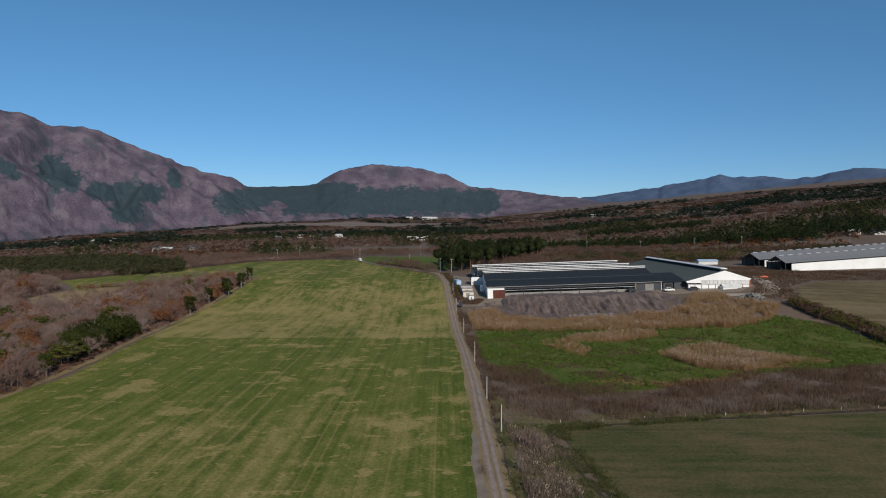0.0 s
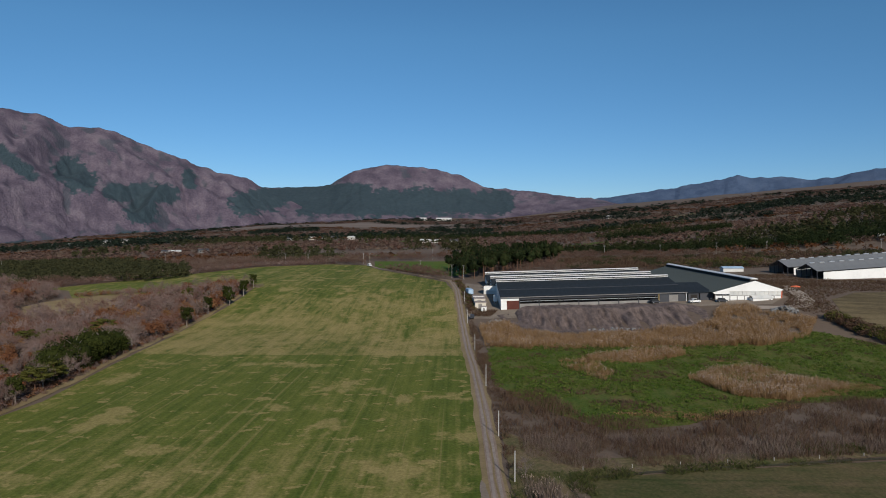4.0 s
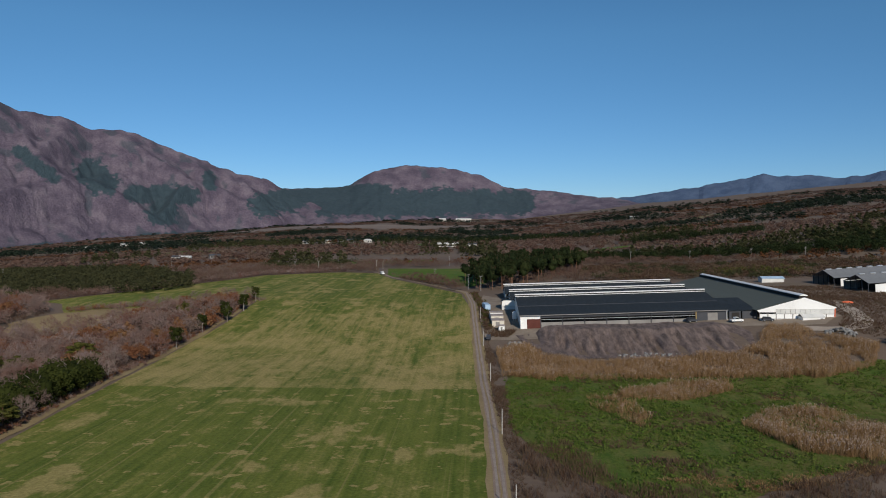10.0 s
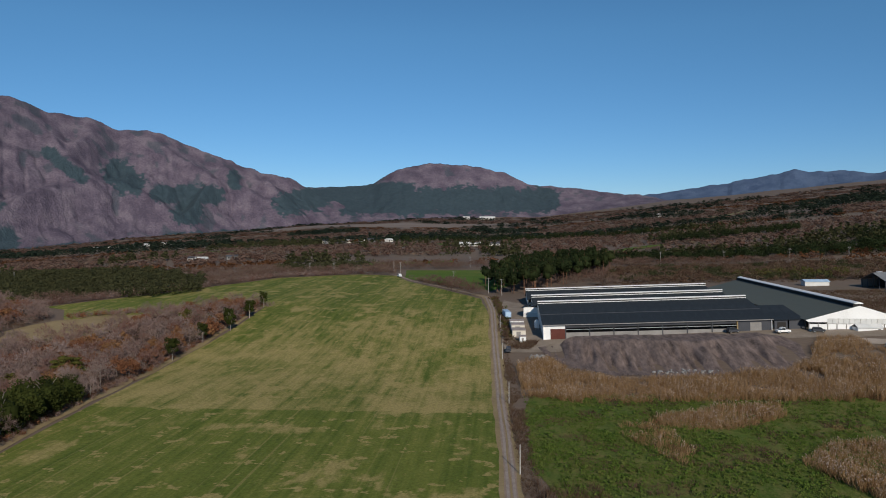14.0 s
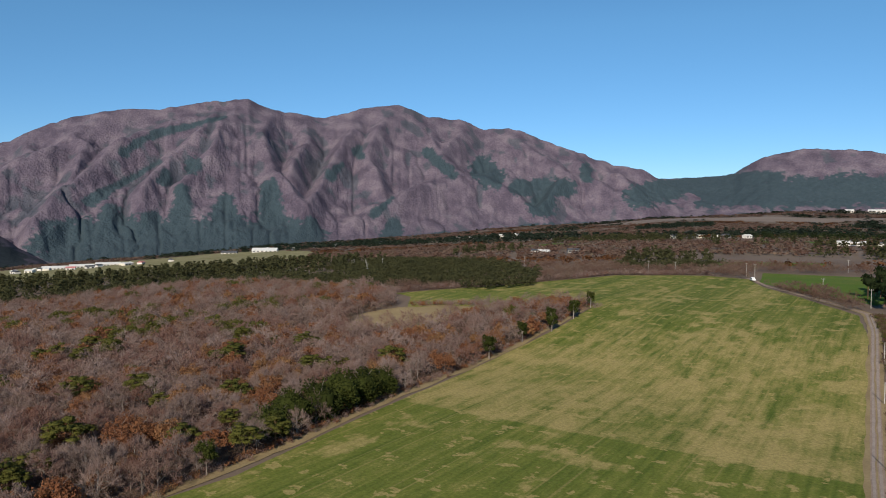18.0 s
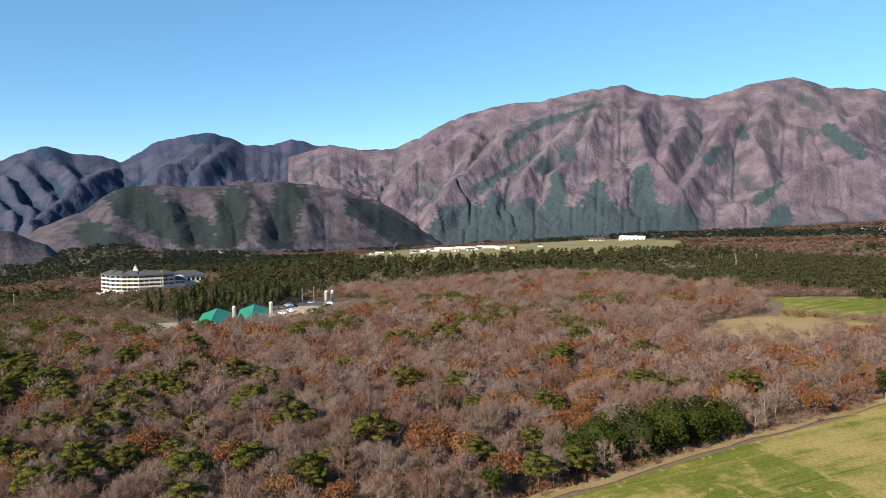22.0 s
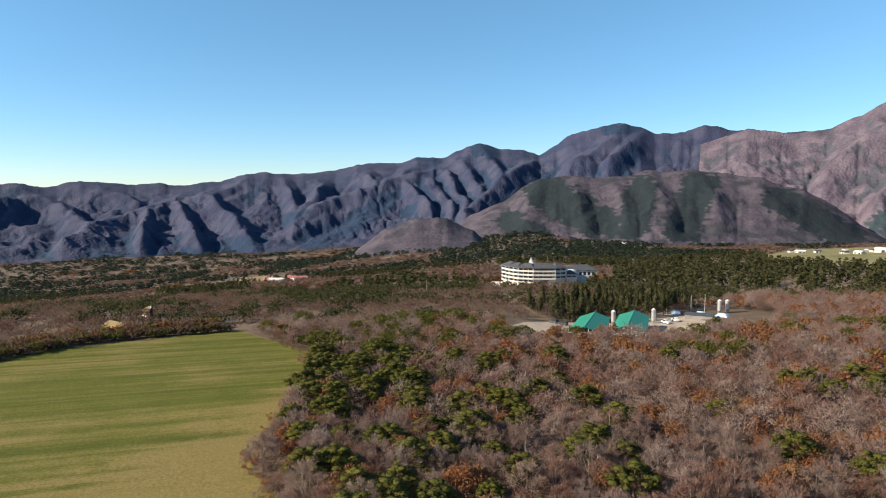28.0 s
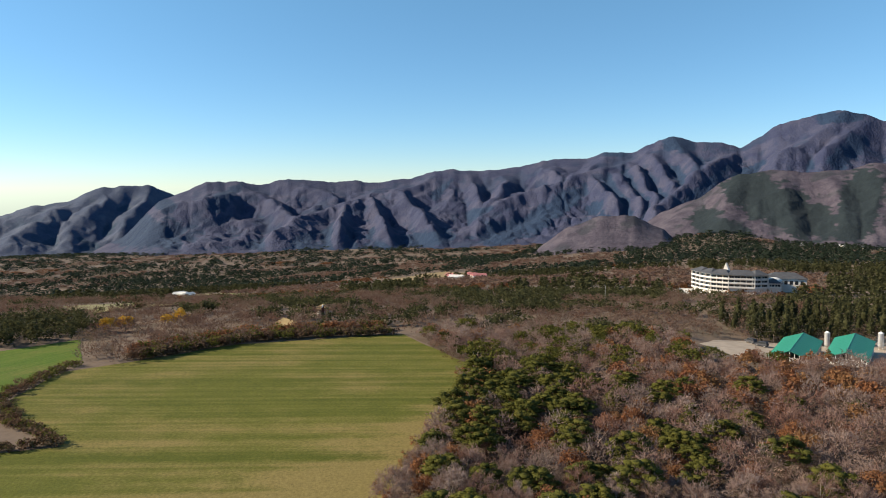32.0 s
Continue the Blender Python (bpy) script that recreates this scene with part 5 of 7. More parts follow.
HUMP = [(-196, 450), (-178, 478), (-205, 550), (-300, 640), (-430, 660), (-440, 570), (-340, 505), (-275, 458)]
used = [HUMP, [(100, 486), (150, 490), (300, 474), (330, 560), (230, 585), (90, 600), (70, 520)], [(150, 520), (160, 545), (225, 535), (222, 500), (190, 505)], [(-236, -124), (-262, -114), (-280, -120), (-300, -150), (-275, -185), (-235, -160)], [(-332, 425), (-332, 20), (-280, -40), (-200, -70), (0, -70), (0, 425)], FIELD, SW, FOREST, MEADOW, [(-5, 300), (-5, 480), (165, 490), (300, 470), (300, 150), (160, 150), (10, 150)], [(-353, 126), (-330, 143), (-336, 168), (-345, 205), (-400, 250), (-445, 250), (-402, 188), (-392, 158), (-372, 134)], [(-5, 440), (85, 610), (0, 640), (-15, 520)], [(-70, 540), (-75, 615), (10, 615), (36, 592), (10, 480)], [(-186, -58), (-220, -66), (-268, -113), (-190, -140), (-120, -100)],
        *[q for _, _, _, q in FAR_PLOTS], [(-650, 105), (-600, 112), (-597, 140), (-602, 165), (-608, 195), (-622, 222), (-660, 210), (-640, 160)]]
for r0, r1, gap, size, sd_ in ((150, 560, 6.4, 1.3, 1), (560, 1100, 12.0, 1.7, 2), (1100, 2000, 18, 3.3, 3), (2000, 3300, 31, 6.0, 4)):
    x, y, r = far_points(r0, r1, gap, sd_)
    ok = np.ones(len(x), bool)
    for p in used:
        ok &= ~inside(x, y, p)
    op = in_any(x, y, OPEN)
    con = in_any(x, y, CONIFERS) | (fbm(x / 160, y / 160, 3, 61) > 0.45) | ((r > 900) & (y < 500) & (fbm(x / 260, y / 90, 3, 65) > -0.05)) | ((r < 560) & (x < -330) & (y < 240) & (fbm(x / 24, y / 24, 2, 63) > 0.25))
    dec = ok & ~con & ~op & ((fbm(x / 110, y / 110, 3, 19) > -0.75) | (r < 560))
    con &= ok & ~op
    g = np.random.default_rng(sd_)
    flat = min(1.0, 1.25 / size)
    oak = dec & (g.random(len(x)) < 0.1)
    dec &= ~oak
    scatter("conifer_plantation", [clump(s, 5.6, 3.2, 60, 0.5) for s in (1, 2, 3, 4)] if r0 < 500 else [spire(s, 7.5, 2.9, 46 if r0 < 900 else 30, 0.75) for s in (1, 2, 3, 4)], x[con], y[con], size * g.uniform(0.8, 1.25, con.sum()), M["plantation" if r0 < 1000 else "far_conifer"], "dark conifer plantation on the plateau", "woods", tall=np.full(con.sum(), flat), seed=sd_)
    scatter("bare_copse", [bare_tree(s, 4.6, 110, 0.11, 3.3, 20, 1.2)[2] if r0 < 500 else clump(s, 5.0, 3.3, 30, 0.75) for s in (4, 5, 6, 7)], x[dec], y[dec], size * g.uniform(0.7, 1.2, dec.sum()), M["copse"], "leafless brown copses on the plateau", "woods", tall=np.full(dec.sum(), flat), seed=sd_ + 10)
    scatter("rusty_copse", [clump(s, 5.0, 3.3, 54 if r0 < 500 else 30, 0.5 if r0 < 500 else 0.75) for s in (7, 8, 9)], x[oak], y[oak], size * g.uniform(0.7, 1.1, oak.sum()), M["rusty"], "rust-brown trees among the copses", "woods", tall=np.full(oak.sum(), flat), seed=sd_ + 20)



for poly, tall_, gap_, lab in ((HUMP, 8.0, 5.6, "dark conifer wood on a low rise beyond the field"), ([(-236, -124), (-262, -114), (-280, -120), (-300, -150), (-275, -185), (-235, -160)], 11.0, 5.0, "tall dark conifers behind the green pasture"),
                              ([(60, 640), (140, 636), (200, 626), (330, 600), (340, 640), (205, 668), (140, 680), (70, 672)], 10.5, 5.4, "dark conifer belt behind the farm"),
                              ([(290, 640), (420, 600), (460, 700), (330, 740)], 11.0, 6.0, "dark conifer belt on the rise behind the long sheds"), ([(190, 880), (330, 850), (350, 905), (200, 935)], 11.0, 6.5, "dark conifer wood on the eastern slope"), ([(-160, 1130), (300, 1120), (310, 1165), (-160, 1175)], 13.0, 8.0, "long dark conifer belt across the plateau")):
    hx, hy = spread(poly, gap_, 44)
    scatter("conifer_plantation", [clump(s, tall_, 3.9, 90, 0.6) for s in (11, 12, 13, 14)], hx, hy, np.random.default_rng(44).uniform(0.65, 1.2, len(hx)), M["cedar" if "belt" in lab or "slope" in lab else "plantation"], lab, "woods", seed=44)
BACK = [(100, 486), (150, 490), (300, 474), (330, 560), (230, 585), (90, 600), (70, 520)]
bx, by = spread(BACK, 3.4, 46)
olive = fbm(bx / 18, by / 18, 2, 47) > 0.35
for pick_, m_, lab in ((~olive, "heath", "dark brown scrub behind the barns"), (olive, "plantation", "olive-green bushes behind the barns")):
    scatter("back_scrub", [clump(s, 3.2, 2.4, 46, 0.34) for s in (31, 32, 33)], bx[pick_], by[pick_], np.random.default_rng(48).uniform(0.5, 1.4, pick_.sum()), M[m_], lab, "scrub", seed=48)
OLIVE = [(150, 520), (160, 545), (225, 535), (222, 500), (190, 505)]
ox, oy = spread(OLIVE, 4.5, 45)
scatter("olive_scrub", [clump(s, 4.0, 2.8, 60, 0.45) for s in (21, 22, 23)], ox, oy, np.random.default_rng(45).uniform(0.6, 1.2, len(ox)), M["pine"], "olive-green scrub behind the farm", "scrub", seed=45)
# ---- farm buildings ----
def place(name, m, label, category, group=""):
    ob = new(name)
    ob.matrix_world = m
    return tagged(ob, label, category, group)


def slope_panels(t, x0, x1, y0, z0, y1, z1, width, material, thick=0.12, name="roof_panel"):
    """Roof sheets side by side on one slope, from the eave (y0, z0) up to (y1, z1), with narrow raised seams."""
    n = max(1, round((x1 - x0) / width))
    w = (x1 - x0) / n
    bm = bmesh.new()
    d = Vector((0, y1 - y0, z1 - z0)).normalized()
    up = Vector((1, 0, 0)).cross(d) * thick
    if up.z < 0:
        up = -up
    a, b = Vector((0.005, y0, z0)), Vector((0.005, y1, z1))
    vs = [bm.verts.new(p) for p in (a, a + Vector((w - 0.01, 0, 0)), b + Vector((w - 0.01, 0, 0)), b)]
    us = [bm.verts.new(v.co + up) for v in vs]
    bm.faces.new(vs), bm.faces.new(us[::-1])
    for k in range(4):
        bm.faces.new((vs[k], us[k], us[(k + 1) % 4], vs[(k + 1) % 4]))
    for side in (0.0,):
        r = [bm.verts.new(p) for p in (a + up, a + up + Vector((0.10, 0, 0.035)), b + up + Vector((0.10, 0, 0.035)), b + up)]
        bm.faces.new(r)
        r2 = [bm.verts.new(p) for p in (a + up + Vector((0.10, 0, 0.035)), a + up + Vector((0.2, 0, 0)), b + up + Vector((0.2, 0, 0)), b + up + Vector((0.10, 0, 0.035)))]
        bm.faces.new(r2)
    bmesh.ops.recalc_face_normals(bm, faces=bm.faces)
    me = bpy.data.meshes.new(name)
    bm.to_mesh(me)
    bm.free()
    me.materials.append(M[material])
    for k in range(n):
        ob = new(name, me)
        ob.parent = t
        ob.location = (x0 + k * w, 0, 0)


def yprism(pts, x0, x1):
    """A solid with the outline pts in y and z, from x0 to x1."""
    bm = bmesh.new()
    a = [bm.verts.new((x0, y, z)) for y, z in pts]
    b = [bm.verts.new((x1, y, z)) for y, z in pts]
    bm.faces.new(a), bm.faces.new(b[::-1])
    for i in range(len(pts)):
        j = (i + 1) % len(pts)
        bm.faces.new((a[j], a[i], b[i], b[j]))
    bmesh.ops.recalc_face_normals(bm, faces=bm.faces)
    return bm


def shed_roof(t, x0, x1, y0, ze0, yr, zr, y1, ze1, roof, cap="white", capw=0.8, caph=1.1, width=4.2, gable=None):
    slope_panels(t, x0, x1, y0, ze0, yr, zr, width, roof)
    slope_panels(t, x0, x1, y1, ze1, yr, zr, width, roof)
    if cap:
        # the vent gap is a box in the painted shade colour
        part("ridge_vent", boxes((x0, yr - capw * 0.8, zr - 0.1, x1, yr + capw * 0.8, zr + caph * 0.7)), M["shade"], t, "ridge vent coloured near-black as shade")
        part("ridge_cap", yprism([(yr - capw * 1.1, zr + caph * 0.82), (yr, zr + caph), (yr + capw * 1.1, zr + caph * 0.82), (yr + capw * 1.1, zr + caph * 0.6), (yr - capw * 1.1, zr + caph * 0.6)], x0 - 0.2, x1 + 0.2), M[cap], t, "white ridge cap")
        part("ridge_flashing", boxes((x0 - 0.1, yr - capw * 1.3, zr - 0.24, x1 + 0.1, yr - capw * 0.82, zr + caph * 0.13)), M[cap], t, "white ridge flashing")
    if gable:
        g = [(y0 + 0.5, ze0 - 0.02), (yr, zr - 0.05), (y1 - 0.5, ze1 - 0.02), (y1 - 0.5, -3), (y0 + 0.5, -3)]
        part("gable_wall", yprism(g, x0 + 0.3, x0 + 0.5), M[gable], t)
        part("gable_wall", yprism(g, x1 - 0.5, x1 - 0.3), M[gable], t)


TILT = pose(21.5, 333, 6.9, 0, -1.9, 0)
b1 = place("cattle_barn", TILT, "long low cattle barn with dark steel roof and open curtain front", "barn", "roofs of the cattle barn")
shed_roof(b1, 0, 84.5, -0.9, 4.0, 29, 9.0, 43.5, 6.4, "roof_dark", gable="white")
part("eave_flashing", boxes((0, -0.98, 3.82, 84.5, -0.9, 4.12)), M["grey_wall"], b1)
part("front_panel", boxes((0.3, 0, -2, 8.6, 0.18, 3.95)), M["white"], b1, "white cladding panel")
part("roof_seam", boxes((0, -0.2, -0.03, 84.5, 0.2, 0.05)), M["tile"], b1, "grey flashing across the roof").matrix_local = pose(0, 12.5, 6.4, 9.5)
part("shutter", boxes((3.0, -0.08, -1.9, 8.55, -0.01, 2.4), bevel=0.03), M["rust"], b1, "rust-red roller shutter")
for k in range(7):
    xa = 8.9 + k * 9.0
    part("post", boxes((xa - 0.35, -0.15, -2, xa, 0.2, 3.9)), M["dark_wall"], b1)
    part("concrete_panel", boxes((xa + 0.03, 0.0, -2, xa + 8.6, 0.2, 0.9), bevel=0.03), M["grey_wall"], b1, "weathered concrete wall panel")
    part("curtain", boxes((xa + 0.03, 0.05, 2.75, xa + 8.6, 0.12, 3.85)), M["dark_wall"], b1, "rolled dark wind curtain")
    part("rail", boxes((xa + 0.03, -0.02, 1.95, xa + 8.6, 0.06, 2.12)), M["steel"], b1)
# backing in shade colour, so the open front looks dark inside
part("shade_backing", boxes((9, 6.0, -2, 72, 6.2, 4.2)), M["shade"], b1)
part("feed_floor", boxes((9, 0.3, -0.6, 72, 6.0, -0.4)), M["grey_wall"], b1)
part("post", boxes((71.6, -0.2, -2, 72.1, 0.2, 3.9)), M["straw"], b1, "tan painted post")
part("dark_wall", boxes((72.2, 0, -2, 84.2, 0.2, 3.95)), M["dark_wall"], b1, "dark steel cladding")
part("door", boxes((76.5, -0.06, -0.3, 80.5, 0.02, 3.0)), M["grey_wall"], b1, "grey sliding door")
part("back_wall", boxes((0.3, 43.0, -2, 84.2, 43.2, 6.3)), M["white"], b1)
b2 = place("cattle_barn", TILT, "middle cattle barn under a dark steel roof", "barn", "roofs of the cattle barn")
shed_roof(b2, -1.5, 83.5, 43.8, 6.2, 56, 8.9, 71.5, 6.0, "roof_dark", gable="white")
part("side_wall", boxes((-1.2, 71.0, -2, 83, 71.2, 5.9)), M["white"], b2)
b3 = place("cattle_barn", TILT, "rear cattle barn under a dark steel roof", "barn", "roofs of the cattle barn")
shed_roof(b3, -3.0, 85, 71.9, 6.0, 87, 9.0, 103, 4.5, "roof_dark", gable="white")
part("back_wall", boxes((-2.6, 102.3, -3, 84.6, 102.5, 4.4)), M["grey_wall"], b3)
lean = place("lean_to_shed", TILT, "dark steel lean-to at the end of the cattle barn", "shed")
slope_panels(lean, 85, 96, -0.6, 3.6, 20, 6.6, 3.6, "roof_dark")
part("wall", boxes((85.2, 0, -2.5, 89.8, 0.2, 3.6), (90.4, 0, -2.5, 95.8, 0.2, 3.6), (95.6, 0.2, -2.5, 95.8, 20, 3.5)), M["dark_wall"], lean)
# doorway is a panel in the shade colour
part("door", boxes((86.2, -0.08, -0.5, 89.2, -0.01, 2.8)), M["shade"], lean, "open doorway filled with shade colour")

# tall barn with the white gable
fb = place("freestall_barn", pose(117.0, 330, 9.0), "long freestall barn with grey-green roof and white gable", "barn")


def xz(pts, y0, y1):
    return prism(pts, y0, y1)


def roof_len(t, x0, z0, x1, z1, y0, y1, width, material):
    """Sheets on a slope that faces east or west; their seams run up the slope."""
    n = max(1, round((y1 - y0) / width))
    w = (y1 - y0) / n
    bm = bmesh.new()
    d = Vector((x1 - x0, 0, z1 - z0)).normalized()
    up = Vector((-d.z, 0, d.x)) * 0.12
    up = up if up.z > 0 else -up
    vs = [bm.verts.new(p) for p in (Vector((x0, 0.02, z0)), Vector((x1, 0.02, z1)), Vector((x1, w - 0.02, z1)), Vector((x0, w - 0.02, z0)))]
    us = [bm.verts.new(v.co + up) for v in vs]
    bm.faces.new(vs), bm.faces.new(us)
    for k in range(4):
        bm.faces.new((vs[k], us[k], us[(k + 1) % 4], vs[(k + 1) % 4]))
    bmesh.ops.recalc_face_normals(bm, faces=bm.faces)
    me = bpy.data.meshes.new("roof_panel")
    bm.to_mesh(me)
    bm.free()
    me.materials.append(M[material])
    for k in range(n):
        ob = new("roof_panel", me)
        ob.parent, ob.location = t, (0, y0 + k * w, 0)


roof_len(fb, -1.0, 4.9, 17.0, 10.0, -0.8, 124, 4.2, "roof_green")
roof_len(fb, 30.4, 6.3, 18.4, 10.0, -0.8, 124, 4.2, "roof_green")
part("ridge_monitor", xz([(15.9, 11.1), (17.5, 11.6), (19.0, 11.1), (19.0, 10.85), (15.9, 10.85)], -0.6, 124), M["white"], fb, "white raised ridge monitor")
# vent below the monitor, a box in the painted shade colour
part("ridge_vent", boxes((15.6, -0.5, 9.55, 18.6, 124, 10.84)), M["shade"], fb, "ridge vent coloured near-black as shade")
part("gable_fascia", xz([(-1.0, 4.9), (17.7, 10.2), (30.4, 6.3), (29.6, 5.9), (29.6, 5.5), (6.5, 5.5), (6.5, 4.2), (0, 4.2), (-0.6, 4.6)], -0.85, -0.65), M["white"], fb, "white gable cladding")
for k in range(12):
    part("window_panel", boxes((6.6 + k * 1.92, -0.7, 3.65, 8.42 + k * 1.92, -0.6, 5.45)), M["poly"], fb, "translucent wall panel")
for k in range(9):
    xk = 0.1 + k * 3.26
    part("post", boxes((xk, -0.75, -2, xk + 0.28, -0.5, 4.1 if k < 2 else 3.65)), M["grey_wall"], fb)
    part("wall_panel", boxes((xk + 0.32, -0.66, -2, xk + 3.2, -0.56, 3.5), bevel=0.02), M["white"], fb)
    part("rail", boxes((xk + 0.32, -0.74, 1.55, xk + 3.2, -0.67, 1.7)), M["grey_wall"], fb)
part("side_wall", boxes((29.4, -0.5, -2.5, 29.6, 124, 6.2)), M["white"], fb)
part("corner_trim", boxes((29.45, -0.9, -2, 29.8, -0.55, 5.9)), M["orange"], fb, "orange corner trim")
# backing in shade colour behind the open west side
part("shade_backing", boxes((6, 0, -2, 6.2, 123, 6.5)), M["shade"], fb)
for k in range(14):
    part("side_post", boxes((-0.4, 1 + k * 9.2, -2.5, -0.1, 1.3 + k * 9.2, 5.0)), M["dark_wall"], fb)
part("back_wall", xz([(0, -2), (0, 4.8), (17.7, 9.8), (29.4, 6.2), (29.4, -2)], 123.4, 123.6), M["white"], fb)

# small white hut before the gable
hut = place("hut", pose(132.5, 325.6, 9.2, 0, 0, 6), "small white gabled hut before the barn", "shed")
part("wall", boxes((0, 0, -1, 9, 0.15, 2.6), (0, 3.6, -1, 9, 3.75, 2.6), (0, 0.15, -1, 0.15, 3.6, 2.6), (8.85, 0.15, -1, 9, 3.6, 2.6)), M["white"], hut)
part("roof", yprism([(-0.3, 2.5), (1.9, 3.7), (4.05, 2.5), (4.05, 2.35), (1.9, 3.55), (-0.3, 2.35)], -0.2, 9.2), M["poly"], hut)
part("door", boxes((7.2, -0.06, 0.0, 8.2, -0.01, 2.0)), M["dark_wall"], hut, "dark door")

# sheds, containers and a trailer west of the barns
wb = place("milk_house", pose(15.6, 374, gz(18, 376), 0, 0, -4), "small white gabled outbuilding beside the barns", "shed")
part("wall", boxes((0, 0, -1.5, 6.2, 6, 4.2)), M["white"], wb)
part("base_wall", boxes((-0.05, -0.06, -1.5, 6.25, -0.005, 1.8)), M["poly"], wb)
part("roof", prism([(-0.5, 4.0), (3.1, 5.9), (6.7, 4.0), (6.7, 3.8), (3.1, 5.7), (-0.5, 3.8)], -0.5, 6.4), M["roof_dark"], wb)
tank = place("feed_bin", pose(20.2, 349.5, gz(20, 349)), "small white feed bin by the barn wall", "bin")
bmt = bmesh.new()
tube(bmt, (0, 0, 0.8), (0, 0, 3.6), 1.0, 1.0, 14)
tube(bmt, (0, 0, 3.6), (0, 0, 4.2), 1.0, 0.2, 14)
part("body", bmt, M["white"], tank)
part("leg", boxes(*[(0.6 * math.cos(a) - 0.06, 0.6 * math.sin(a) - 0.06, -0.5, 0.6 * math.cos(a) + 0.06, 0.6 * math.sin(a) + 0.06, 0.85) for a in (0.8, 2.4, 3.9, 5.5)]), M["steel"], tank)


def container(x, y, turn, w, d, h, wall, label):
    t = thing("storage_shed", x, y, gz(x, y), turn, label, "shed", "storage sheds by the lane")
    part("wall", boxes((0, 0, -0.6, w, d, h), bevel=0.05), M[wall], t)
    part("roof", boxes((-0.2, -0.2, h - 0.02, w + 0.2, d + 0.2, h + 0.22), bevel=0.05), M["faded_roof"], t)
    part("door", boxes((w * 0.3, -0.06, 0.1, w * 0.62, -0.01, h * 0.8)), M["grey_wall"], t)
    return t


container(10.2, 339.5, 3, 5.2, 6.5, 2.6, "cream", "beige flat-roofed storage shed")
container(9.9, 347.5, 3, 5.4, 6.5, 2.8, "cream", "beige flat-roofed storage shed")
container(9.6, 355.5, 3, 5.6, 5.0, 2.6, "white", "white flat-roofed storage shed")
container(12.8, 330.2, 4, 2.4, 3.0, 2.4, "white", "small white storage box")
tr = thing("trailer", 7.6, 369.5, gz(8, 374), 8, "pale blue covered trailer parked by the lane", "trailer")
part("box", boxes((0, 0, 0.9, 2.6, 9.5, 3.3), bevel=0.15), M["blue"], tr)
part("chassis", boxes((0.2, 0.2, 0.6, 2.4, 9.2, 0.9)), M["dark_wall"], tr)
for sx in (-0.05, 2.35):
    for sy in (1.5, 6.5, 8.0):
        bmw = bmesh.new()
        tube(bmw, (sx, sy, 0.48), (sx + 0.3, sy, 0.48), 0.48, 0.48, 12)
        part("wheel", bmw, M["rubber"], tr)

# long cattle sheds to the east
for k, (x0, y0, lab) in enumerate(((203, 408, "long shed with dull grey roof and white side wall"), (200, 436, "rear long shed with dull grey roof"))):
    g = place("long_shed", pose(x0, y0, gz(x0, y0) + 0.4, 0, -3.4, 9), lab, "shed", "long sheds in the east")
    shed_roof(g, 0, 150, 0, 4.2, 9.5, 8.0, 19, 4.2, "roof_grey", None, width=5)
    part("side_wall", boxes((4, 0.3, -4, 150, 0.5, 3.6), bevel=0.02), M["white"], g)
    part("back_wall", boxes((0, 18.5, -4, 150, 18.7, 4.1)), M["grey_wall"], g)
    # backing in shade colour behind the open gable
    part("shade_backing", yprism([(0.6, 4), (9.5, 7.7), (18.4, 4), (18.4, -3), (0.6, -3)], 9, 9.2), M["shade"], g)
    for j in range(5):
        part("gable_post", boxes((0.1, 0.5 + j * 4.4, -3, 0.4, 0.8 + j * 4.4, 4.2 + 3.6 * (1 - abs(j - 2) / 2.1))), M["dark_wall"], g)
    for j in range(24):
        part("ridge_vent", boxes((2 + j * 6.2, 9.0, 8.05, 5.2 + j * 6.2, 10.0, 8.6), bevel=0.1), M["steel"], g, "shiny steel ridge vent")
ns = place("open_shed", pose(171, 461, gz(174, 463), 0, 0, 2), "small shed with faded blue roof", "shed")
part("wall", boxes((0, 0, -1, 13, 5, 2.6)), M["poly"], ns)
part("roof", yprism([(-0.4, 2.5), (2.5, 3.5), (5.4, 2.5), (5.4, 2.3), (2.5, 3.3), (-0.4, 2.3)], -0.3, 13.3), M["blue"], ns)
tp = thing("tarp_heap", 169, 363, gz(169, 363), 10, "orange tarpaulin over a heap beside the track", "tarp")
bmh = bmesh.new()
bmesh.ops.create_icosphere(bmh, subdivisions=3, radius=1.0, matrix=Matrix.Diagonal((2.8, 1.5, 1.0, 1)))
for v in bmh.verts:
    v.co *= 1 + 0.14 * noise.noise(v.co * 1.3)
    v.co.z = max(v.co.z, -0.2)
part("cover", bmh, M["orange"], tp)


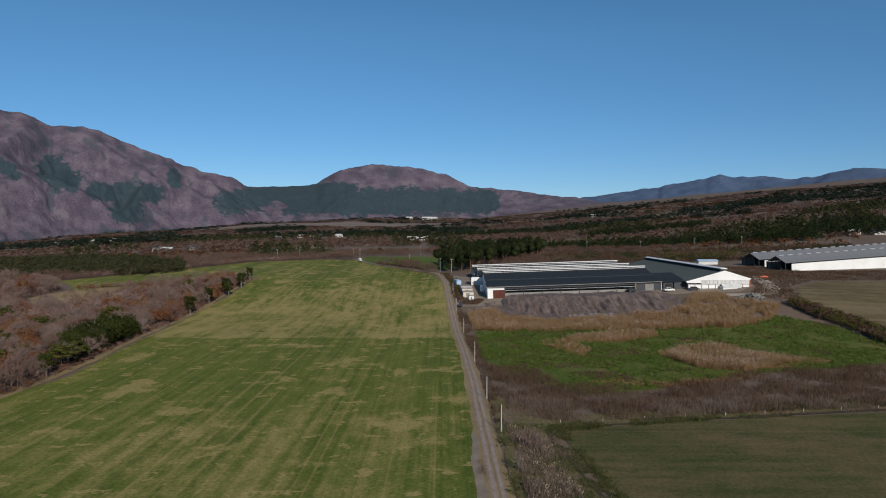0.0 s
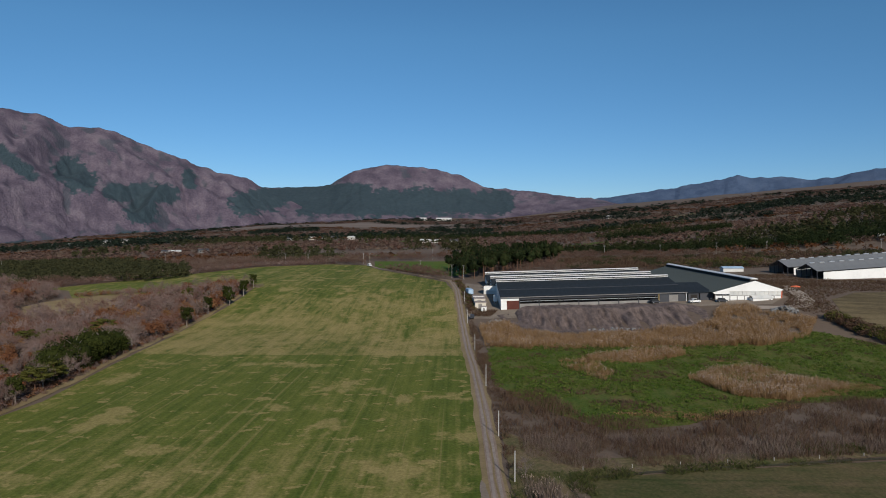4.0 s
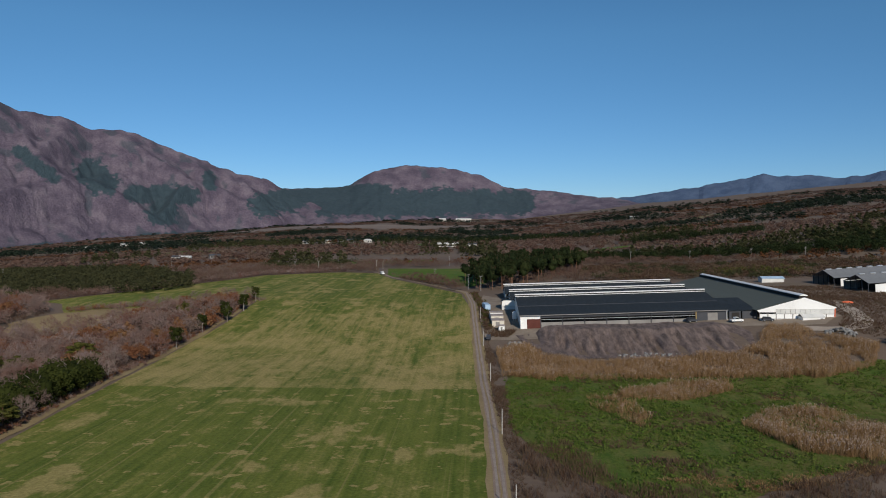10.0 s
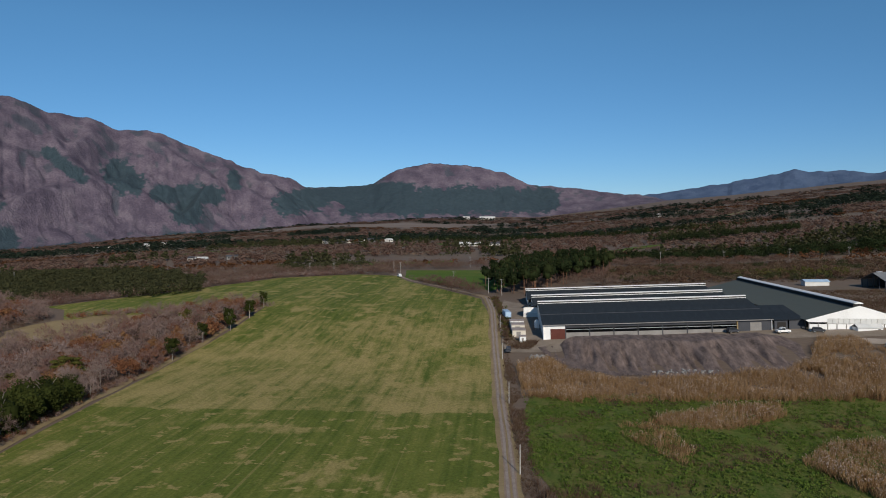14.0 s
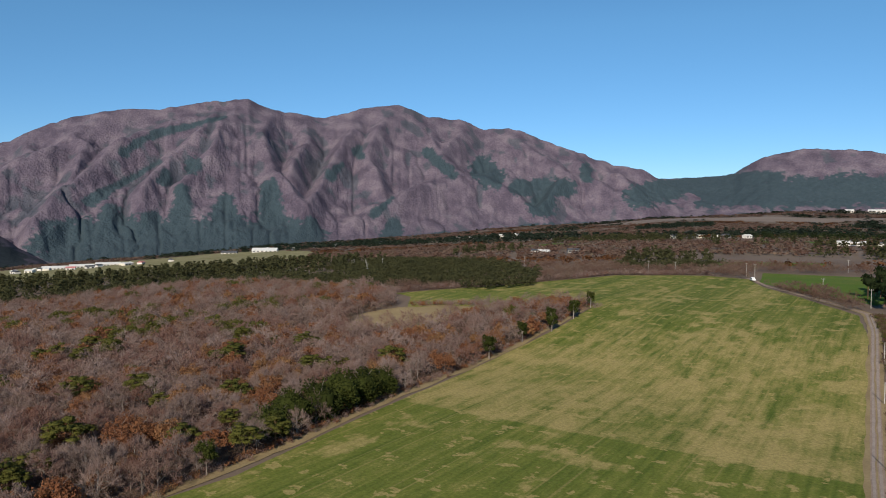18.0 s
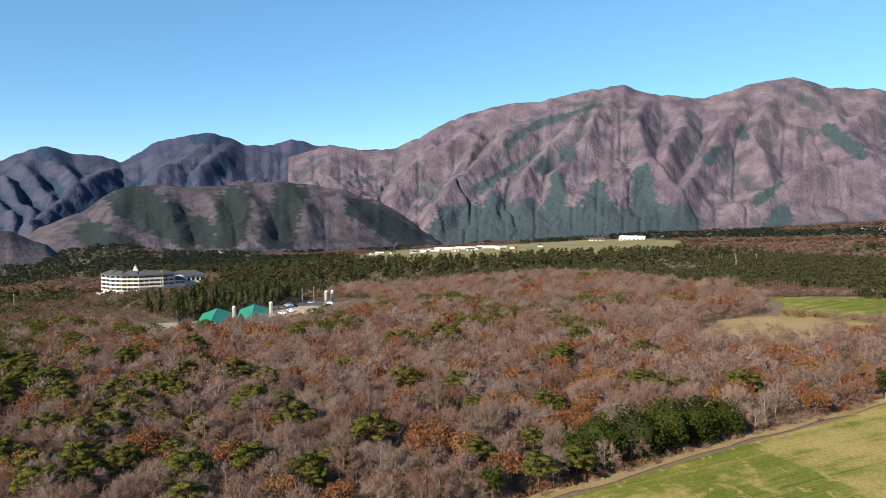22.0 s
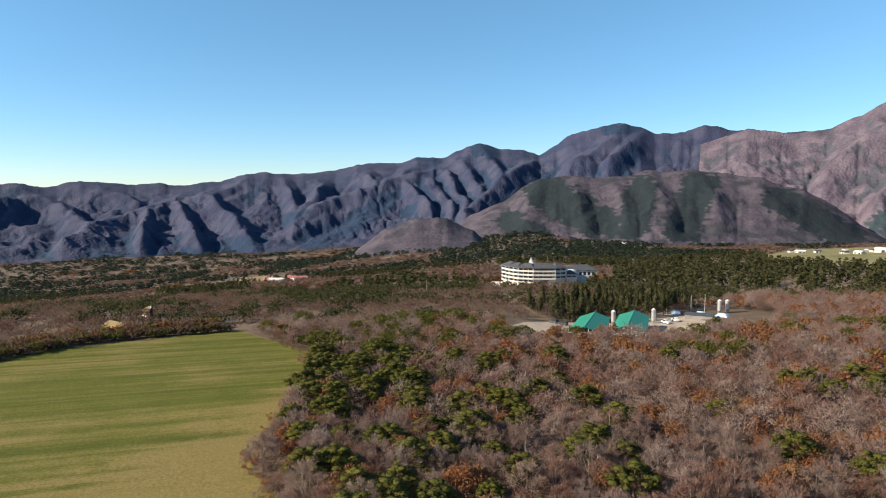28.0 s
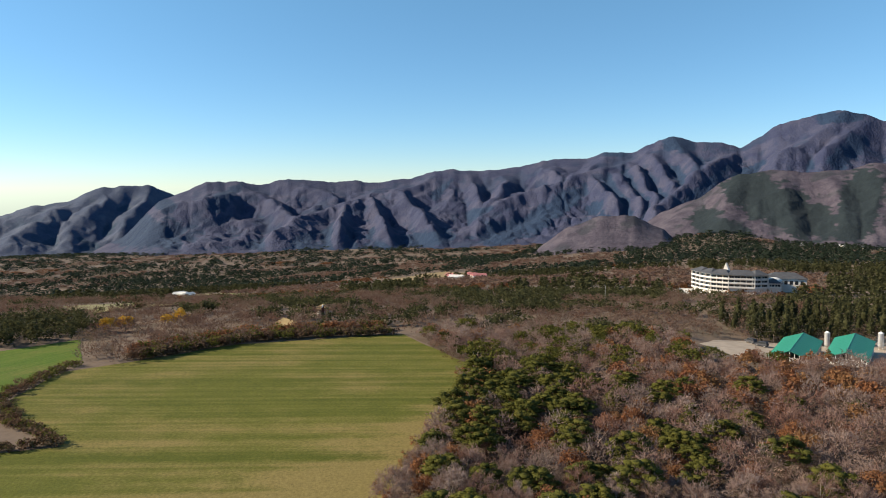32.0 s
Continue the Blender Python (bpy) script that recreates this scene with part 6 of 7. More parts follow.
def car(name, x, y, turn, paint, label, bed=False, scale=1.0):
    t = thing(name, x, y, gz(x, y) + 0.15, turn, label, "vehicle")
    t.scale = (scale,) * 3
    bm = prism([(-2.2, 0.45), (-2.2, 0.95), (-1.1, 1.05), (2.1, 1.05), (2.2, 0.5), (2.1, 0.4), (-2.1, 0.4)], -0.85, 0.85)
    bmesh.ops.bevel(bm, geom=bm.edges[:], offset=0.05, segments=1, affect="EDGES")
    part("body", bm, M[paint], t)
    cab = [(-1.3, 1.02), (-0.7, 1.75), (0.35, 1.8), (0.45, 1.02)] if bed else [(-1.4, 1.02), (-0.8, 1.7), (1.7, 1.75), (2.1, 1.02)]
    part("cabin", prism(cab, -0.78, 0.78), M[paint], t)
    win = [(a * 0.92 - 0.03, 1.08 + (z - 1.02) * 0.82) for a, z in cab]
    part("window", prism(win, -0.8, 0.8), M["glass"], t, "dark glass")
    part("windscreen", prism([(a + (-0.05 if a < -0.6 else -0.2), z) for a, z in win], -0.68, 0.68), M["glass"], t, "dark glass")
    for sx in (-1.4, 1.4):
        for sy in (-0.86, 0.66):
            bmw = bmesh.new()
            tube(bmw, (sx, sy, 0.33), (sx, sy + 0.2, 0.33), 0.33, 0.33, 12)
            wh = part("wheel", bmw, M["rubber"], t)
            bmr = bmesh.new()
            tube(bmr, (sx, sy - 0.01, 0.33), (sx, sy + 0.21, 0.33), 0.18, 0.18, 10)
            part("rim", bmr, M["steel"], wh)
    return t


car("pickup_truck", 107.5, 327.5, 10, "white", "small white pickup truck in the farmyard", True, 1.15)
car("tractor", 91, 331, 200, "dark_wall", "dark loader parked before the barn", False, 1.1)
car("tractor", 119.5, 326.8, 170, "dark_wall", "dark machine by the gable wall", False, 1.0)
car("van", -66.5, 557, 115, "white", "white van on the lane", False, 1.25)
car("car", 8.4, 318.0, 85, "dark_wall", "dark car parked on the lane verge", False, 1.0)


# ---- compost bank before the barn ----
def bank_z(x, y):
    x, y = np.asarray(x, float), np.asarray(y, float)
    foot = 288 + 7 * sm((45 - x) / 25) * 3 + 6 * sm((x - 84) / 18) + 2.0 * fbm(x / 11, x * 0, 2, 71)
    s = (y - foot) / 25.0
    gul = 1.9 * np.abs(vnoise(x / 1.5 + 0.35 * vnoise(x / 4, y / 13, 4), y / 40, 73)) + 0.8 * np.abs(vnoise(x / 4.3, y / 40, 79))
    crest = 7.5 + 0.028 * (x - 21) + 0.4 * fbm(x / 8, y / 30, 3, 83)
    rise = np.clip(s, 0, 1) ** 0.9
    g = ground_z(x, y)
    side = sm((x - 19) / 10) * sm((106 - x) / 9)
    z = g + (np.maximum(crest - g, 0.3)) * rise * side
    return z - 1.3 * gul * np.clip(rise * (1 - rise) * 4, 0, 1) * side + 0.12 * fbm(x / 2.5, y / 2.5, 2, 75)


sheet("compost_bank", [(19, 323), (22, 310), (30, 294), (42, 285), (68, 284), (93, 288), (103, 297), (107, 312), (106, 324), (60, 327)], 0.7, 0.14, M["manure"], "steep gullied bank of dark grey compost soil", "bank", 0.5, 21, bank_z)


def rock_mesh(seed, r=0.5):
    bm = bmesh.new()
    bmesh.ops.create_icosphere(bm, subdivisions=1, radius=r)
    for v in bm.verts:
        v.co *= 1 + 0.45 * noise.noise(v.co * 3 + Vector((seed * 7.3, 0, 0)))
        v.co.z *= 0.7
    me = bpy.data.meshes.new("rock")
    bm.to_mesh(me)
    bm.free()
    me.materials.append(M["stone"])
    return me


ROCKS = [rock_mesh(k) for k in range(5)]
rr = np.random.default_rng(8)


def rocks(cx, cy, rx, ry, n, tall, label, group):
    for k in range(n):
        a, d = rr.random() * 6.28, rr.random() ** 0.5
        x, y = cx + rx * d * math.cos(a), cy + ry * d * math.sin(a)
        ob = new("stone", ROCKS[k % 5])
        base = max(gz(x, y), float(bank_z(x, y)) if 19 < x < 107 and 284 < y < 325 else -99)
        s = rr.uniform(0.6, 1.5)
        ob.matrix_world = pose(x, y, base + 0.15 + tall * (1 - d), rr.random() * 40, rr.random() * 40, rr.random() * 360) @ Matrix.Scale(s, 4)
        tagged(ob, label, "stone", group)


rocks(64, 287.5, 11, 2.6, 30, 0.1, "pale broken stone at the foot of the bank", "stones below the bank")
rocks(136, 304, 5.5, 5.5, 110, 2.2, "grey broken stone in a heap", "stone heap")
rocks(18.5, 310, 3, 2.5, 22, 0.2, "pale rubble beside the reeds", "rubble")


# ---- poles ----
def pole(x, y, h, arms=0, label="pale concrete utility pole beside the lane", r=0.13):
    t = thing("utility_pole", x, y, gz(x, y), 0, label, "pole", "utility poles")
    bm = bmesh.new()
    tube(bm, (0, 0, -0.5), (0, 0, h), r, r * 0.7, 8)
    part("post", bm, M["pole"], t)
    for k in range(arms):
        part("crossarm", boxes((-0.9, -0.06, h - 0.5 - 0.7 * k, 0.9, 0.06, h - 0.36 - 0.7 * k)), M["grey_wall"], t)
        for s in (-0.8, 0, 0.8):
            bmi = bmesh.new()
            tube(bmi, (s, 0, h - 0.36 - 0.7 * k), (s, 0, h - 0.1 - 0.7 * k), 0.07, 0.05, 6)
            part("insulator", bmi, M["pole"], t)
    return t


for x, y, h in ((11.5, 133.6, 5.4), (10.3, 159, 5.4), (9.6, 204, 6.0), (8.0, 258, 5.8), (6.2, 309, 5.8), (5.4, 352, 6)):
    pole(x, y, h)
for x, y in ((-1.5, 462), (-24, 503), (-69, 579), (-75, 585), (-139, 583), (-119, 577), (6, 452), (-250, 610), (-20, 640)):
    pole(x, y, 9.0, 1, "tall utility pole with crossarms by the field", 0.12)
for x, y in ((89, 626), (131, 627), (177, 619), (220, 604), (255, 589), (330, 560)):
    pole(x, y, 9.5, 2, "tall utility pole with crossarms before the woods", 0.12)
for x, y in ((-346, 522), (-372, 552), (-392, 560), (-331, 505), (-384, 548), (-360, 560)):
    pole(x, y, 9.5, 1, "tall pole in a clearing among pines", 0.12)
for x, y in ((-426, 233), (-428, 241), (-520, 70)):
    pole(x, y, 11, 0, "tall pale pole beside the west yard", 0.18)


# ---- west yard: green-roofed sheds, silos ----
def green_shed(x, y, turn, length, label):
    z = -9.6
    t = place("green_shed", pose(x, y, z, 0, 0, turn), label, "shed", "green-roofed sheds")
    shed_roof(t, 0, length, -7.6, 3.7, 0, 6.5, 7.6, 3.7, "roof_emerald", None, width=3.8)
    part("ridge_cap", yprism([(-0.4, 6.5), (0, 6.75), (0.4, 6.5)], 0, length), M["roof_emerald"], t)
    for k in range(9):
        yk = -6.8 + k * 1.7
        part("post", boxes((0.4, yk - 0.08, -2, 0.55, yk + 0.08, 3.6 + 2.6 * (1 - abs(yk) / 7.6))), M["white"], t)
    for k in range(6):
        part("slat", boxes((0.3, -6.9 + 0.0, 1.2 + k * 0.5, 0.38, 6.9, 1.36 + k * 0.5)), M["white"], t)
    part("side_wall", boxes((0.6, -7.0, -2, length, -6.8, 3.6)), M["poly"], t)
    part("side_wall", boxes((0.6, 6.8, -2, length, 7.0, 3.6)), M["grey_wall"], t)
    # backing in shade colour behind the slatted front
    part("shade_backing", boxes((4, -6.7, -2, 4.2, 6.7, 3.6)), M["shade"], t)
    return t


green_shed(-341.5, 166.8, 167.5, 40, "open shed with emerald-green steel roof and white slats")
green_shed(-346.5, 186.5, 167.0, 42, "second shed with emerald-green steel roof")


def silo(x, y, h, r, label):
    z = gz(x, y)
    t = thing("silo", x, y, z, 0, label, "silo", "steel silos")
    bm = bmesh.new()
    tube(bm, (0, 0, 1.6), (0, 0, h), r, r, 18)
    tube(bm, (0, 0, 1.6), (0, 0, 0.6), r, r * 0.3, 18)
    part("body", bm, M["steel"], t)
    bm = bmesh.new()
    tube(bm, (0, 0, h), (0, 0, h + 0.7), r * 1.03, 0.25, 18)
    part("cap", bm, M["white"], t)
    for k in range(4):
        bm = bmesh.new()
        a = 0.785 + k * 1.571
        tube(bm, (r * 0.9 * math.cos(a), r * 0.9 * math.sin(a), -0.5), (r * 0.9 * math.cos(a), r * 0.9 * math.sin(a), 2.0), 0.09, 0.09, 6)
        part("leg", bm, M["steel"], t)
    for k in range(1, 4):
        bm = bmesh.new()
        tube(bm, (0, 0, 1.6 + k * (h - 1.6) / 4 - 0.05), (0, 0, 1.6 + k * (h - 1.6) / 4 + 0.05), r * 1.03, r * 1.03, 18)
        part("band", bm, M["steel"], t)


silo(-396, 186.5, 7.2, 1.15, "shiny steel silo beside the green sheds")
silo(-401, 208, 7.4, 1.15, "shiny steel silo beside the green sheds")
silo(-428, 249, 7.2, 1.2, "shiny steel silo beside the work yard")
silo(-431, 254, 6.8, 1.15, "second shiny steel silo beside the work yard")
for k, (x, y, w, d, lab) in enumerate(((-432, 226, 9, 5, "crumpled blue tarpaulin over a stack"), (-424, 238, 7, 4, "blue tarpaulin over a long stack"), (-414, 247, 8, 4, "blue tarpaulin over boards"))):
    t = thing("tarp_stack", x, y, gz(x, y), 20 * k, lab, "tarp", "blue tarpaulins")
    bm = bmesh.new()
    bmesh.ops.create_grid(bm, x_segments=14, y_segments=8, size=1.0)
    for v in bm.verts:
        e = min(1, 2.2 * (1 - max(abs(v.co.x), abs(v.co.y))))
        v.co = Vector((v.co.x * w / 2, v.co.y * d / 2, 1.9 * e + 0.3 * noise.noise(v.co * 4 + Vector((k, 0, 0)))))
    part("cover", bm, M["blue"], t)
wy = thing("work_shed", -410, 226, gz(-410, 226), 70, "low work shed with dark flat roof", "shed")
part("wall", boxes((0, 0, -1.5, 14, 8, 2.8)), M["grey_wall"], wy)
part("roof", boxes((-0.4, -0.4, 2.8, 14.4, 8.4, 3.1)), M["tile"], wy)
for x, y, tn, pt, lab in ((-398, 214, 30, "white", "white truck parked in the west yard"), (-404, 220, 10, "white", "white pickup parked in the west yard"), (-384, 155, 40, "dark_wall", "dark car parked in the gravel yard"), (-378, 159, 60, "dark_wall", "dark car parked in the gravel yard")):
    car("truck" if pt == "white" else "car", x, y, tn, pt, lab, pt == "white", 1.3)


# ---- hotel on the western slope ----
hotel = place("hotel", pose(0, 0, -19.5), "white four-storey hotel with balconies and grey roof", "building")


def wing(t, p0, p1, depth, floors, fh, bays, z0=0.0):
    p0, p1 = Vector((*p0, 0)), Vector((*p1, 0))
    L = (p1 - p0).length
    m = Matrix.Translation(p0) @ Matrix.Rotation(math.atan2((p1 - p0).y, (p1 - p0).x), 4, "Z")

    def put(name, bm, material, label="", parent=t):
        bmesh.ops.transform(bm, matrix=m, verts=bm.verts)
        return part(name, bm, M[material], parent, label)

    put("wall", boxes((0, 1.6, z0 - 6, L, depth, z0 + floors * fh)), "pale_wall")
    for f in range(floors):
        z = z0 + f * fh
        put("balcony", boxes((-0.1, 0.0, z - 0.15, L + 0.1, 0.2, z + 1.15), (-0.1, 0.2, z - 0.15, L + 0.1, 1.6, z + 0.1)), "pale_wall", "white balcony parapet")
        for b in range(bays):
            x0 = L * (b + 0.04) / bays
            put("window", boxes((x0, 1.45, z + 0.4, x0 + L / bays * 0.86, 1.58, z + 2.4)), "glass", "dark glass")
        for b in range(0, bays + 1, 2):
            x0 = L * b / bays
            put("pier", boxes((x0 - 0.18, 0.1, z + 1.1, x0 + 0.18, 1.5, z + fh - 0.1)), "pale_wall")
    put("cornice", boxes((-0.3, -0.3, z0 + floors * fh - 0.1, L + 0.3, depth + 0.3, z0 + floors * fh + 0.3)), "pale_wall")
    bm = bmesh.new()
    zt, o = z0 + floors * fh + 0.3, 0.9
    c = [bm.verts.new(v) for v in ((-o, -o, zt), (L + o, -o, zt), (L + o, depth + o, zt), (-o, depth + o, zt), (4, depth / 2, zt + 3.2), (L - 4, depth / 2, zt + 3.2))]
    for f in ((0, 1, 5, 4), (1, 2, 5), (2, 3, 4, 5), (3, 0, 4), (3, 2, 1, 0)):
        bm.faces.new([c[k] for k in f])
    put("roof", bm, "tile", "dark grey hipped roof")


ARC = [(-631.7, 120.5), (-619.9, 126.9), (-612.1, 134.9), (-608.1, 147.6), (-609.5, 166.2), (-615, 175.4)]
for k, (p0, p1) in enumerate(zip(ARC, ARC[1:])):
    wing(hotel, p0, p1, 13, 4 if k < 3 else 3, 3.2, (4, 4, 6, 9, 4)[k], 0.0 if k < 3 else 3.2)
wing(hotel, (-615.2, 176), (-617, 184), 10, 1, 3.4, 4, 3.4)
part("terrace", boxes((-628, 112, -5, -602, 132, -1.5)), M["pale_wall"], hotel, "cream terrace wall")
spire = prism([(-3.2, 12), (0, 20.5), (3.2, 12)], -2.4, 2.4)
bmesh.ops.transform(spire, matrix=pose(-620, 146, 0.5, 0, 0, 80), verts=spire.verts)
part("spire", spire, M["pale_wall"], hotel, "white pointed gable tower")
annex = place("annex", pose(-640, 188, -16, 0, 0, 95), "low white hotel annex with dark hipped roof", "building")
part("wall", boxes((-14, -8, -5, 14, 8, 5.5)), M["pale_wall"], annex)
for k in range(7):
    for y0 in (7.95, -8.06):
        part("window", boxes((-12.5 + k * 3.7, y0, 1.0, -10.3 + k * 3.7, y0 + 0.11, 3.8)), M["glass"], annex, "dark glass")
bm = bmesh.new()
c = [bm.verts.new(v) for v in ((-15, -9, 5.4), (15, -9, 5.4), (15, 9, 5.4), (-15, 9, 5.4), (-7, 0, 9.5), (7, 0, 9.5))]
for f in ((0, 1, 5, 4), (1, 2, 5), (2, 3, 4, 5), (3, 0, 4), (3, 2, 1, 0)):
    bm.faces.new([c[k] for k in f])
part("roof", bm, M["tile"], annex)
rot = place("rotunda", pose(-626, 180, -16.5), "white domed rotunda between hotel and annex", "building")
bm = bmesh.new()
tube(bm, (0, 0, -4), (0, 0, 5.2), 5, 5, 20)
part("wall", bm, M["pale_wall"], rot)
bm = bmesh.new()
bmesh.ops.create_uvsphere(bm, u_segments=20, v_segments=8, radius=5.1, matrix=pose(0, 0, 5.1) @ Matrix.Diagonal((1, 1, 0.45, 1)))
part("dome", bm, M["poly"], rot)


# ---- scattered farms and houses of the plateau ----
def house(x, y, turn, w, d, h, wall, roof, label, name="house", group="houses of the plateau", windows=3):
    w, d, h = (0.8 * w, 0.8 * d, 0.85 * h) if math.hypot(x, y) > 650 else (w, d, h)
    t = thing(name, x, y, gz(x, y), turn, label, name.replace("_", " "), group)
    part("wall", boxes((-w / 2, -d / 2, -3, w / 2, d / 2, h)), M["pale_wall" if wall == "white" else wall], t)
    part("roof", yprism([(-d / 2 - 0.5, h - 0.2), (0, h + d * 0.22), (d / 2 + 0.5, h - 0.2), (d / 2 + 0.5, h - 0.4), (-d / 2 - 0.5, h - 0.4)], -w / 2 - 0.4, w / 2 + 0.4), M["poly" if roof == "white" else roof], t)
    for k in range(windows):
        xk = -w / 2 + w * (k + 0.5) / windows
        part("window", boxes((xk - w / windows * 0.25, -d / 2 - 0.06, h * 0.3, xk + w / windows * 0.25, -d / 2 + 0.02, h * 0.72)), M["glass"], t, "dark glass")
    return t


house(-36, 1000, 3, 36, 10, 4.5, "white", "poly", "long white farmhouse before a pasture", windows=6)
house(-66, 1002, 3, 14, 8, 4, "dark_wall", "tile", "dark low outbuilding beside the farmhouse", windows=2)
house(-4, 1005, 3, 18, 8, 4, "white", "tile", "white low outbuilding beside the farmhouse", windows=3)
house(441, 2025, 20, 18, 12, 7, "white", "white", "white house on the eastern slope", windows=3)
house(-60, 3300, 0, 90, 30, 10, "white", "poly", "long white building on the far plain", windows=5)
house(-160, 3310, 8, 40, 24, 9, "white", "poly", "white building on the far plain", windows=3)
house(-303, 760, 12, 15, 9, 4.5, "white", "poly", "white house among bare trees")
house(-318, 772, -10, 11, 8, 4.5, "white", "tile", "small white house among bare trees")
house(-285, 795, 30, 14, 8, 4, "grey_wall", "tile", "grey house among bare trees")
for k in range(7):
    house(-280 + 34 * (k % 4) - 20 * (k // 4), 1190 + 40 * (k // 4) + 9 * (k % 3), 20 * k, 15, 10, 5, ("white", "cream", "grey_wall")[k % 3], ("tile", "poly")[k % 2], "small house by the far woods", windows=2)
for k in range(5):
    house(-890 + 34 * k, 1530 + 14 * k, 20, 28, 11, 5.5, "white", ("white", "poly")[k % 2], "long white farm shed below the mountain", "farm_shed", windows=4)
for k in range(6):
    house(-1180 + 36 * k, 1180 + 38 * k, -40, 42 if k % 2 else 26, 18, 7, "white", ("poly", "white", "tile")[k % 3], "white farm shed below the mountain", "farm_shed", windows=4)
for k in range(12):
    i, j = k % 3, k // 3
    house(-1192 + 19.9 * i + -19.1 * j, 714 + 35.8 * i + 10.6 * j, 60.9, 48, 16, 4.6, "white", "poly", "long white greenhouse below the mountain", "greenhouse", windows=7)
house(-1107, 1106, 40, 64, 30, 5, "white", "poly", "large white-roofed shed below the mountain", "farm_shed", windows=6)
house(-1165, 1061, 40, 40, 20, 3.6, "white", "tile", "low white shed below the mountain", "farm_shed", windows=4)
for k in range(7):
    house(-1084 + 17 * k + 6 * math.sin(k * 5), 592 + 33 * k + 9 * math.cos(k * 3), 25 * k, 16, 10, 5, ("white", "cream", "white")[k % 3], ("tile", "poly", "pinkroof")[k % 3], "small farm building on the plain", windows=2)
for k in range(12):
    house(-1330 + 26 * k + 9 * math.sin(k * 7), 600 + 14 * k + 17 * math.cos(k * 5), 31 * k, 13, 9, 5, ("white", "cream", "grey_wall")[k % 3], ("tile", "poly", "white")[k % 3], "village house below the mountain", windows=2)
for k in range(9):
    house(-1090 + 26 * (k % 5) - 12 * (k // 5), -262 + 12 * (k % 5) + 34 * (k // 5), 60 + 8 * k, 26, 14, 6, "white", "pinkroof" if k != 4 else "white", "white resort building with faded red roof", "resort_building", windows=4)
for k in range(6):
    house(-1960 + 38 * k, 330 + 36 * k, 30 * k, 20, 11, 5, "white", ("poly", "tile")[k % 2], "white building on the plain before the hills", windows=3)
for k in range(5):
    house(-640 - 20 * k, -395 - 22 * k, 40 * k, 16, 10, 5, "white", ("white", "poly")[k % 2], "white building on the southern plain", windows=3)
house(375, 630, -20, 12, 8, 4, "white", "white", "white house on the eastern slope")
house(392, 618, -20, 16, 8, 4, "white", "tile", "white house on the eastern slope")
house(-313, -40, 60, 13, 8, 3, "grey_wall", "straw", "low house with straw-coloured roof behind the hedge", windows=4)
house(-362, -52, 40, 10, 7, 3, "white", "straw", "small house with straw-coloured roof", windows=2)
tw = thing("tower", -341, -40, gz(-341, -40), 20, "red tower with white hoop above the hedge", "tower")
part("frame", boxes((-1.1, -0.5, 0, -0.7, 0.5, 7.5), (0.3, -0.5, 0, 0.7, 0.5, 6.2), (-1.1, -0.5, 5.0, 0.7, 0.5, 5.5)), M["rust"], tw, "red painted frame")
bm = bmesh.new()
for k in range(10):
    a0, a1 = math.pi * k / 10, math.pi * (k + 1) / 10
    tube(bm, (0.5 + 1.2 * math.cos(a0), 0, 6.6 + 1.2 * math.sin(a0)), (0.5 + 1.2 * math.cos(a1), 0, 6.6 + 1.2 * math.sin(a1)), 0.18, 0.18, 6)
part("hoop", bm, M["white"], tw, "white hoop")


# ---- trees on the field edge ----
ROUND = tree_models("round", round_tree, (41, 42, 43), "broad", "bark", 0.2, h=8.0, leaves=1100, size=0.24, reach=2.5, low=0.3, n=16, core=0.45)
BUSH = tree_models("bush", round_tree, (44, 45), "broad", "bark", 0.25, h=8.5, leaves=4200, size=0.24, reach=5.0, n=70, low=0.0)
CEDAR = tree_models("cedar", round_tree, (51, 52, 53), "cedar", "bark_red", 0.22, h=14, leaves=620, size=0.4, reach=3.7, low=0.36, n=26, core=0.62)
TALLC = tree_models("tall_cedar", cedar_tree, (54, 55, 56), "plantation", "bark", 0.2, h=13.5, leaves=520, size=0.4, reach=3.6, low=0.34)
YEL = tree_models("yellow", oak_tree, (61, 62), "yellow", "bark", 0.16, leaves=900, size=0.26)
DEAD = tree_models("pale", bare_tree, (71, 72), "twig", "bark", 0.16, h=9, twigs=700, width=0.035, reach=3.6)
for x, y, s in ((-113, 309, 1.2), (-114, 337, 1.15), (-110.5, 357, 1.1), (-114, 364, 1.2), (-111, 381, 1.2), (-114, 391, 0.9), (-114, 409, 1.1), (-104.5, 181.5, 0.95)):
    plant_tree("evergreen_tree", ROUND[int(x * y) % 3], x, y, s, x * 31 % 360, "small dark evergreen tree on the field edge", "tree", "evergreens on the field edge")
for x, y, s in ((-111, 205, 1.0), (-112.5, 212, 1.15), (-112, 221, 1.25), (-113, 230, 1.3), (-113, 239, 1.2), (-113.5, 248, 1.0)):
    plant_tree("evergreen_shrub", BUSH[int(y) % 2], x, y, s, y * 17 % 360, "large dense evergreen shrub on the field edge", "shrub", "evergreen shrubs")
for x, y, s in ((-116.5, 266, 1.0), (-118, 272, 0.9), (-106.5, 196, 0.9), (13.5, 135.5, 0.5), (12.5, 112, 0.42)):
    plant_tree("pale_bare_tree", DEAD[int(y) % 2], x, y, s, y * 13 % 360, "pale leafless tree with forked trunks", "tree", "pale bare trees")
for k in range(9):
    s = k / 8
    plant_tree("evergreen_tree", ROUND[k % 3], -311 + 58 * s + 3 * math.sin(k * 3), 34 + 44 * s + 2, 0.75 + 0.25 * math.sin(k * 2.2) ** 2, k * 67, "dark evergreen tree along the pasture edge", "tree", "evergreens on the pasture edge")
crng = np.random.default_rng(12)
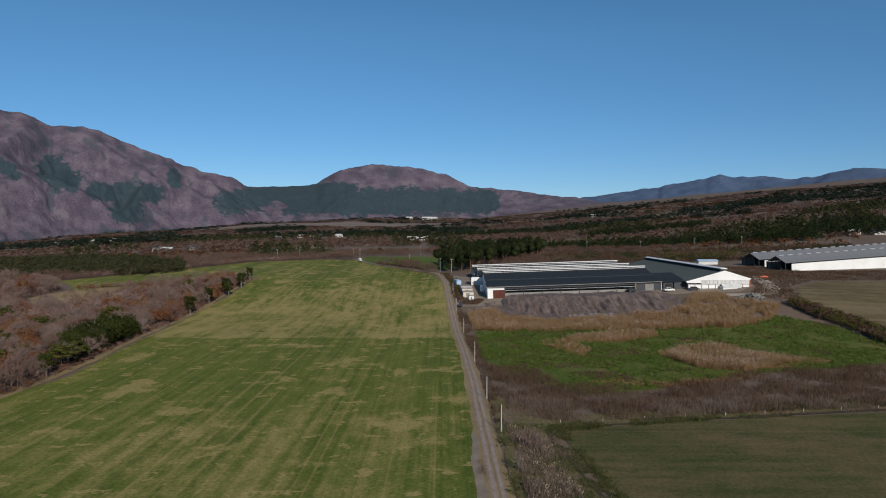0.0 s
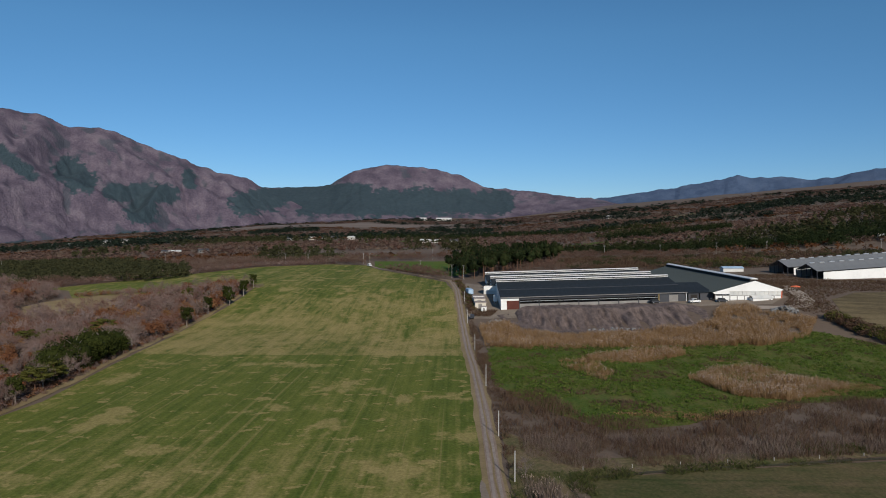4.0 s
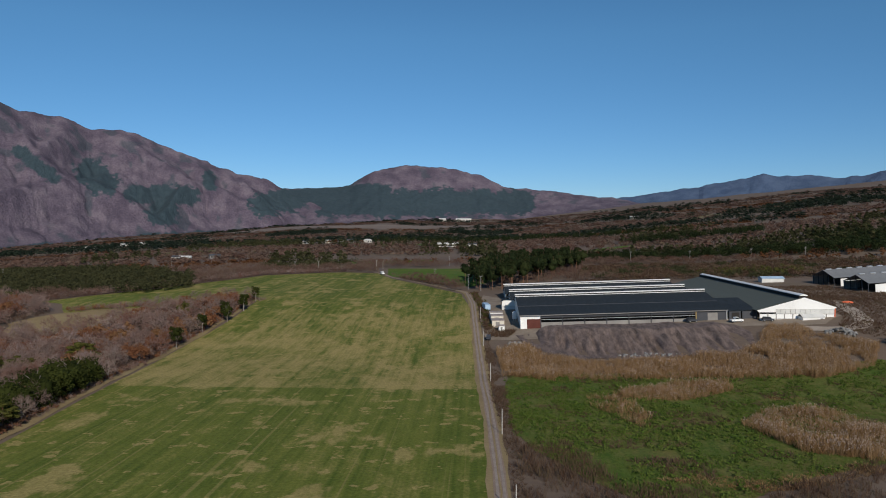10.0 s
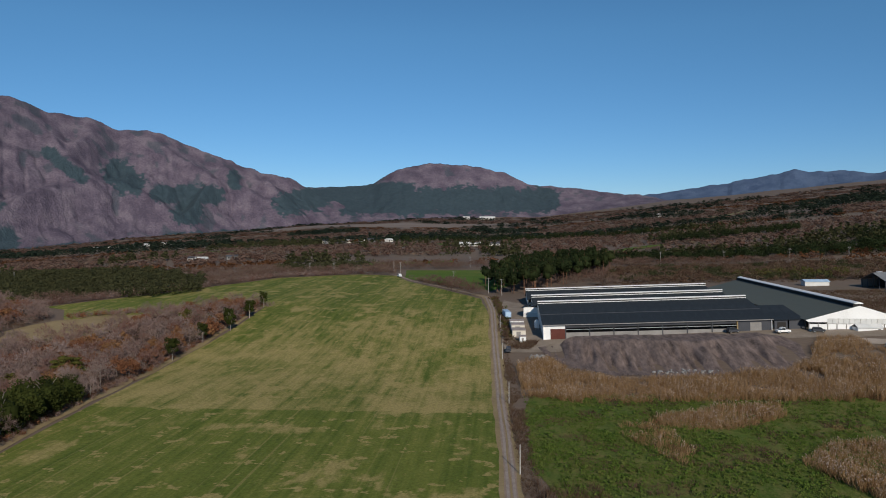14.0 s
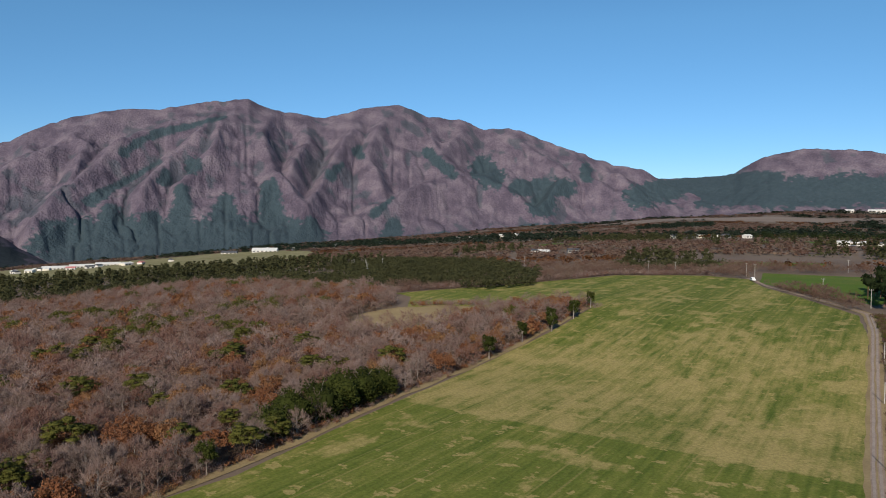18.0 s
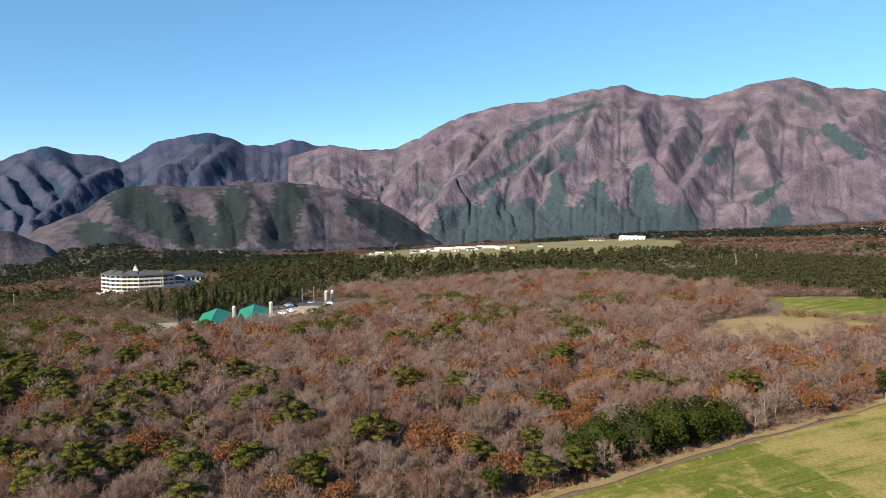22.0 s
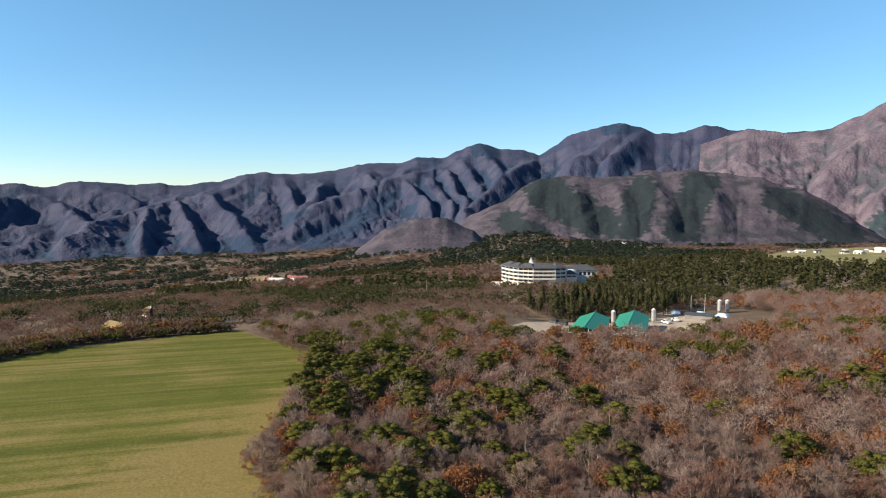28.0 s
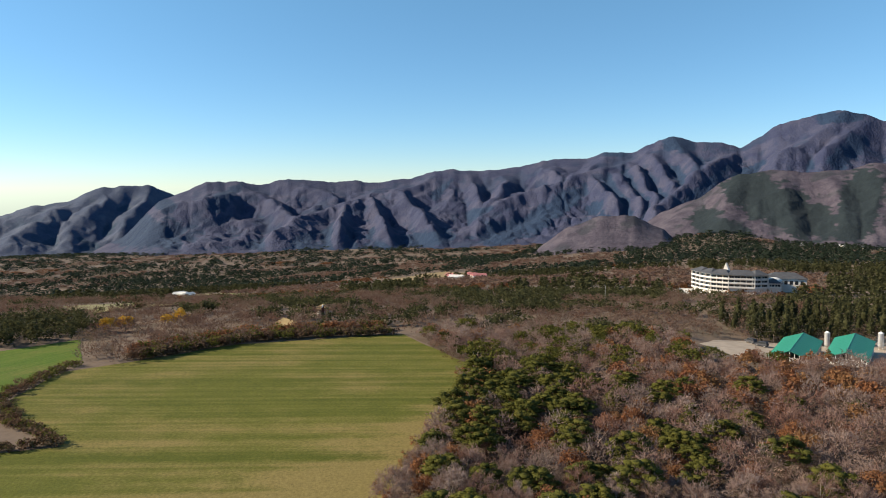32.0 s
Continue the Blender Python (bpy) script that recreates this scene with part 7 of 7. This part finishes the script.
CL1 = [(4, 447), (20, 455), (48, 500), (82, 560), (86, 612), (40, 625), (8, 560), (-6, 500)]
x, y = spread(CL1, 6.7, 31)
for a, b in zip(x, y):
    plant_tree("cedar_tree", CEDAR[int(a * 7 + b) % 3], a, b, crng.uniform(0.75, 1.25), crng.random() * 360, "tall dark cedar in a clump behind the barns", "tree", "cedars behind the barns")
CL2 = [(-393, 157), (-400, 190), (-416, 219), (-450, 240), (-478, 238), (-480, 190), (-440, 150), (-410, 140)]
x, y = spread(CL2, 8.0, 33)
for a, b in zip(x, y):
    plant_tree("cedar_tree", TALLC[int(a * 7 + b) % 3], a, b, crng.uniform(0.65, 1.2), crng.random() * 360, "tall slender cedar behind the green sheds", "tree", "cedars behind the green sheds")
for a, b in ((-281, -116), (-287, -112), (-303, -102), (-308, -99)):
    plant_tree("yellow_tree", YEL[int(-a) % 2], a, b, crng.uniform(1.05, 1.35), crng.random() * 360, "golden-yellow autumn tree behind the hedge", "tree", "yellow trees")
for a, b in ((-616, 199), (-612, 206)):
    plant_tree("yellow_tree", OAK[int(-a) % 4], a, b, 1.6, 40, "rust-orange autumn tree by the annex", "tree", "autumn trees by the hotel")

# hedges of mixed scrub
def hedge(pts, gap, h, seed, label, m1="heath", m2="pine"):
    g = np.random.default_rng(seed)
    X, Y = [], []
    for (x0, y0), (x1, y1) in zip(pts, pts[1:]):
        n = max(2, int(math.hypot(x1 - x0, y1 - y0) / gap))
        s = np.arange(n) / n
        for w in (-1, 0, 1):
            X += list(x0 + (x1 - x0) * s + g.normal(size=n) * 1.1), 
            Y += list(y0 + (y1 - y0) * s + w * 1.6 + g.normal(size=n) * 1.1),
    X, Y = np.concatenate([np.atleast_1d(v) for v in X]), np.concatenate([np.atleast_1d(v) for v in Y])
    pick = g.random(len(X)) < 0.3
    scatter("hedge", [brush(s, 3.0, 2.0, 110, 0.07) if m1 == "twig" else clump(s, 3.0, 1.9, 90, 0.24) for s in (1, 2, 3)], X[~pick], Y[~pick], h / 3 * g.uniform(0.7, 1.3, (~pick).sum()), M[m1], label, "hedge", seed=seed)
    scatter("hedge_green", [clump(s, 3.0, 1.8, 80, 0.24) for s in (4, 5)], X[pick], Y[pick], h / 3 * g.uniform(0.7, 1.3, pick.sum()), M[m2], label + ", green shrubs", "hedge", seed=seed + 1)


hedge([(-150, -20), (-166, -6), (-172, -30), (-186, -54), (-214, -68), (-228, -72)], 1.7, 2.6, 81, "brown scrub hedge between pastures")
hedge([(-240, -58), (-262, -50), (-284, -42), (-300, -25), (-322, 8)], 1.6, 4.6, 83, "dark scrub hedge beyond the pasture")
hedge([(-246, -66), (-270, -58), (-292, -48), (-310, -30), (-330, 0)], 1.8, 5.0, 84, "mixed scrub behind the pasture", "oak", "pine")
hedge([(-113, 410), (-133, 424), (-152, 401), (-182, 397), (-205, 388)], 2.0, 3.0, 85, "bare scrub on the field edge", "twig", "oak")
hedge([(-243, 422), (-200, 484), (-158, 564), (-98, 582)], 2.0, 4.0, 86, "bare scrub beyond the field", "twig", "twig")
hedge([(-104, 142), (-131, 107), (-168, 81), (-195, 76), (-249, 70), (-275, 58)], 1.4, 1.6, 91, "low brown scrub on the edge of the woods", "twig", "oak")
hedge([(-105, 160), (-105, 186), (-112, 250), (-116, 310), (-116, 405)], 1.3, 1.5, 92, "low brown scrub along the pasture", "twig", "oak")
hedge([(-333, 150), (-331, 165), (-330, 182), (-334, 205), (-350, 222), (-364, 236)], 1.6, 2.6, 93, "low brown scrub before the green sheds", "twig", "oak")
hedge([(147, 292), (148, 270), (152, 250), (150, 228), (160, 215)], 1.6, 3.4, 87, "dark brown scrub between fields")
hedge([(150, 292), (155, 268), (158, 250), (156, 232), (168, 216)], 1.6, 3.0, 88, "dark brown scrub between fields")
hedge([(8.5, 335), (7.5, 360), (5.0, 400), (2.0, 440)], 1.8, 1.8, 89, "brown weeds along the farmyard")
hedge([(-12, 478), (-34, 508), (-50, 535)], 2.0, 1.8, 90, "brown weeds along the lane")


# ---- reeds and weeds east of the lane ----
def tuft(seed, h=2.0, n=7, w=0.07, lean=0.35, plume=False):
    g = np.random.default_rng(seed)
    a = g.random(n) * 6.283
    r = g.random(n) * 0.45
    p = np.c_[np.cos(a) * r, np.sin(a) * r, np.zeros(n)]
    q = p + np.c_[np.cos(a) * lean * g.random(n), np.sin(a) * lean * g.random(n), h * g.uniform(0.65, 1.1, n)]
    b = np.c_[-np.sin(a * 3), np.cos(a * 3), np.zeros(n)] * w
    if plume:
        p = q - [0, 0, 0.12]
        v = np.stack([p, q + b + [0, 0, 0.2], q - b + [0, 0, 0.2]], 1)
    else:
        v = np.stack([p - b, p + b, q + b * 0.7, q - b * 0.7], 1)
        k = np.arange(n)[:, None] * 4
        return v.reshape(-1, 3), np.concatenate([k + [0, 1, 2], k + [0, 2, 3]])
    return v.reshape(-1, 3), np.arange(n * 3).reshape(-1, 3)


def reeds(poly, gap, h, material, label, seed, plume=0.0, w=0.07, wob=True, thin=-0.6):
    x, y = spread(poly, gap, seed)
    g = np.random.default_rng(seed)
    k = fbm(x / 6, y / 6, 2, seed) > thin
    x, y = x[k], y[k]
    sc = (0.8 + 0.3 * fbm(x / 9, y / 9, 3, seed + 1)) * g.uniform(0.6, 1.3, len(x))
    scatter("reed_bed" if h > 1 else "weeds", [tuft(s, h, 11, w * 0.5, 0.95) for s in (1, 2, 3, 4)], x, y, np.clip(sc, 0.35, 1.4), M[material], label, "reeds" if h > 1 else "weeds", seed=seed)
    if plume:
        n = g.random(len(x)) < plume
        scatter("reed_plumes", [tuft(s, h, 5, 0.11, plume=True) for s in (1, 2, 3)], x[n], y[n], np.clip(sc[n], 0.35, 1.4), M["plume"], label + ", pale seed plumes", "reeds", seed=seed + 2)


REEDS = [(11, 300), (12, 266), (28, 257), (61, 259), (83, 259), (108, 258), (128, 268), (143, 292), (136, 296), (128, 306), (128, 320), (116, 319), (109, 306), (103, 294), (93, 286), (68, 282), (42, 282), (30, 291), (22, 306)]
reeds(REEDS, 0.72, 2.2, "reed", "tall golden-brown reed bed below the bank", 101, 0.45, thin=-0.6)
reeds([(42, 240), (46, 246), (62, 252), (79, 257), (77, 246), (62, 236), (50, 234)], 0.75, 1.9, "reed", "patch of golden reeds in the meadow", 103, 0.5, thin=-3)
reeds([(33, 232), (35, 240), (44, 239), (47, 220), (43, 210), (39, 218)], 1.0, 1.5, "reed", "thin patch of reeds in the meadow", 104, 0.2, thin=-0.2)
reeds([(67, 214), (73, 194), (86, 189), (97, 199), (110, 204), (93, 226), (79, 227)], 0.75, 1.9, "reed", "reed patch with pale plumes in the meadow", 105, 0.7, thin=-3)
reeds([(83, 234), (92, 234), (93, 239), (84, 239)], 0.7, 0.5, "reed", "flattened tan grass in the meadow", 106)
HEATH = [(13, 197), (24, 199), (33, 172), (56, 172), (86, 188), (130, 200), (152, 212), (175, 190), (172, 165), (100, 152), (74, 148), (48, 143), (24, 140), (14, 150), (12, 170)]
reeds([(9.5, 322), (16, 320), (20, 330), (12, 334), (9, 345), (8.5, 366), (6.2, 366), (6.8, 330)], 0.9, 1.0, "heath", "brown weeds beside the storage sheds", 141, 0.0, 0.12, thin=-0.6)
reeds(HEATH, 1.05, 1.5, "heath", "dark brown heath and dead stems by the meadow", 107, 0.0)
DITCHSIDE = [(15, 157), (22, 158), (55, 157), (90, 161), (150, 172), (168, 174), (168, 164), (98, 151.5), (74, 148.5), (46, 144), (24, 139.5), (15, 146)]
reeds(DITCHSIDE, 0.8, 1.7, "dead_grass", "grey dead reed stems along the ditch", 108, 0.0, 0.05)
reeds([(60, 152), (90, 157), (165, 172), (165, 166), (98, 152.5), (70, 148.5)], 0.9, 0.9, "dull_weed", "green weeds among dead stems", 116, 0.0, 0.12, thin=0.2)
reeds([(38, 176), (55, 171), (70, 176), (84, 184), (80, 188), (60, 178), (45, 180)], 0.8, 0.5, "reed", "tan flattened grass at the meadow's edge", 117, 0.0, 0.12)
reeds([(84, 192), (97, 194), (116, 204), (112, 212), (98, 208)], 0.7, 0.45, "reed", "flattened orange-tan grass in the meadow", 118, 0.0, 0.16)
reeds([(12, 60), (21, 60), (21, 100), (18, 134), (13, 136)], 0.8, 1.6, "dead_grass", "dead stems between lane and field", 109, 0.3, thin=-0.55)
reeds([(10.2, 60), (22, 60), (22, 100), (20, 138), (10.4, 140)], 0.75, 0.45, "dull_weed", "green weeds between lane and field", 110, 0.0, 0.12, thin=-0.25)
reeds([(25.5, 60), (29, 60), (27, 101), (25.5, 128), (24, 128)], 0.8, 0.6, "dull_weed", "grassy dike beside the ditch", 119, 0.0, 0.12, thin=-0.5)
reeds([(10.6, 140), (13, 140), (13, 205), (12, 250), (10, 300), (7.5, 320), (6.6, 300), (9.0, 220), (10.4, 170)], 0.9, 0.8, "heath", "dry weeds beside the lane", 111, 0.0, 0.1)
wx_, wy_ = spread(MEADOW, 1.5, 131)
keep = fbm(wx_ / 7, wy_ / 7, 2, 132) > -0.35
wx_, wy_ = wx_[keep], wy_[keep]
scatter("weed_tufts", [clump(s, 0.75, 0.9, 22, 0.17, 3) for s in (1, 2, 3, 4)], wx_, wy_, np.random.default_rng(133).uniform(0.5, 1.5, len(wx_)), M["weed"], "rank green weeds in tufts over the meadow", "weeds", seed=134)
reeds(MEADOW, 1.3, 0.7, "heath", "brown withered weeds in the meadow", 135, 0.0, 0.12, thin=0.45)
reeds(MEADOW, 1.0, 0.35, "weed", "low green weeds over the meadow", 112, 0.0, 0.16, thin=-0.3)
reeds([(5.6, 60), (7.0, 60), (7.0, 140), (6.2, 140)], 0.55, 0.7, "dead_grass", "brown dead weeds beside the lane", 113, 0.0, 0.1, thin=0.0)
posts = thing("field_fence", 0, 0, 0, 0, "low line of pale stakes along the ditch", "fence")
for k in range(12):
    x, y = 24 + k * 9, 139.5 + k * 1.45
    part("post", boxes((x - 0.045, y - 0.045, gz(x, y) - 0.3, x + 0.045, y + 0.045, gz(x, y) + 0.8)), M["pole"], posts)



reeds([(140, 312), (150, 330), (152, 350), (150, 440), (196, 440), (200, 405), (275, 402), (275, 350), (188, 348), (166, 330), (156, 300), (146, 298)], 1.5, 0.8, "heath", "brown rough grass between track and long sheds", 121, 0.0, 0.14, thin=-0.9)
reeds([(90, 482), (150, 485), (150, 484), (300, 470), (300, 520), (90, 520), (60, 490), (10, 450)], 2.2, 0.9, "heath", "brown rough grass behind the barns", 122, 0.0, 0.2, thin=-0.2)

reeds([(19.6, 132), (22, 138.5), (48, 143.5), (74, 148), (168, 163), (168, 158.5), (74, 144.5), (48, 139.8), (24, 134), (26.5, 101), (28, 60), (24, 60), (21.5, 101)], 0.6, 0.55, "dull_weed", "grass overhanging the ditch", 124, 0.0, 0.1, thin=-0.1)
reeds([(19.6, 132), (22, 138.5), (48, 143.5), (74, 148), (168, 163), (168, 160), (74, 145.5), (48, 140.8), (24, 135), (25.5, 101), (27, 60), (24, 60), (21.5, 101)], 0.8, 0.6, "dead_grass", "dry grass along the ditch", 125, 0.0, 0.09, thin=0.1)
